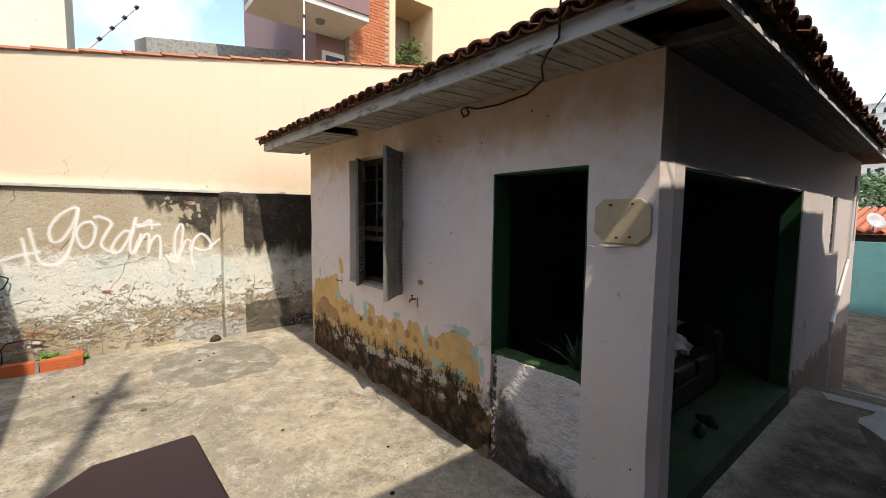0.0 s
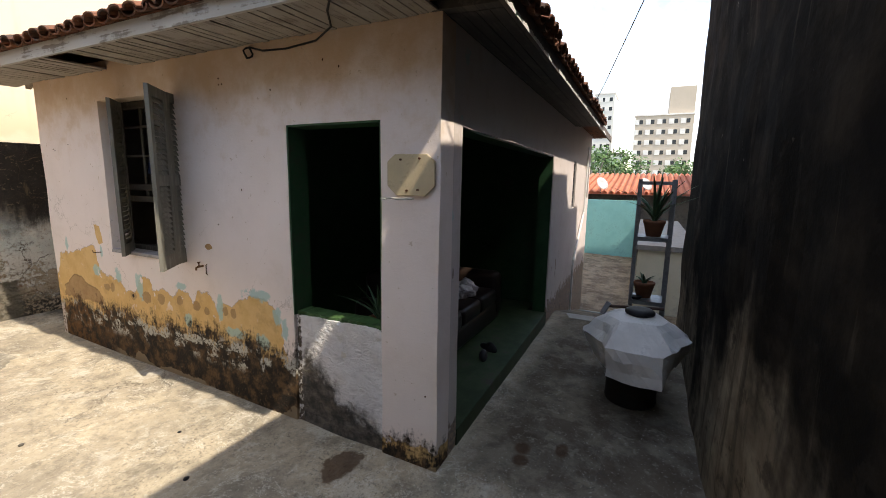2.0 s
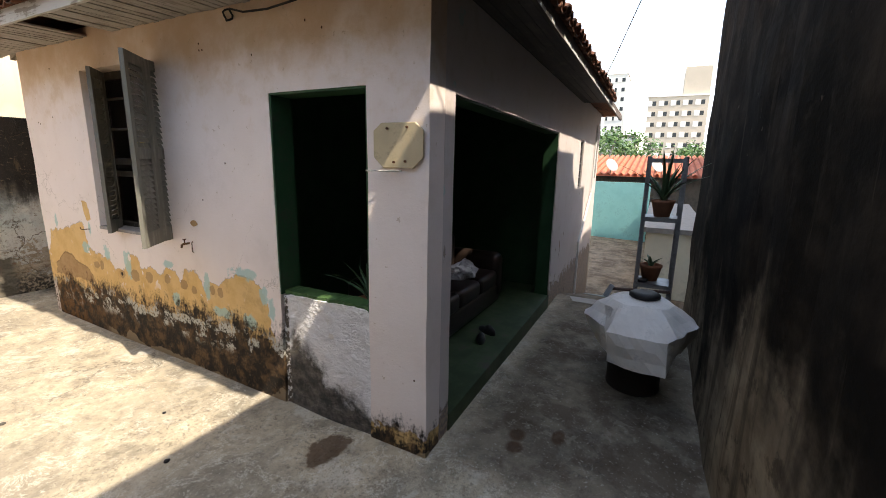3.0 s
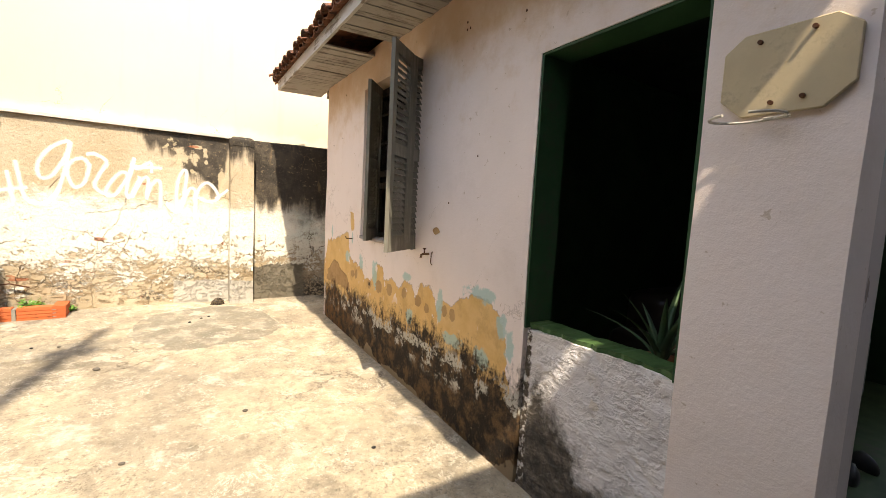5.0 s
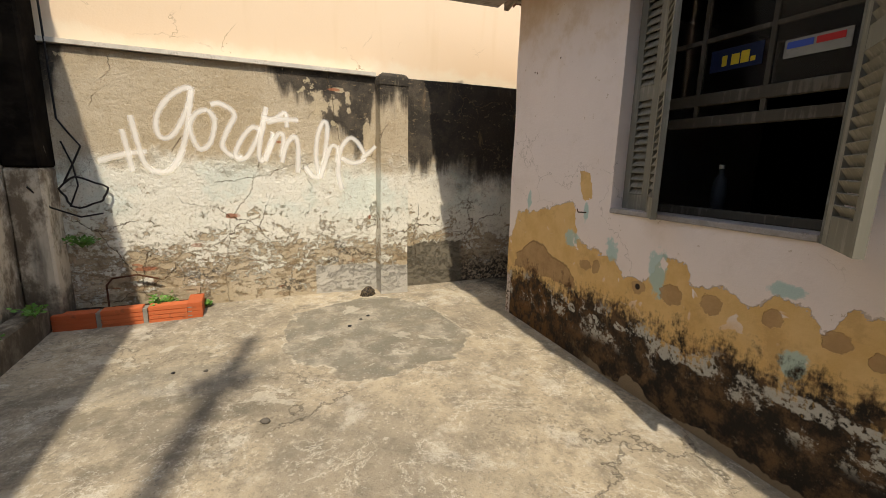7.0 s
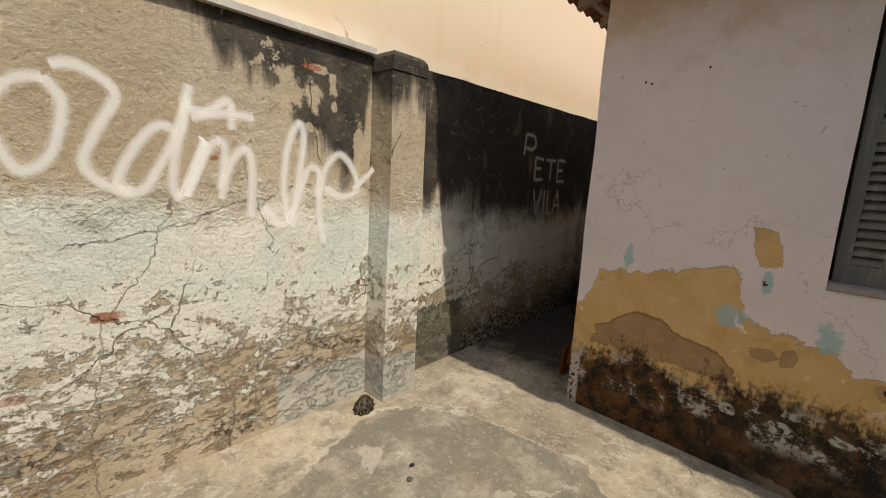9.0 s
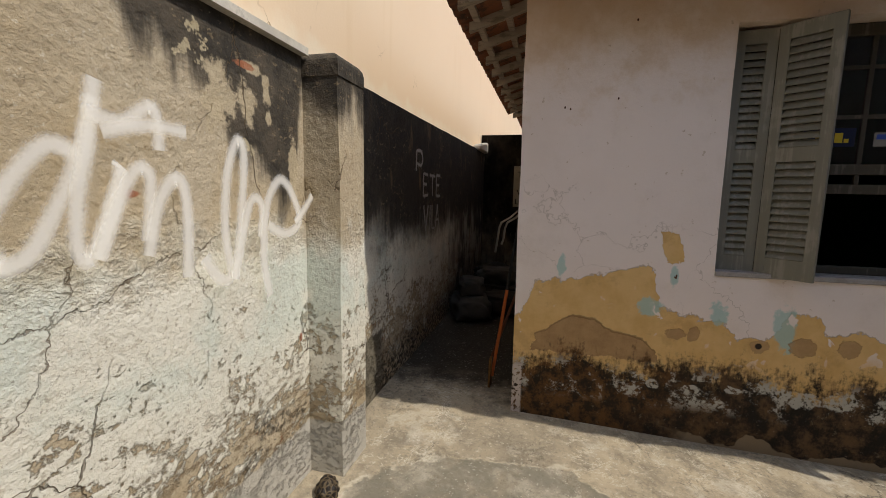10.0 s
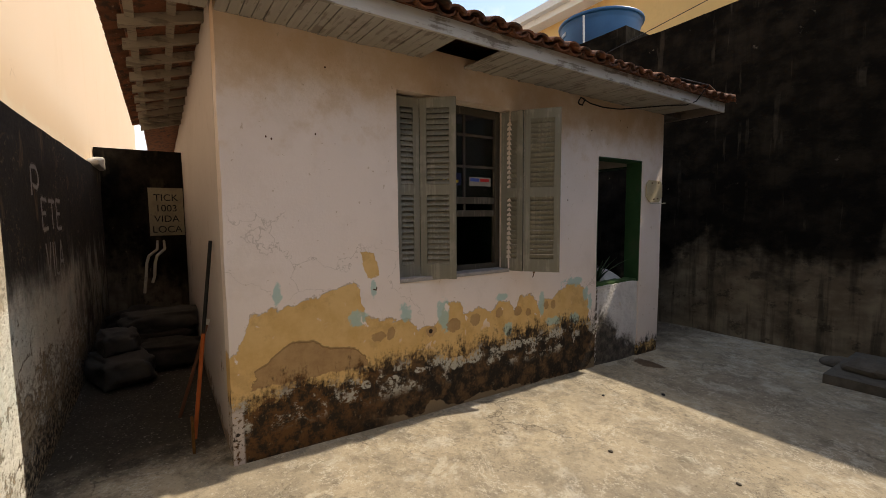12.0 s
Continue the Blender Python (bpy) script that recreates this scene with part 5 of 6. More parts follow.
hook = thing("wall_hook", (FX, 4.687, 0.92), "thin rusty nail hook in the front wall", "hook")
bm = bmesh.new()
tube(bm, [(FX + 0.02, 4.69, 0.925), (FX - 0.06, 4.70, 0.93), (FX - 0.068, 4.70, 0.95)], 0.004)
part("nail", bm, RUST, hook)

wire = thing("cable", (FX, 2.6, 2.42), "black cable sagging along the front wall under the eave", "cable")
bm = bmesh.new()
tube(bm, [(FX - 0.008, 2.62, 2.465), (FX - 0.012, 2.50, 2.43), (FX - 0.012, 2.3, 2.42), (FX - 0.02, 2.05, 2.435), (FX - 0.12, 1.85, 2.455), (FX - 0.3, 1.72, 2.455), (FX - 0.42, 1.60, 2.45), (EX - 0.012, 1.5, 2.49), (EX - 0.09, 1.44, 2.63), (EX + 0.2, 1.40, 2.78)], 0.006)
part("run", bm, CABLE, wire)
bm = bmesh.new()
tube(bm, [(FX - 0.015 - 0.01 * math.sin(3 * a), 2.63 + 0.035 * math.cos(a), 2.43 + 0.035 * math.sin(a)) for a in span(0, 4 * math.pi, 26)], 0.006)
part("coil", bm, CABLE, wire)
# pock marks and pegs in the plaster
for yy, zz in ((2.95, 2.30), (2.92, 2.26), (2.95, 2.26), (2.02, 2.33), (2.46, 2.19), (5.33, 1.86), (1.30, 0.35), (1.9, 2.28), (3.05, 1.28), (2.78, 1.54), (4.98, 2.30), (5.05, 1.9), (5.3, 1.85)):
    h = thing("wall_plug", (FX, yy, zz), "small dark plug hole in the plaster", "wall plug", "plugs in the front wall")
    bm = bmesh.new()
    lathe(bm, [(0.0045, 0), (0.005, 0.002), (0.003, 0.004)], 8)
    for v in bm.verts:
        v.co = Vector((FX - 0.002 - v.co.z, yy + v.co.x, zz + v.co.y * 1.4))
    part("plug", bm, RUST, h)

# ---- planter, weeds and cables in the corner ----


def ribbed_brick():
    bm = bmesh.new()
    L, W, H = 0.245, 0.10, 0.128
    for k in range(4):
        z = k * H / 4
        box(bm, 0.0, L, 0.0, W, z + 0.004, z + H / 4 - 0.004)
    box(bm, 0.002, L - 0.002, 0.004, W - 0.004, 0, H)
    n = Nodes("bright_red_hollow_clay", 0.85)
    r = n.t.nodes.new("ShaderNodeObjectInfo").outputs["Random"]
    a = n.noise(12, 5)
    c = n.mix(n.add(n.mul(r, 0.5), n.mul(a, 0.5)), (0.40, 0.085, 0.03), (0.58, 0.16, 0.06))
    c = n.mix(n.mul(n.step(a, 0.56, 0.7), 0.6), c, (0.16, 0.07, 0.04))
    return mesh_of("brick", bm, n.done(c, n.noise(60, 3), 0.3, 0.004))


BR = ribbed_brick()
planter = thing("brick_planter", (-0.5, 6.27, 0.02), "low planter of red hollow bricks against the wall", "planter")
for m in (pose(-0.405, 6.155, 0.008), pose(-0.685, 6.155, 0.008, 0, 0, 1), pose(-0.96, 6.16, 0.002, 0, 0, -1), pose(-0.062, 6.165, 0.008, 0, 0, 92)):
    b = new("brick", BR)
    b.parent = planter
    b.matrix_basis = planter.matrix_basis.inverted() @ m
for x0 in (-0.16, -0.44, -0.715):
    bm = bmesh.new()
    box(bm, x0, x0 + 0.028, 6.163, 6.25, 0.018, 0.125)
    part("mortar", bm, plain("grey_mortar", (0.30, 0.28, 0.24), 0.95), planter)
bm = grid(span(-0.92, -0.16, 14), span(6.24, 6.435, 5), lambda x, y: 0.09 + 0.02 * noise.noise(Vector((x * 9, y * 9, 0))))
soil = part("soil", bm, SOIL, planter)
bm = bmesh.new()
box(bm, -0.98, -0.1, 6.42, WY + 0.006, 0.0, 0.2)
part("footing", bm, GWALL, graffiti_wall, "low cement footing")


def weeds(name, at, count, reach, label, size=0.035, mat=None):
    t = thing(name, at, label, "plant")
    stem, lv = bmesh.new(), bmesh.new()
    for i in range(count):
        a, r = random.uniform(0, 6.28), random.uniform(0.2, 1) * reach
        tip = Vector((r * math.cos(a), r * math.sin(a), random.uniform(0.3, 0.9) * reach))
        tube(stem, [(0, 0, 0), tip * 0.5 + Vector((0, 0, 0.02)), tip], 0.0025, 4, 0.5)
        for k in range(5):
            p = tip * random.uniform(0.35, 1.0)
            d = Vector((random.uniform(-1, 1), random.uniform(-1, 1), random.uniform(-0.2, 0.6))).normalized()
            s = d.orthogonal().normalized()
            L = random.uniform(0.6, 1.3) * size
            q = [p, p + d * L * 0.5 + s * L * 0.3, p + d * L, p + d * L * 0.5 - s * L * 0.3]
            lv.faces.new([lv.verts.new(v) for v in q])
    for bm_, nm, mt in ((stem, "stem", LEAF), (lv, "leaves", mat or LEAF)):
        me = mesh_of(nm, bm_, mt)
        o = new(nm, me)
        o.parent = t
    return t


weeds("weed", (-0.35, 6.29, 0.09), 20, 0.13, "bright green weeds growing in the brick planter")
weeds("weed", (-0.06, 6.38, 0.03), 8, 0.06, "small weeds beside the brick planter")
weeds("weed", (-0.80, 6.37, 0.56), 26, 0.11, "green weeds sprouting from the wall corner")
weeds("weed", (-0.95, 5.95, 0.2), 14, 0.10, "small weeds along the wall footing")
weeds("weed", (-0.97, 5.5, 0.2), 10, 0.08, "small weeds along the wall footing")
corner_cable = thing("cable", (-0.85, 6.4, 1.0), "black cable hanging in a coil in the wall corner", "cable")
bm = bmesh.new()
tube(bm, [(-0.865, 6.42, 3.86), (-0.86, 6.41, 2.2), (-0.855, 6.41, 1.45), (-0.80, 6.40, 1.36), (-0.74, 6.40, 1.27), (-0.80, 6.40, 1.14), (-0.86, 6.40, 1.02)], 0.007)
tube(bm, [(-0.85, 6.41, 1.3), (-0.80, 6.40, 1.15), (-0.78, 6.39, 1.0), (-0.84, 6.39, 0.85)], 0.006)
part("run", bm, CABLE, corner_cable)
bm = bmesh.new()
tube(bm, [(-0.75 + (0.13 + 0.015 * math.sin(5 * a)) * math.cos(a), 6.39 + 0.012 * math.sin(2 * a), 0.95 + (0.10 + 0.02 * math.cos(3 * a)) * math.sin(a)) for a in span(0, 6 * math.pi, 60)], 0.007)
tube(bm, [(-0.98, 6.19, 1.0), (-0.9, 6.25, 0.86), (-0.78, 6.36, 0.78), (-0.66, 6.40, 0.80)], 0.006)
part("coil", bm, CABLE, corner_cable)
pipe = thing("pipe", (-0.55, 6.4, 0.2), "thin rusty bent pipe rising from the planter", "pipe")
bm = bmesh.new()
tube(bm, [(-0.70, 6.40, 0.06), (-0.70, 6.40, 0.26), (-0.66, 6.40, 0.31), (-0.5, 6.39, 0.33), (-0.36, 6.38, 0.29)], 0.007)
part("tube", bm, RUST, pipe)

# pebbles on the slab
for i, (x, y, r) in enumerate(((0.36, 4.62, 0.018), (0.95, 5.62, 0.012), (1.05, 5.72, 0.012), (1.12, 5.78, 0.010), (0.05, 5.25, 0.010), (-0.12, 5.28, 0.009), (1.2, 3.6, 0.012), (1.75, 2.9, 0.010), (0.62, 3.3, 0.011), (1.5, 2.45, 0.013))):
    p = thing("pebble", (x, y, ground_z(x, y)), "small dark stone lying on the concrete", "pebble", "stones on the yard")
    bm = bmesh.new()
    bmesh.ops.create_icosphere(bm, subdivisions=2, radius=r)
    for v in bm.verts:
        v.co *= 1 + 0.35 * noise.noise(v.co * 60 + Vector((i, 0, 0)))
        v.co = Vector((x + v.co.x * 1.3, y + v.co.y, ground_z(x, y) + r * 0.5 + v.co.z * 0.7))
    part("stone", bm, BLACKP if i % 2 else STONE, p, smooth=True)

# tortoise at the foot of the pier, simplified to a knobbly dome
kx, ky = 1.24, 6.29
tortoise = thing("stone", (kx, ky, ground_z(kx, ky)), "small dark tortoise shape with a knobbly scaly shell", "stone")
bm = bmesh.new()
bmesh.ops.create_icosphere(bm, subdivisions=4, radius=1)
for v in bm.verts:
    p = v.co.copy()
    k = 1 + 0.10 * math.cos(9 * math.atan2(p.y, p.x)) * (1 - abs(p.z)) + 0.07 * math.cos(14 * p.z) + 0.08 * noise.noise(p * 4)
    v.co = pose(kx, ky, ground_z(kx, ky), 0, 0, 25) @ Vector((p.x * 0.070 * k, p.y * 0.050 * k, max(0.0, p.z * 0.068 * k + 0.006)))
shell_mat = Nodes("dark_scaly_shell", 0.6)
part("rock", bm, shell_mat.done(shell_mat.mix(shell_mat.step(shell_mat.cells(38), 0.05, 0.16), (0.10, 0.075, 0.045), (0.016, 0.012, 0.010)), shell_mat.cells(38), 0.7, 0.01), tortoise, smooth=True)

# ---- alley: tools and sacks ----
hoe = thing("hoe", (2.58, 5.74, 0.0), "hoe with an orange and black handle leaning on the house", "hoe")
A, B = Vector((2.60, 5.735, 0.06)), Vector((2.76, 5.585, 1.26))
bm = bmesh.new()
tube(bm, [A, A.lerp(B, 0.52)], 0.012, 10)
part("handle", bm, ORANGE, hoe, "bright orange lower handle")
bm = bmesh.new()
tube(bm, [A.lerp(B, 0.52), B], 0.011, 10)
part("grip", bm, BLACKP, hoe, "black upper handle")
bm = bmesh.new()
for v in box(bm, -0.06, 0.06, -0.008, 0.008, -0.07, 0.13):
    v.co.x *= 0.6 if v.co.z > 0 else 1
    v.co = Vector((2.575, 5.745, 0.075)) + Vector((v.co.x, v.co.y * 1, v.co.z))
part("blade", bm, plain("rusty_orange_blade", (0.26, 0.12, 0.03), 0.8, 0.2, vary=0.5, scale=25), hoe, "rusty worn blade", bevel=0.003)
broom = thing("broom_stick", (3.1, 5.75, 0), "short brown stick with a white tip leaning on the house", "stick")
bm = bmesh.new()
tube(bm, [(3.1, 5.80, 0.01), (3.2, 5.60, 0.62)], 0.012, 8)
part("stick", bm, plain("brown_stick", (0.16, 0.06, 0.03), 0.7), broom)
bm = bmesh.new()
tube(bm, [(3.2, 5.60, 0.62), (3.206, 5.588, 0.66)], 0.014, 8)
part("tip", bm, WHITEPL, broom)


def sack(at, size, turn, mat, label):
    t = thing("sack", at, label, "sack", "sacks piled in the alley")
    bm = bmesh.new()
    bmesh.ops.create_icosphere(bm, subdivisions=4, radius=1)
    m = pose(*at, 0, 0, turn)
    for v in bm.verts:
        p = v.co.copy()
        q = Vector([math.copysign(abs(c) ** 0.6, c) for c in p])
        k = 1 + 0.26 * noise.noise(p * 1.9 + Vector(at)) + 0.11 * noise.noise(p * 5 + Vector(at)) + 0.04 * noise.noise(p * 13)
        q = Vector((q.x * size[0], q.y * size[1], q.z * size[2])) * k
        q.z = max(q.z + size[2], 0.0)
        v.co = m @ q
    part("bag", bm, mat, t, smooth=True)
    return t


sack((4.15, 6.18, 0.02), (0.3, 0.2, 0.12), 20, PALEBAG, "grey paper cement sack slumped in the alley")
sack((4.45, 5.9, 0.02), (0.4, 0.22, 0.11), 75, SAND, "dusty brown sand sack lying in the alley")
sack((4.85, 6.0, 0.02), (0.4, 0.27, 0.13), 85, SAND, "dusty brown sand sack lying in the alley")
sack((4.9, 5.85, 0.26), (0.36, 0.2, 0.10), 95, PALEBAG, "pale sack on top of the sack pile")
sack((5.5, 6.0, 0.02), (0.4, 0.3, 0.18), 60, SAND, "dusty brown sand sack lying in the alley")
sack((4.3, 6.2, 0.23), (0.2, 0.14, 0.10), 10, PALEBAG, "grey paper cement sack slumped in the alley")
for k, (yy, dz) in enumerate(((5.99, 0.0), (5.92, 0.1))):
    h = thing("hose", (4.9, yy, 0.6), "pale bent hose end hanging over the sacks", "hose", "hoses in the alley")
    bm = bmesh.new()
    tube(bm, [(4.9, yy - 0.03, 1.02), (4.85, yy - 0.01, 0.95), (4.8, yy, 0.82), (4.78, yy + 0.02, 0.66 + dz)], 0.013, 8)
    tube(bm, [(4.9, yy - 0.03, 1.02), (5.3, yy - 0.1, 1.06), (6.44, yy - 0.1, 1.1)], 0.013, 8)
    part("tube", bm, plain("pale_hose", (0.42, 0.40, 0.35), 0.6), h)

# ---- porch: sofa, aloe, cloth, shoes ----
sofa = thing("sofa", (4.2, 2.5, -0.02), "dark brown leather sofa in the porch", "sofa")


def cushion(name, x0, x1, y0, y1, z0, z1, mat, parent, soft=0.05, label=""):
    bm = bmesh.new()
    box(bm, x0, x1, y0, y1, z0, z1)
    bmesh.ops.bevel(bm, geom=bm.edges[:], offset=soft, segments=4, affect="EDGES", profile=0.5)
    return part(name, bm, mat, parent, label, smooth=True)


SY = 1.72
cushion("base", 3.1, 4.95, SY, SY + 0.8, 0.0, 0.24, LEATHER, sofa)
for k in range(3):
    cushion("seat", 3.28 + k * 0.5, 3.77 + k * 0.5, SY - 0.02, SY + 0.55, 0.22, 0.40, LEATHER, sofa)
    cushion("backrest", 3.28 + k * 0.5, 3.77 + k * 0.5, SY + 0.5, SY + 0.8, 0.36, 0.80, LEATHER, sofa, 0.08)
for x in (3.08, 4.78):
    cushion("armrest", x, x + 0.2, SY - 0.02, SY + 0.78, 0.05, 0.58, LEATHER, sofa, 0.08)
cloth = thing("cloth", (4.3, 1.95, 0.4), "crumpled white cloth lying on the sofa", "cloth")
bm = bmesh.new()
bmesh.ops.create_icosphere(bm, subdivisions=4, radius=0.13)
for v in bm.verts:
    k = 1 + 0.45 * noise.noise(v.co * 14) + 0.2 * noise.noise(v.co * 30)
    v.co = Vector((4.3 + v.co.x * 1.3 * k, 1.93 + v.co.y * k, 0.40 + max(0.0, v.co.z * 0.8 * k + 0.06)))
part("fabric", bm, CLOTH, cloth)
for k, (x, y, r) in enumerate(((3.75, 1.48, 20), (3.95, 1.50, 60))):
    sh = thing("shoe", (x, y, -0.02), "dark leather shoe standing on the green porch floor", "shoe", "shoes on the porch floor")
    bm = bmesh.new()
    bmesh.ops.create_icosphere(bm, subdivisions=3, radius=1)
    m = pose(x, y, -0.018, 0, 0, r)
    for v in bm.verts:
        v.co = m @ Vector((v.co.x * 0.12, v.co.y * 0.042, max(0.0, (v.co.z + 0.35) * (0.045 + 0.025 * (v.co.x < -0.1)))))
    part("upper", bm, BLACKP, sh, smooth=True)


def aloe(at, count, length, label, lean=0.6, mat=None):
    t = thing("aloe_plant", at, label, "plant")
    bm = bmesh.new()
    lathe(bm, [(0.07, 0), (0.1, 0.13), (0.108, 0.14), (0.108, 0.165), (0.095, 0.165), (0.09, 0.15)], 16)
    o = new("pot", mesh_of("pot", bm, POTCLAY, True))
    o.parent = t
    for i in range(count):
        a = 2 * math.pi * i / count + random.uniform(-0.3, 0.3)
        L, out = length * random.uniform(0.6, 1.1), lean * random.uniform(0.4, 1.3)
        d = Vector((math.cos(a), math.sin(a), 0))
        s = Vector((-d.y, d.x, 0))
        bm = bmesh.new()
        prev = None
        for k in range(7):
            u = k / 6
            p = d * (out * L * u ** 1.4) + Vector((0, 0, 0.14 + L * u * (1 - 0.35 * out * u)))
            w = 0.024 * (1 - u) ** 0.7 + 0.001
            ring = [bm.verts.new(p + s * w), bm.verts.new(p - d * w * 0.35), bm.verts.new(p - s * w), bm.verts.new(p + d * w * 0.45)]
            if prev:
                for q in range(4):
                    bm.faces.new((prev[q], prev[(q + 1) % 4], ring[(q + 1) % 4], ring[q]))
            prev = ring
        o = new("leaf", mesh_of("leaf", bm, mat or ALOE, True))
        o.parent = t
    return t


aloe((2.60, 1.86, 0.48), 11, 0.46, "potted aloe with long grey-green leaves behind the parapet", 1.0)
stand = thing("plant_stand", (2.6, 1.8, -0.02), "dark wooden stand behind the parapet", "stand")
bm = bmesh.new()
box(bm, 2.47, 2.75, 1.62, 2.05, 0.44, 0.48)
part("top", bm, FRAME, stand)
for x in (2.48, 2.71):
    for y in (1.63, 2.01):
        bm = bmesh.new()
        box(bm, x, x + 0.03, y, y + 0.03, -0.02, 0.44)
        part("leg", bm, FRAME, stand)

# ---- lane: covered table, rack, step ----
TARP = plain("grey_white_tarpaulin", (0.78, 0.725, 0.66), 0.5, vary=0.14, scale=5, bump=0.35, dirty=0.15)
# support added under the tarpaulin; its black stands for the shadow beneath
drum = thing("metal_drum", (3.9, 0.2, ground_z(3.9, 0.2)), "added drum under a tarpaulin, black for the shadow there", "drum")
gz = ground_z(3.9, 0.2)
bm = bmesh.new()
lathe(bm, [(0.20, 0), (0.205, 0.02), (0.20, 0.04), (0.20, 0.24), (0.21, 0.26), (0.20, 0.28), (0.20, 0.70)], 24, (3.9, 0.2, gz))
part("body", bm, plain("shadow_black_steel", (0.03, 0.022, 0.018), 0.7, 0.3), drum, smooth=True)
tarp = thing("tarpaulin", (3.9, 0.2, 0.55), "creased grey-white tarpaulin draped over a drum", "tarpaulin")
bm = bmesh.new()
CORNERS = 6
rings, N = [], 42
for r, z, six in ((0.04, 0.565, 0.0), (0.13, 0.560, 0.0), (0.22, 0.545, 0.3), (0.30, 0.50, 0.7), (0.37, 0.44, 1.0), (0.44, 0.38, 1.0), (0.43, 0.30, 1.0), (0.41, 0.22, 1.0), (0.39, 0.13, 1.0)):
    ring = []
    for s in range(N):
        a = 2 * math.pi * s / N
        w = (a + 0.45) % (2 * math.pi / CORNERS) - math.pi / CORNERS
        flat = math.cos(math.pi / CORNERS) / math.cos(w) * 1.05
        k = int((a + 0.45) / (2 * math.pi / CORNERS))
        rr = r * (1 + (flat - 1) * six)
        p = Vector((3.9 + rr * math.cos(a), 0.2 + rr * math.sin(a), z))
        low = max(0, 0.5 - z) / 0.35
        lean = 0.07 * math.sin(2.3 * k + 0.6) + 0.05 * math.sin(a * 2 + 0.5) - 0.03
        p += Vector((math.cos(a), math.sin(a), 0)) * (0.045 * noise.noise(p * 4.2) + 0.018 * noise.noise(p * 11) + lean * low)
        p.z += 0.022 * noise.noise(p * 7) + low * (0.05 * math.sin(1.7 * k + 1) + 0.03 * abs(w))
        p.y = max(p.y, -0.21)
        ring.append(bm.verts.new(p))
    rings.append(ring)
coords = [[v.co.copy() for v in ring] for ring in rings]
bm.free()
for name, group in (("top_sheet", coords[:6]), ("skirt", coords[5:])):
    bm = bmesh.new()
    loops = [[bm.verts.new(p) for p in ring] for ring in group]
    for u, v in zip(loops, loops[1:]):
        for k in range(N):
            bm.faces.new((u[k], u[(k + 1) % N], v[(k + 1) % N], v[k]))
    if name == "top_sheet":
        bm.faces.new(loops[0])
    sheet = part(name, bm, TARP, tarp)
    m = sheet.modifiers.new("thick", "SOLIDIFY")
    m.thickness = 0.004
lid = thing("plastic_dish", (3.93, 0.18, 0.56), "round black plastic dish lying on the tarpaulin", "dish")
bm = bmesh.new()
lathe(bm, [(0.10, 0), (0.115, 0.01), (0.115, 0.03), (0.09, 0.045), (0.05, 0.045)], 24, (3.93, 0.18, 0.562))
part("disc", bm, BLACKP, lid, smooth=True)
mallet = thing("hammer", (4.12, 0.42, 0.55), "old hammer with a brown handle on the tarpaulin", "hammer")
bm = bmesh.new()
tube(bm, [(4.08, 0.45, 0.555), (4.10, 0.0, 0.585)], 0.014, 8)
part("handle", bm, plain("dark_brown_handle", (0.06, 0.03, 0.02), 0.6), mallet)
bm = bmesh.new()
for v in box(bm, -0.022, 0.022, -0.022, 0.022, -0.06, 0.06):
    v.co = pose(4.08, 0.46, 0.535, 25, 20, 0) @ v.co
part("head", bm, STEEL, mallet, bevel=0.005)

rack = thing("metal_rack", (5.0, 0.12, ground_z(5.0, 0.2)), "grey slotted-angle metal shelf rack with plants", "rack")
ra, rb, rc, rd, rz = 4.92, 5.26, -0.05, 0.30, ground_z(5.0, 0.2)
for x in (ra, rb):
    for y in (rc, rd):
        bm = bmesh.new()
        sx, sy = (1 if x == ra else -1), (1 if y == rc else -1)
        box(bm, min(x, x + 0.035 * sx), max(x, x + 0.035 * sx), min(y, y + 0.004 * sy), max(y, y + 0.004 * sy), rz, 1.68)
        box(bm, min(x, x + 0.004 * sx), max(x, x + 0.004 * sx), min(y + 0.0041 * sy, y + 0.035 * sy), max(y + 0.0041 * sy, y + 0.035 * sy), rz, 1.68)
        part("post", bm, STEEL, rack)
for z in (0.10, 0.42, 1.09, 1.66):
    bm = bmesh.new()
    if z < 1.5:
        box(bm, ra + 0.005, rb - 0.005, rc + 0.005, rd - 0.005, z, z + 0.006)
    box(bm, ra + 0.005, ra + 0.009, rc + 0.005, rd - 0.005, z - 0.035, z)
    box(bm, rb - 0.009, rb - 0.005, rc + 0.005, rd - 0.005, z - 0.035, z)
    box(bm, ra + 0.009, rb - 0.009, rd - 0.009, rd - 0.005, z - 0.035, z)
    part("shelf" if z < 1.5 else "brace", bm, STEEL, rack)
aloe((5.08, 0.12, 1.096), 18, 0.60, "large potted agave with long dark leaves on the rack", 0.95)
aloe((5.12, 0.16, 0.426), 7, 0.17, "small potted aloe on the rack's lower shelf", 0.9)
bowl = thing("bowl", (5.0, 0.23, 0.43), "small black dish on the rack's shelf", "bowl")
bm = bmesh.new()
lathe(bm, [(0.04, 0), (0.06, 0.02), (0.06, 0.03), (0.05, 0.03)], 16, (4.99, 0.23, 0.426))
part("dish", bm, BLACKP, bowl, smooth=True)

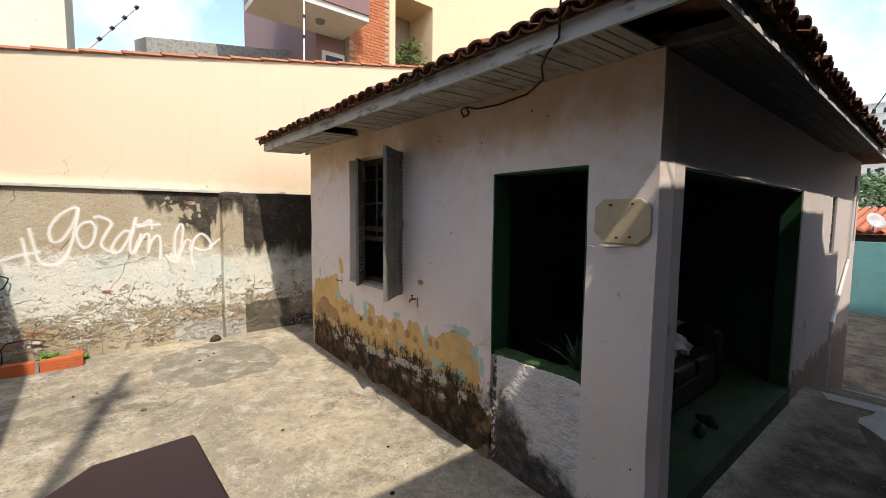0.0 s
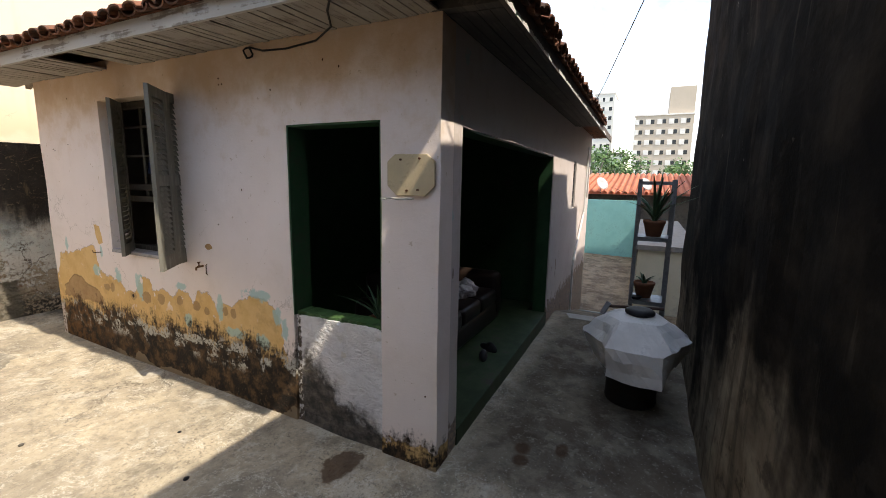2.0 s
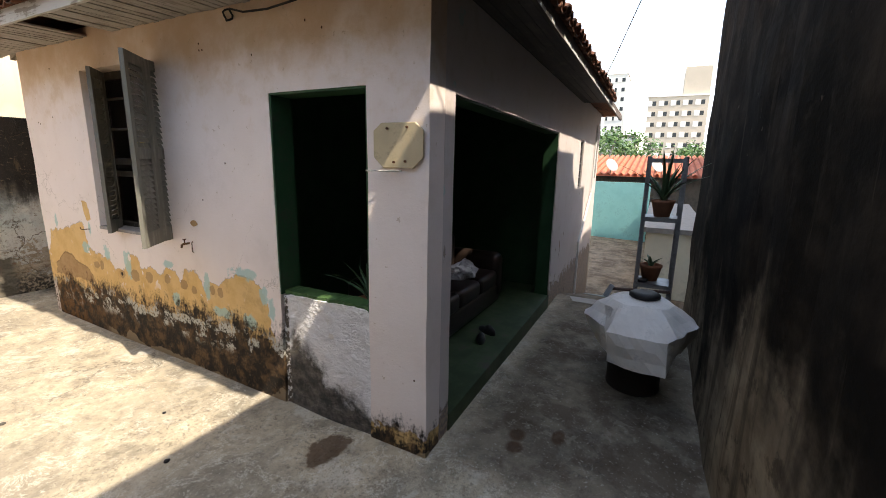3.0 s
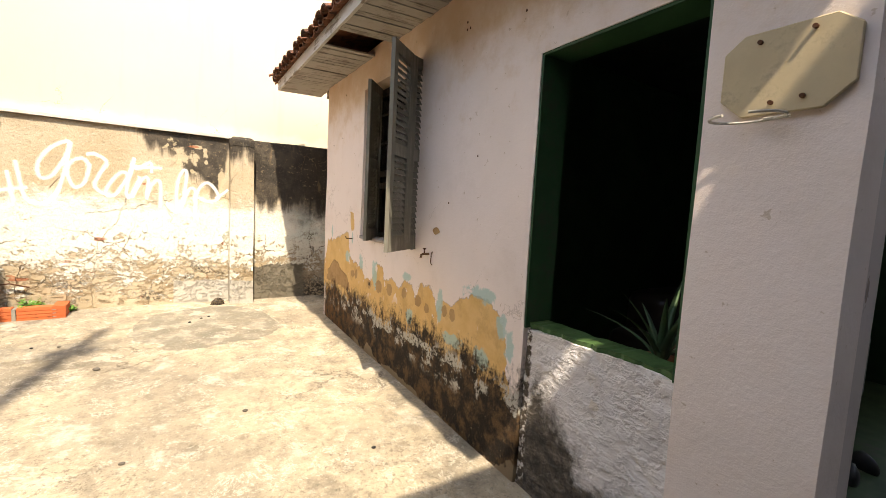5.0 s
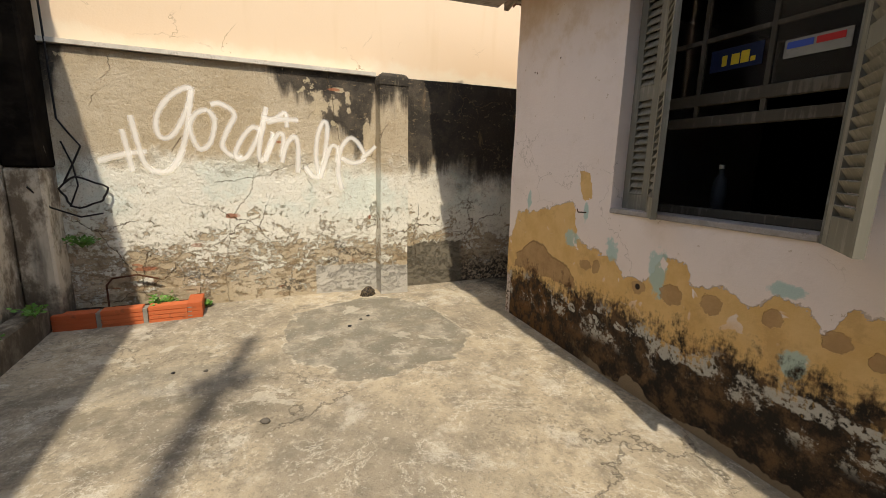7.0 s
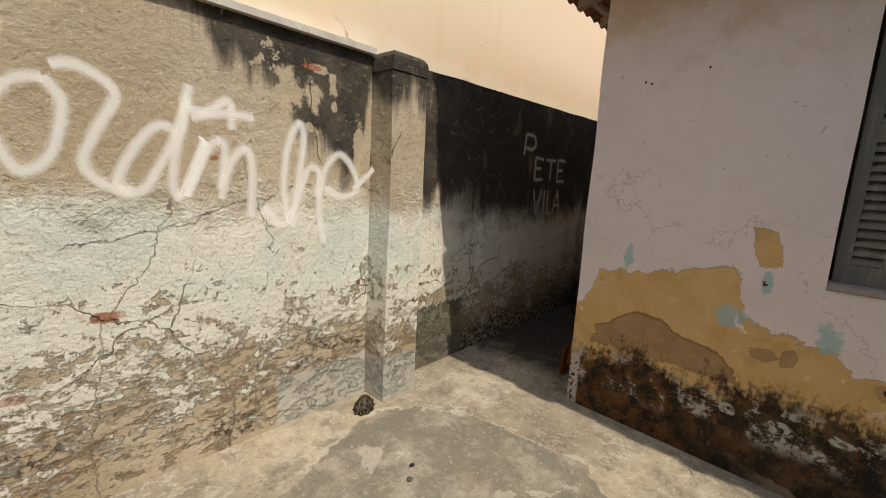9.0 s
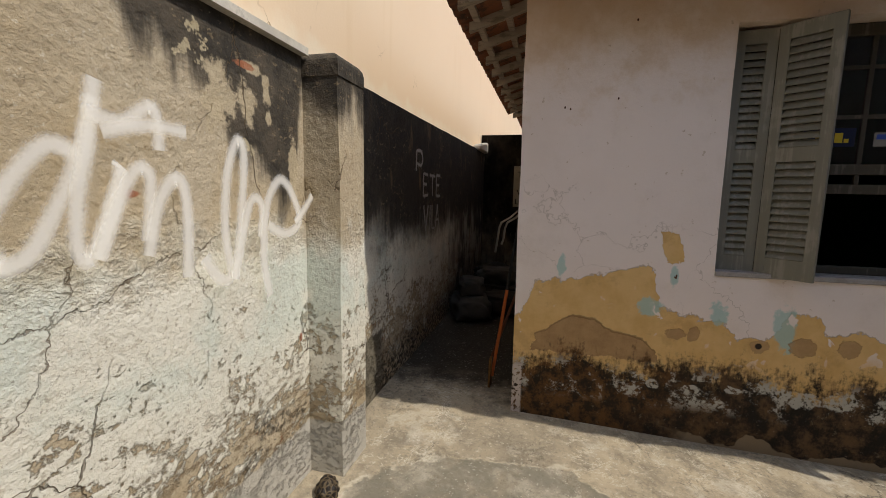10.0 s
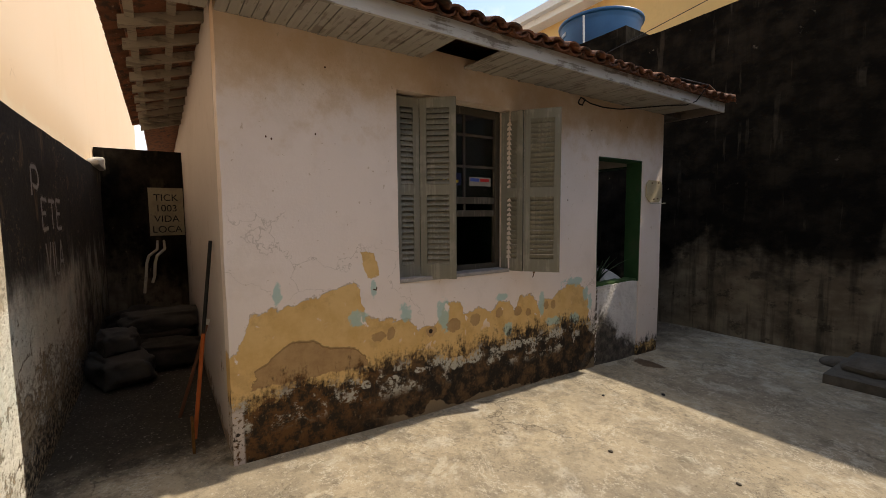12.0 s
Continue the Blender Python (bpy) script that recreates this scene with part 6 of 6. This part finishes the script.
bm = bmesh.new()
box(bm, 5.92, 6.13, 0.56, 1.31, -0.35, -0.185)
structure("doorstep", bm, plain("pale_worn_cement", (0.46, 0.43, 0.38), 0.9, vary=0.25), "pale worn cement step across the lane", "step")
for x, y, r in ((8.6, 0.85, 0.42),):
    c = thing("manhole_cover", (x, y, ground_z(x, y)), "round pale cover set in the lane", "cover")
    bm = bmesh.new()
    lathe(bm, [(r, 0), (r, 0.02), (r - 0.02, 0.028), (0.05, 0.028)], 32)
    sl = math.degrees(math.atan(0.27))
    for v in bm.verts:
        v.co = pose(x, y, ground_z(x, y) - 0.01, 0, sl, 0) @ v.co
    part("disc", bm, plain("grey_green_cover", (0.20, 0.23, 0.21), 0.8), c)
# drain pipes and a hose on the side wall
dp = thing("drain_pipe", (7.3, 1.3, 0.2), "thin white pipe on the side wall of the house", "pipe")
bm = bmesh.new()
tube(bm, [on_side(5.2, -0.03, -0.9), on_side(5.2, -0.03, 0.35), on_side(5.35, -0.03, 0.45), on_side(6.25, -0.03, 1.10), on_side(6.35, -0.03, 2.3)], 0.018, 8)
part("tube", bm, WHITEPL, dp)
# small louvred windows of the side wall
for i, (u0, u1, z0, z1) in enumerate(((4.82, 5.15, 1.24, 1.97), (6.5, 6.9, 1.35, 1.97))):
    w = tagged(thing("window_%d" % (i + 2), on_side((u0 + u1) / 2, 0.05, z0), "small grey metal louvred window in the side wall", "window"), kind="structure")
    for a, b, c, d in ((u0, u0 + 0.03, z0, z1), (u1 - 0.03, u1, z0, z1), (u0 + 0.03, u1 - 0.03, z1 - 0.03, z1), (u0 + 0.03, u1 - 0.03, z0, z0 + 0.03)):
        bm = bmesh.new()
        for v in box(bm, a, b, 0.02, 0.06, c, d):
            v.co = on_side(*v.co)
        part("window_frame", bm, STEEL, w)
    for k in range(6):
        bm = bmesh.new()
        z = z0 + 0.05 + k * (z1 - z0 - 0.08) / 6
        for v in box(bm, u0 + 0.03, u1 - 0.03, 0.02, 0.05, z, z + 0.012):
            v.co = on_side(*v.co)
        part("slat", bm, STEEL, w)

# ---- entrance landing ----
cap = thing("pier", (0.16, 1.27, -0.15), "low plastered pier with a smooth red-brown painted top", "pier")
outline = [(0.30, 1.52), (0.09, 1.505), (0.015, 1.42), (0.01, 1.0), (0.32, 1.0)]
for name, grow, z0, z1, mat, label in (("body", 0.94, -0.2, 1.055, LEFT, ""), ("top", 1.0, 1.057, 1.1, REDCAP, "smooth red-brown painted slab")):
    bm = bmesh.new()
    f = bm.faces.new([bm.verts.new((0.16 + (x - 0.16) * grow, 1.27 + (y - 1.27) * grow, z0)) for x, y in outline])
    ex = bmesh.ops.extrude_face_region(bm, geom=[f])
    for v in ex["geom"]:
        if isinstance(v, bmesh.types.BMVert):
            v.co.z = z1
    part(name, bm, mat, cap, label, bevel=0.006)
landing = thing("stone_step", (0.4, 0.4, -0.17), "low dark stone step beside the boundary wall", "step")
bm = wall([0.0, 1.0], [-0.22, -0.05], lambda u, z: True, lambda u, d, z: (-0.1 + 0.98 * u, 0.9 - d, z), 1.07, 0.015, 0.1)
part("slab", bm, STONE, landing)
for k, (x, y, r) in enumerate(((0.95, 0.12, 0.12), (0.62, 0.55, 0.16))):
    st = thing("stone", (x, y, -0.02), "rough dark stone lying by the boundary wall", "stone", "stones by the wall")
    bm = bmesh.new()
    bmesh.ops.create_icosphere(bm, subdivisions=3, radius=r)
    base = ground_z(x, y) if k == 0 else -0.06
    for v in bm.verts:
        v.co *= 1 + 0.3 * noise.noise(v.co * 7 + Vector((k * 5, 0, 0)))
        v.co = Vector((x + v.co.x * 1.2, y + v.co.y, base + max(0.0, v.co.z * 0.6 + r * 0.25)))
    part("rock", bm, STONE, st)

# ---- beyond the walls ----
pole = thing("utility_pole", (-1.35, -1.0, -0.2), "grey concrete utility pole with a crossarm behind the wall", "pole")
bm = bmesh.new()
tube(bm, [(-1.35, -1.0, -0.2), (-1.35, -1.0, 9.9)], 0.085, 10, 0.75)
part("shaft", bm, STONE, pole)
bm = bmesh.new()
box(bm, -1.51, -1.19, -1.05, -0.95, 8.95, 9.15)
part("crossarm", bm, STONE, pole)
line = thing("overhead_wire", (9.2, 1.1, 2.6), "black service wire running from the eave over the lane", "wire")
bm = bmesh.new()
P0, P1 = Vector((9.3, 1.45, 2.9)), Vector((5.0, 0.334, 3.56))
tube(bm, [P0, Vector((7.2, 0.93, 3.12)), P1, Vector((2.0, -0.5, 4.4)), Vector((-1.35, -1.0, 8.9))], 0.006, 5)
part("strand", bm, CABLE, line)

# electric-fence rods on the yellow wall
for pts in ([(0.06, 6.58, 3.42), (0.60, 6.58, 4.10)], [(2.58, 6.58, 3.88), (2.60, 6.58, 5.2)]):
    rod = thing("fence_rod", pts[0], "white electric fence rod with black insulators", "fence rod", "rods on the yellow wall")
    a, b = Vector(pts[0]), Vector(pts[1])
    bm = bmesh.new()
    tube(bm, [a, b], 0.014, 8)
    part("rod", bm, WHITEPL, rod)
    for k in range(4):
        p = a.lerp(b, 0.3 + 0.22 * k)
        bm = bmesh.new()
        tube(bm, [p - (b - a).normalized() * 0.02, p + (b - a).normalized() * 0.02], 0.022, 8)
        part("insulator", bm, BLACKP, rod)


def block(name, parts_, label, category):
    h = thing(name, parts_[0][1][:1] + parts_[0][1][2:3] + (0,), label, category)
    for nm, (x0, x1, y0, y1, z0, z1), mat in parts_:
        bm = bmesh.new()
        box(bm, x0, x1, y0, y1, z0, z1)
        part(nm, bm, mat, h)
    return h


MAUVE = plain("mauve_brown_paint", (0.26, 0.16, 0.15), 0.8, vary=0.1, scale=2, dirty=0.05)
WHITER = plain("white_render", (0.74, 0.70, 0.64), 0.85, vary=0.08, scale=2, dirty=0.08)
DARKGL = plain("dark_far_window", (0.03, 0.032, 0.035), 0.2, vary=0.2, dirty=0.0)
block("house", [("wall", (-8.0, -0.13, 9.0, 14.0, 0, 7.5), PALE), ("roof", (-8.1, -0.08, 8.95, 14.05, 7.5, 7.7), PALE)], "pale greenish-cream rendered building", "house")
grey = block("house", [("wall", (1.25, 4.55, 12.0, 16.0, 0, 5.4), CREAM)], "low house with a grey pebbled roof edge", "house")
bm = bmesh.new()
vs = [bm.verts.new(p) for p in ((1.1, 11.8, 5.5), (4.6, 11.8, 6.02), (4.6, 15, 6.9), (1.1, 15, 6.4))]
bm.faces.new(vs)
ex = bmesh.ops.extrude_face_region(bm, geom=bm.faces[:])
for v in ex["geom"]:
    if isinstance(v, bmesh.types.BMVert):
        v.co.z -= 0.4
part("roof", bm, plain("pebbled_grey_render", (0.42, 0.41, 0.38), 0.95, vary=0.5, scale=14, bump=0.5), grey)

villa = thing("house", (9, 10, 0), "cream two-storey house with a brick pier and a balcony", "house")


def vbox(name, a, mat, label="", bevel=0.0, parent=None):
    bm = bmesh.new()
    box(bm, *a)
    return part(name, bm, mat, parent or villa, label, bevel=bevel)


vbox("wall", (4.3, 5.03, 10.0, 16, 0, 10.5), MAUVE, "mauve-brown wall")
vbox("wall", (6.15, 6.40, 9.9, 16, 0, 10.5), CREAM)
vbox("wall", (7.62, 18.0, 9.9, 16, 0, 12.5), CREAM)
vbox("wall", (6.40, 7.62, 9.9, 16, 0, 5.2), CREAM)
vbox("wall", (6.40, 7.62, 9.9, 16, 7.05, 10.5), CREAM)
# darker copy of the cream: the recess's shade is in its colour
vbox("wall", (6.40, 7.62, 11.0, 16, 5.2, 7.05), plain("shaded_recess_paint", (0.36, 0.27, 0.20), 0.9, vary=0.1), "recess wall")


def brick_pier():
    n = Nodes("orange_red_facing_brick", 0.85)
    r = n.t.nodes.new("ShaderNodeObjectInfo").outputs["Random"]
    c = n.mix(n.add(n.mul(r, 0.7), n.mul(n.noise(20, 3), 0.3)), (0.42, 0.13, 0.055), (0.56, 0.21, 0.09))
    mat = n.done(c, n.noise(50, 2), 0.2, 0.003)
    col = vbox("pier", (5.03, 6.15, 9.78, 16, 0, 10.5), plain("pale_mortar", (0.50, 0.40, 0.30), 0.95), "brick-faced pier")
    bm = bmesh.new()
    box(bm, 0, 0.205, 0, 0.03, 0, 0.06)
    me = mesh_of("brick", bm, mat)
    z, row = 4.6, 0
    while z < 8.2:
        x = 5.035 - (0.11 if row % 2 else 0)
        while x < 6.14:
            if x > 5.02 and x + 0.205 < 6.16:
                b = new("brick", me)
                b.parent = col
                b.matrix_basis = pose(x, 9.765, z)
            x += 0.22
        z += 0.074
        row += 1


brick_pier()
balcony = vbox("balcony", (2.75, 4.95, 8.7, 9.98, 5.5, 5.62), WHITER, "cream balcony slab")
vbox("parapet", (3.35, 4.95, 8.66, 8.78, 5.62, 6.7), MAUVE, "mauve balcony parapet", parent=balcony)
vbox("parapet", (2.75, 3.34, 8.66, 8.74, 5.62, 5.75), CREAM, "", parent=balcony)
vbox("rail", (2.72, 3.34, 8.64, 8.80, 6.4, 6.52), WHITER, "", parent=balcony)
for k in range(6):
    bm = bmesh.new()
    lathe(bm, [(0.03, 0), (0.05, 0.1), (0.055, 0.2), (0.025, 0.38), (0.045, 0.55), (0.03, 0.65)], 10, (2.82 + k * 0.095, 8.7, 5.75))
    part("baluster", bm, WHITER, balcony, smooth=True)
    if k < 8:
        bm = bmesh.new()
        lathe(bm, [(0.03, 0), (0.05, 0.1), (0.055, 0.2), (0.025, 0.38), (0.045, 0.55), (0.03, 0.65)], 10, (2.78, 8.9 + k * 0.17, 5.75))
        part("baluster", bm, WHITER, balcony, smooth=True)
bm = bmesh.new()
lathe(bm, [(0.05, 0), (0.09, 0.02), (0.10, 0.06), (0.10, 0.08)], 14, (4.1, 9.3, 5.42))
part("ceiling_lamp", bm, STEEL, balcony, "round dark lamp")
vbox("door_frame", (4.42, 4.98, 9.94, 9.99, 3.0, 5.15), WHITER, "white door frame")
vbox("door", (4.5, 4.92, 9.92, 9.939, 3.0, 5.05), DARKGL)
vbox("roof", (2.2, 5.0, 8.2, 12.0, 7.55, 7.7), RAFTER, "dark wooden eave")


def foliage(lv, at, r, count, size):
    at = Vector(at)
    for _ in range(count):
        d = Vector((random.gauss(0, 1), random.gauss(0, 1), random.gauss(0, 0.8)))
        d = d.normalized() * r * random.uniform(0.3, 1.0)
        p = at + d
        u = Vector((random.uniform(-1, 1), random.uniform(-1, 1), random.uniform(-0.5, 0.5))).normalized()
        s = u.orthogonal().normalized()
        L = size * random.uniform(0.6, 1.4)
        lv.faces.new([lv.verts.new(q) for q in (p, p + u * L * 0.5 + s * L * 0.32, p + u * L, p + u * L * 0.5 - s * L * 0.32)])


shrub = thing("shrub", (6.9, 10.1, 5.2), "leafy green shrub on the recessed balcony", "plant")
lv, stm = bmesh.new(), bmesh.new()
for p in ((6.85, 10.15, 5.75), (7.15, 10.2, 5.6), (7.2, 10.3, 6.0), (6.65, 10.2, 5.5)):
    foliage(lv, p, 0.30, 90, 0.13)
    tube(stm, [(7.0, 10.25, 5.2), p], 0.015, 5)
part("leaves", lv, FOLIAGE, shrub)
part("stem", stm, RAFTER, shrub)


def tree(at, height, spread, label):
    t = thing("tree", at, label, "tree", "trees beyond the roofs")
    x, y, z = at
    tr, lv = bmesh.new(), bmesh.new()
    tube(tr, [(x, y, z), (x + 0.2, y, z + height * 0.45), (x, y + 0.2, z + height * 0.75)], height * 0.035, 7, 0.5)
    for k in range(9):
        a = k * 2.4
        c = Vector((x + math.cos(a) * spread * random.uniform(0.2, 0.8), y + math.sin(a) * spread * random.uniform(0.3, 0.9), z + height * random.uniform(0.55, 0.95)))
        tube(tr, [(x + 0.2, y, z + height * 0.45), c], height * 0.015, 5, 0.4)
        foliage(lv, c, spread * 0.42, 150, spread * 0.13)
    part("trunk", tr, RAFTER, t)
    part("crown", lv, FOLIAGE, t)


for at, h, s in (((62, 7.5, -6), 11, 3.6), ((66, 3.4, -6), 10.2, 3.2), ((70, 11, -7), 13, 4.0), ((60, -1.5, -6), 8.9, 3.0), ((64, -6, -6), 9.0, 3.2), ((85, 6, -8), 14, 4.5), ((58, -10.5, -6), 9.0, 3.4)):
    tree(at, h + 1.7, s, "dark green leafy tree beyond the tiled roofs")

# turquoise wall and low cream wall at the lane's end
TQ = plain("faded_turquoise_paint", (0.19, 0.44, 0.44), 0.75, vary=0.15, scale=2.5, dirty=0.15)
bm = bmesh.new()
box(bm, 16.9, 17.1, 0.42, 3.4, -1.5, 1.05)
structure("wall_turquoise", bm, TQ, "faded turquoise wall at the end of the lane", "wall")
bm = bmesh.new()
box(bm, 9.8, 16.8, -0.7, 0.30, -1.5, 0.30)
low = structure("wall_low", bm, PALE, "low cream wall beside the lane", "wall")
bm = bmesh.new()
box(bm, 9.7, 16.85, -0.8, 0.38, 0.30, 0.40)
part("coping", bm, plain("grey_fibre_cement", (0.28, 0.27, 0.25), 0.9), low, "grey fibre-cement coping")
bm = bmesh.new()
box(bm, 15.8, 16.2, 1.85, 2.1, -1.13, -1.03)
t = thing("wood_block", (16, 1.95, -1.1), "small grey block lying before the turquoise wall", "block")
part("block", bm, STONE, t)

tiled = thing("house", (20, 0, -1.5), "low house with an orange-red tiled roof beyond the lane", "house")
bm = bmesh.new()
box(bm, 18.2, 25, -9, 7.5, -1.5, 1.22)
part("wall", bm, STONE, tiled)
n = Nodes("orange_red_roof_tile", 0.85)
a = n.noise(5, 5)
RT = n.done(n.mix(n.add(n.mul(a, 0.6), n.mul(n.island, 0.4)), (0.36, 0.10, 0.05), (0.52, 0.19, 0.10)), a, 0.3, 0.01)
bm = bmesh.new()
x0, x1, zz0, zz1 = 17.7, 24.0, 1.25, 2.08
bm.faces.new([bm.verts.new(p) for p in ((x0, -9.3, zz0), (x1, -9.3, zz1), (x1, 7.8, zz1), (x0, 7.8, zz0))])
for r in range(11):
    f0 = r / 11
    xa, za = x0 + (x1 - x0) * f0, zz0 + (zz1 - zz0) * f0
    for k in range(70):
        y = -9.2 + k * 0.243
        if abs(y - 0.9) > 4.5 and r % 2:
            continue
        vs = []
        for dx, dz in ((0, 0.06), (0.68, 0.05)):
            for c, hh in ((-0.1, 0.0), (0.0, 0.075), (0.1, 0.0)):
                vs.append(bm.verts.new((xa + dx, y + c, za + dz + hh + dx * (zz1 - zz0) / (x1 - x0))))
        bm.faces.new((vs[0], vs[1], vs[4], vs[3]))
        bm.faces.new((vs[1], vs[2], vs[5], vs[4]))
part("roof", bm, RT, tiled, "orange-red tiled roof")
for x, y in ((17.9, 1.9), (18.4, 0.35)):
    d = thing("satellite_dish", (x, y, 1.3), "small grey satellite dish on the tiled roof", "satellite dish")
    bm = bmesh.new()
    lathe(bm, [(0.02, 0.0), (0.15, 0.02), (0.26, 0.07), (0.26, 0.08), (0.15, 0.035), (0.02, 0.012)], 18)
    for v in bm.verts:
        v.co = pose(x, y, 1.62, 40, -50, 0) @ v.co
    part("dish", bm, plain("grey_dish", (0.50, 0.50, 0.50), 0.5), d, smooth=True)
    bm = bmesh.new()
    tube(bm, [(x, y, 1.25), (x, y, 1.62)], 0.02, 6)
    part("mast", bm, STEEL, d)


def tower(x, y0, y1, zb, zt, floors, cols, mat, label, step=None):
    t = thing("apartment_building", (x, (y0 + y1) / 2, zb), label, "apartment building")
    bm = bmesh.new()
    box(bm, x, x + 14, y0, y1, zb, zt)
    part("wall", bm, mat, t)
    if step:
        bm = bmesh.new()
        box(bm, x + 1, x + 14, y0, step[0], zt, step[1])
        part("upper_block", bm, mat, t)
    bm = bmesh.new()
    box(bm, x - 0.2, x + 14.2, y0 - 0.2, y1 + 0.2, zt, zt + 0.35)
    part("roof", bm, WHITER, t)
    wbm = bmesh.new()
    box(wbm, -0.06, 0.05, 0, 0.95, 0, 1.15)
    wm = mesh_of("window", wbm, DARKGL)
    pbm = bmesh.new()
    box(pbm, -0.12, 0.05, 0, 1.3, -0.15, 1.3)
    pm = mesh_of("panel", pbm, WHITER)
    for f in range(floors):
        for c in range(cols):
            y = y0 + (c + 0.3) * (y1 - y0) / cols
            z = zt - 2.3 - f * 2.9
            for nm, me, dy in (("window", wm, 0.0), ("panel", pm, 1.0)):
                o = new(nm, me)
                o.parent = t
                o.matrix_parent_inverse = t.matrix_basis.inverted()
                o.matrix_basis = pose(x, y + dy, z)
    return t


tower(140, -9.5, 5.5, -12, 21.4, 9, 5, plain("beige_tower_render", (0.50, 0.42, 0.33), 0.9, vary=0.06, scale=0.3, dirty=0.05), "beige apartment tower with rows of small windows", (-3.1, 29.2))
tower(150, 12.4, 18.4, -12, 30.2, 11, 3, plain("white_tower_render", (0.66, 0.63, 0.57), 0.9, vary=0.06, scale=0.3, dirty=0.05), "white apartment tower with rows of small windows")
hill = thing("house", (120, 9.5, -8), "small distant houses below the towers", "house")
bm = bmesh.new()
box(bm, 110, 118, 6.0, 11.5, -8, 8.6)
part("wall", bm, WHITER, hill)
bm = bmesh.new()
box(bm, 109.6, 118.5, 5.7, 11.9, 8.6, 9.0)
part("roof", bm, STONE, hill)

villa.matrix_basis = pose(8.91, 10, 0.34)
shrub.matrix_basis = pose(6.88, 10.1, 5.56)

# ---- behind the dark wall: tank and house ----
nb = thing("house", (10, -8, 0), "yellow neighbour's house with a white moulded eave", "house")
bm = bmesh.new()
box(bm, 3.0, 22.0, -14.0, -6.0, -1, 8.3)
part("wall", bm, plain("warm_yellow_house_paint", (0.66, 0.42, 0.17), 0.85, vary=0.08, scale=1, dirty=0.05), nb)
# unseen block, added so that its shadow falls across the lane
bm = bmesh.new()
box(bm, 7.3, 16.0, -5.9, -1.6, -1.5, 4.7)
part("shade_block", bm, WHITER, nb, "plain unseen block added to shade the lane")
bm = bmesh.new()
box(bm, 2.6, 22.4, -14.4, -5.3, 8.3, 8.55)
box(bm, 2.7, 22.3, -14.3, -5.5, 8.08, 8.3)
part("roof", bm, WHITER, nb, "white moulded eave")
base = thing("tank_stand", (5.6, -2.2, 0), "rendered block carrying the water tank", "stand")
bm = bmesh.new()
box(bm, 4.2, 7.2, -3.4, -1.0, -0.5, 4.66)
part("block", bm, DARK, base)
tank = thing("water_tank", (5.6, -2.2, 4.66), "blue plastic water tank with a black-rimmed lid", "water tank")
BLUE = plain("blue_tank_plastic", (0.02, 0.10, 0.24), 0.4, vary=0.15, scale=3, dirty=0.1)
bm = bmesh.new()
lathe(bm, [(0.66, 0), (0.70, 0.05), (0.80, 0.62), (0.80, 0.66), (0.83, 0.70), (0.83, 0.74)], 40, (5.6, -2.2, 4.66))
part("body", bm, BLUE, tank, smooth=True)
bm = bmesh.new()
lathe(bm, [(0.86, 0), (0.87, 0.03), (0.86, 0.06), (0.80, 0.075), (0.05, 0.09)], 40, (5.6, -2.2, 5.39))
part("lid", bm, BLUE, tank, smooth=True)
bm = bmesh.new()
tube(bm, [(5.35, -1.36, 4.66), (5.35, -1.33, 5.34)], 0.02, 8)
part("pipe", bm, WHITEPL, tank, "white pipe")
bm = bmesh.new()
for k in range(7):
    a = 1.15 - k * 0.06
    p = Vector((5.6 + 0.80 * math.cos(a), -2.2 + 0.80 * math.sin(a), 5.22))
    for v in box(bm, -0.015, 0.015, -0.004, 0.004, -0.035, 0.035):
        v.co = Matrix.Translation(p) @ pose(0, 0, 0, 0, 0, math.degrees(a) - 90) @ v.co
part("lettering", bm, WHITEPL, tank, "white bars of lettering")
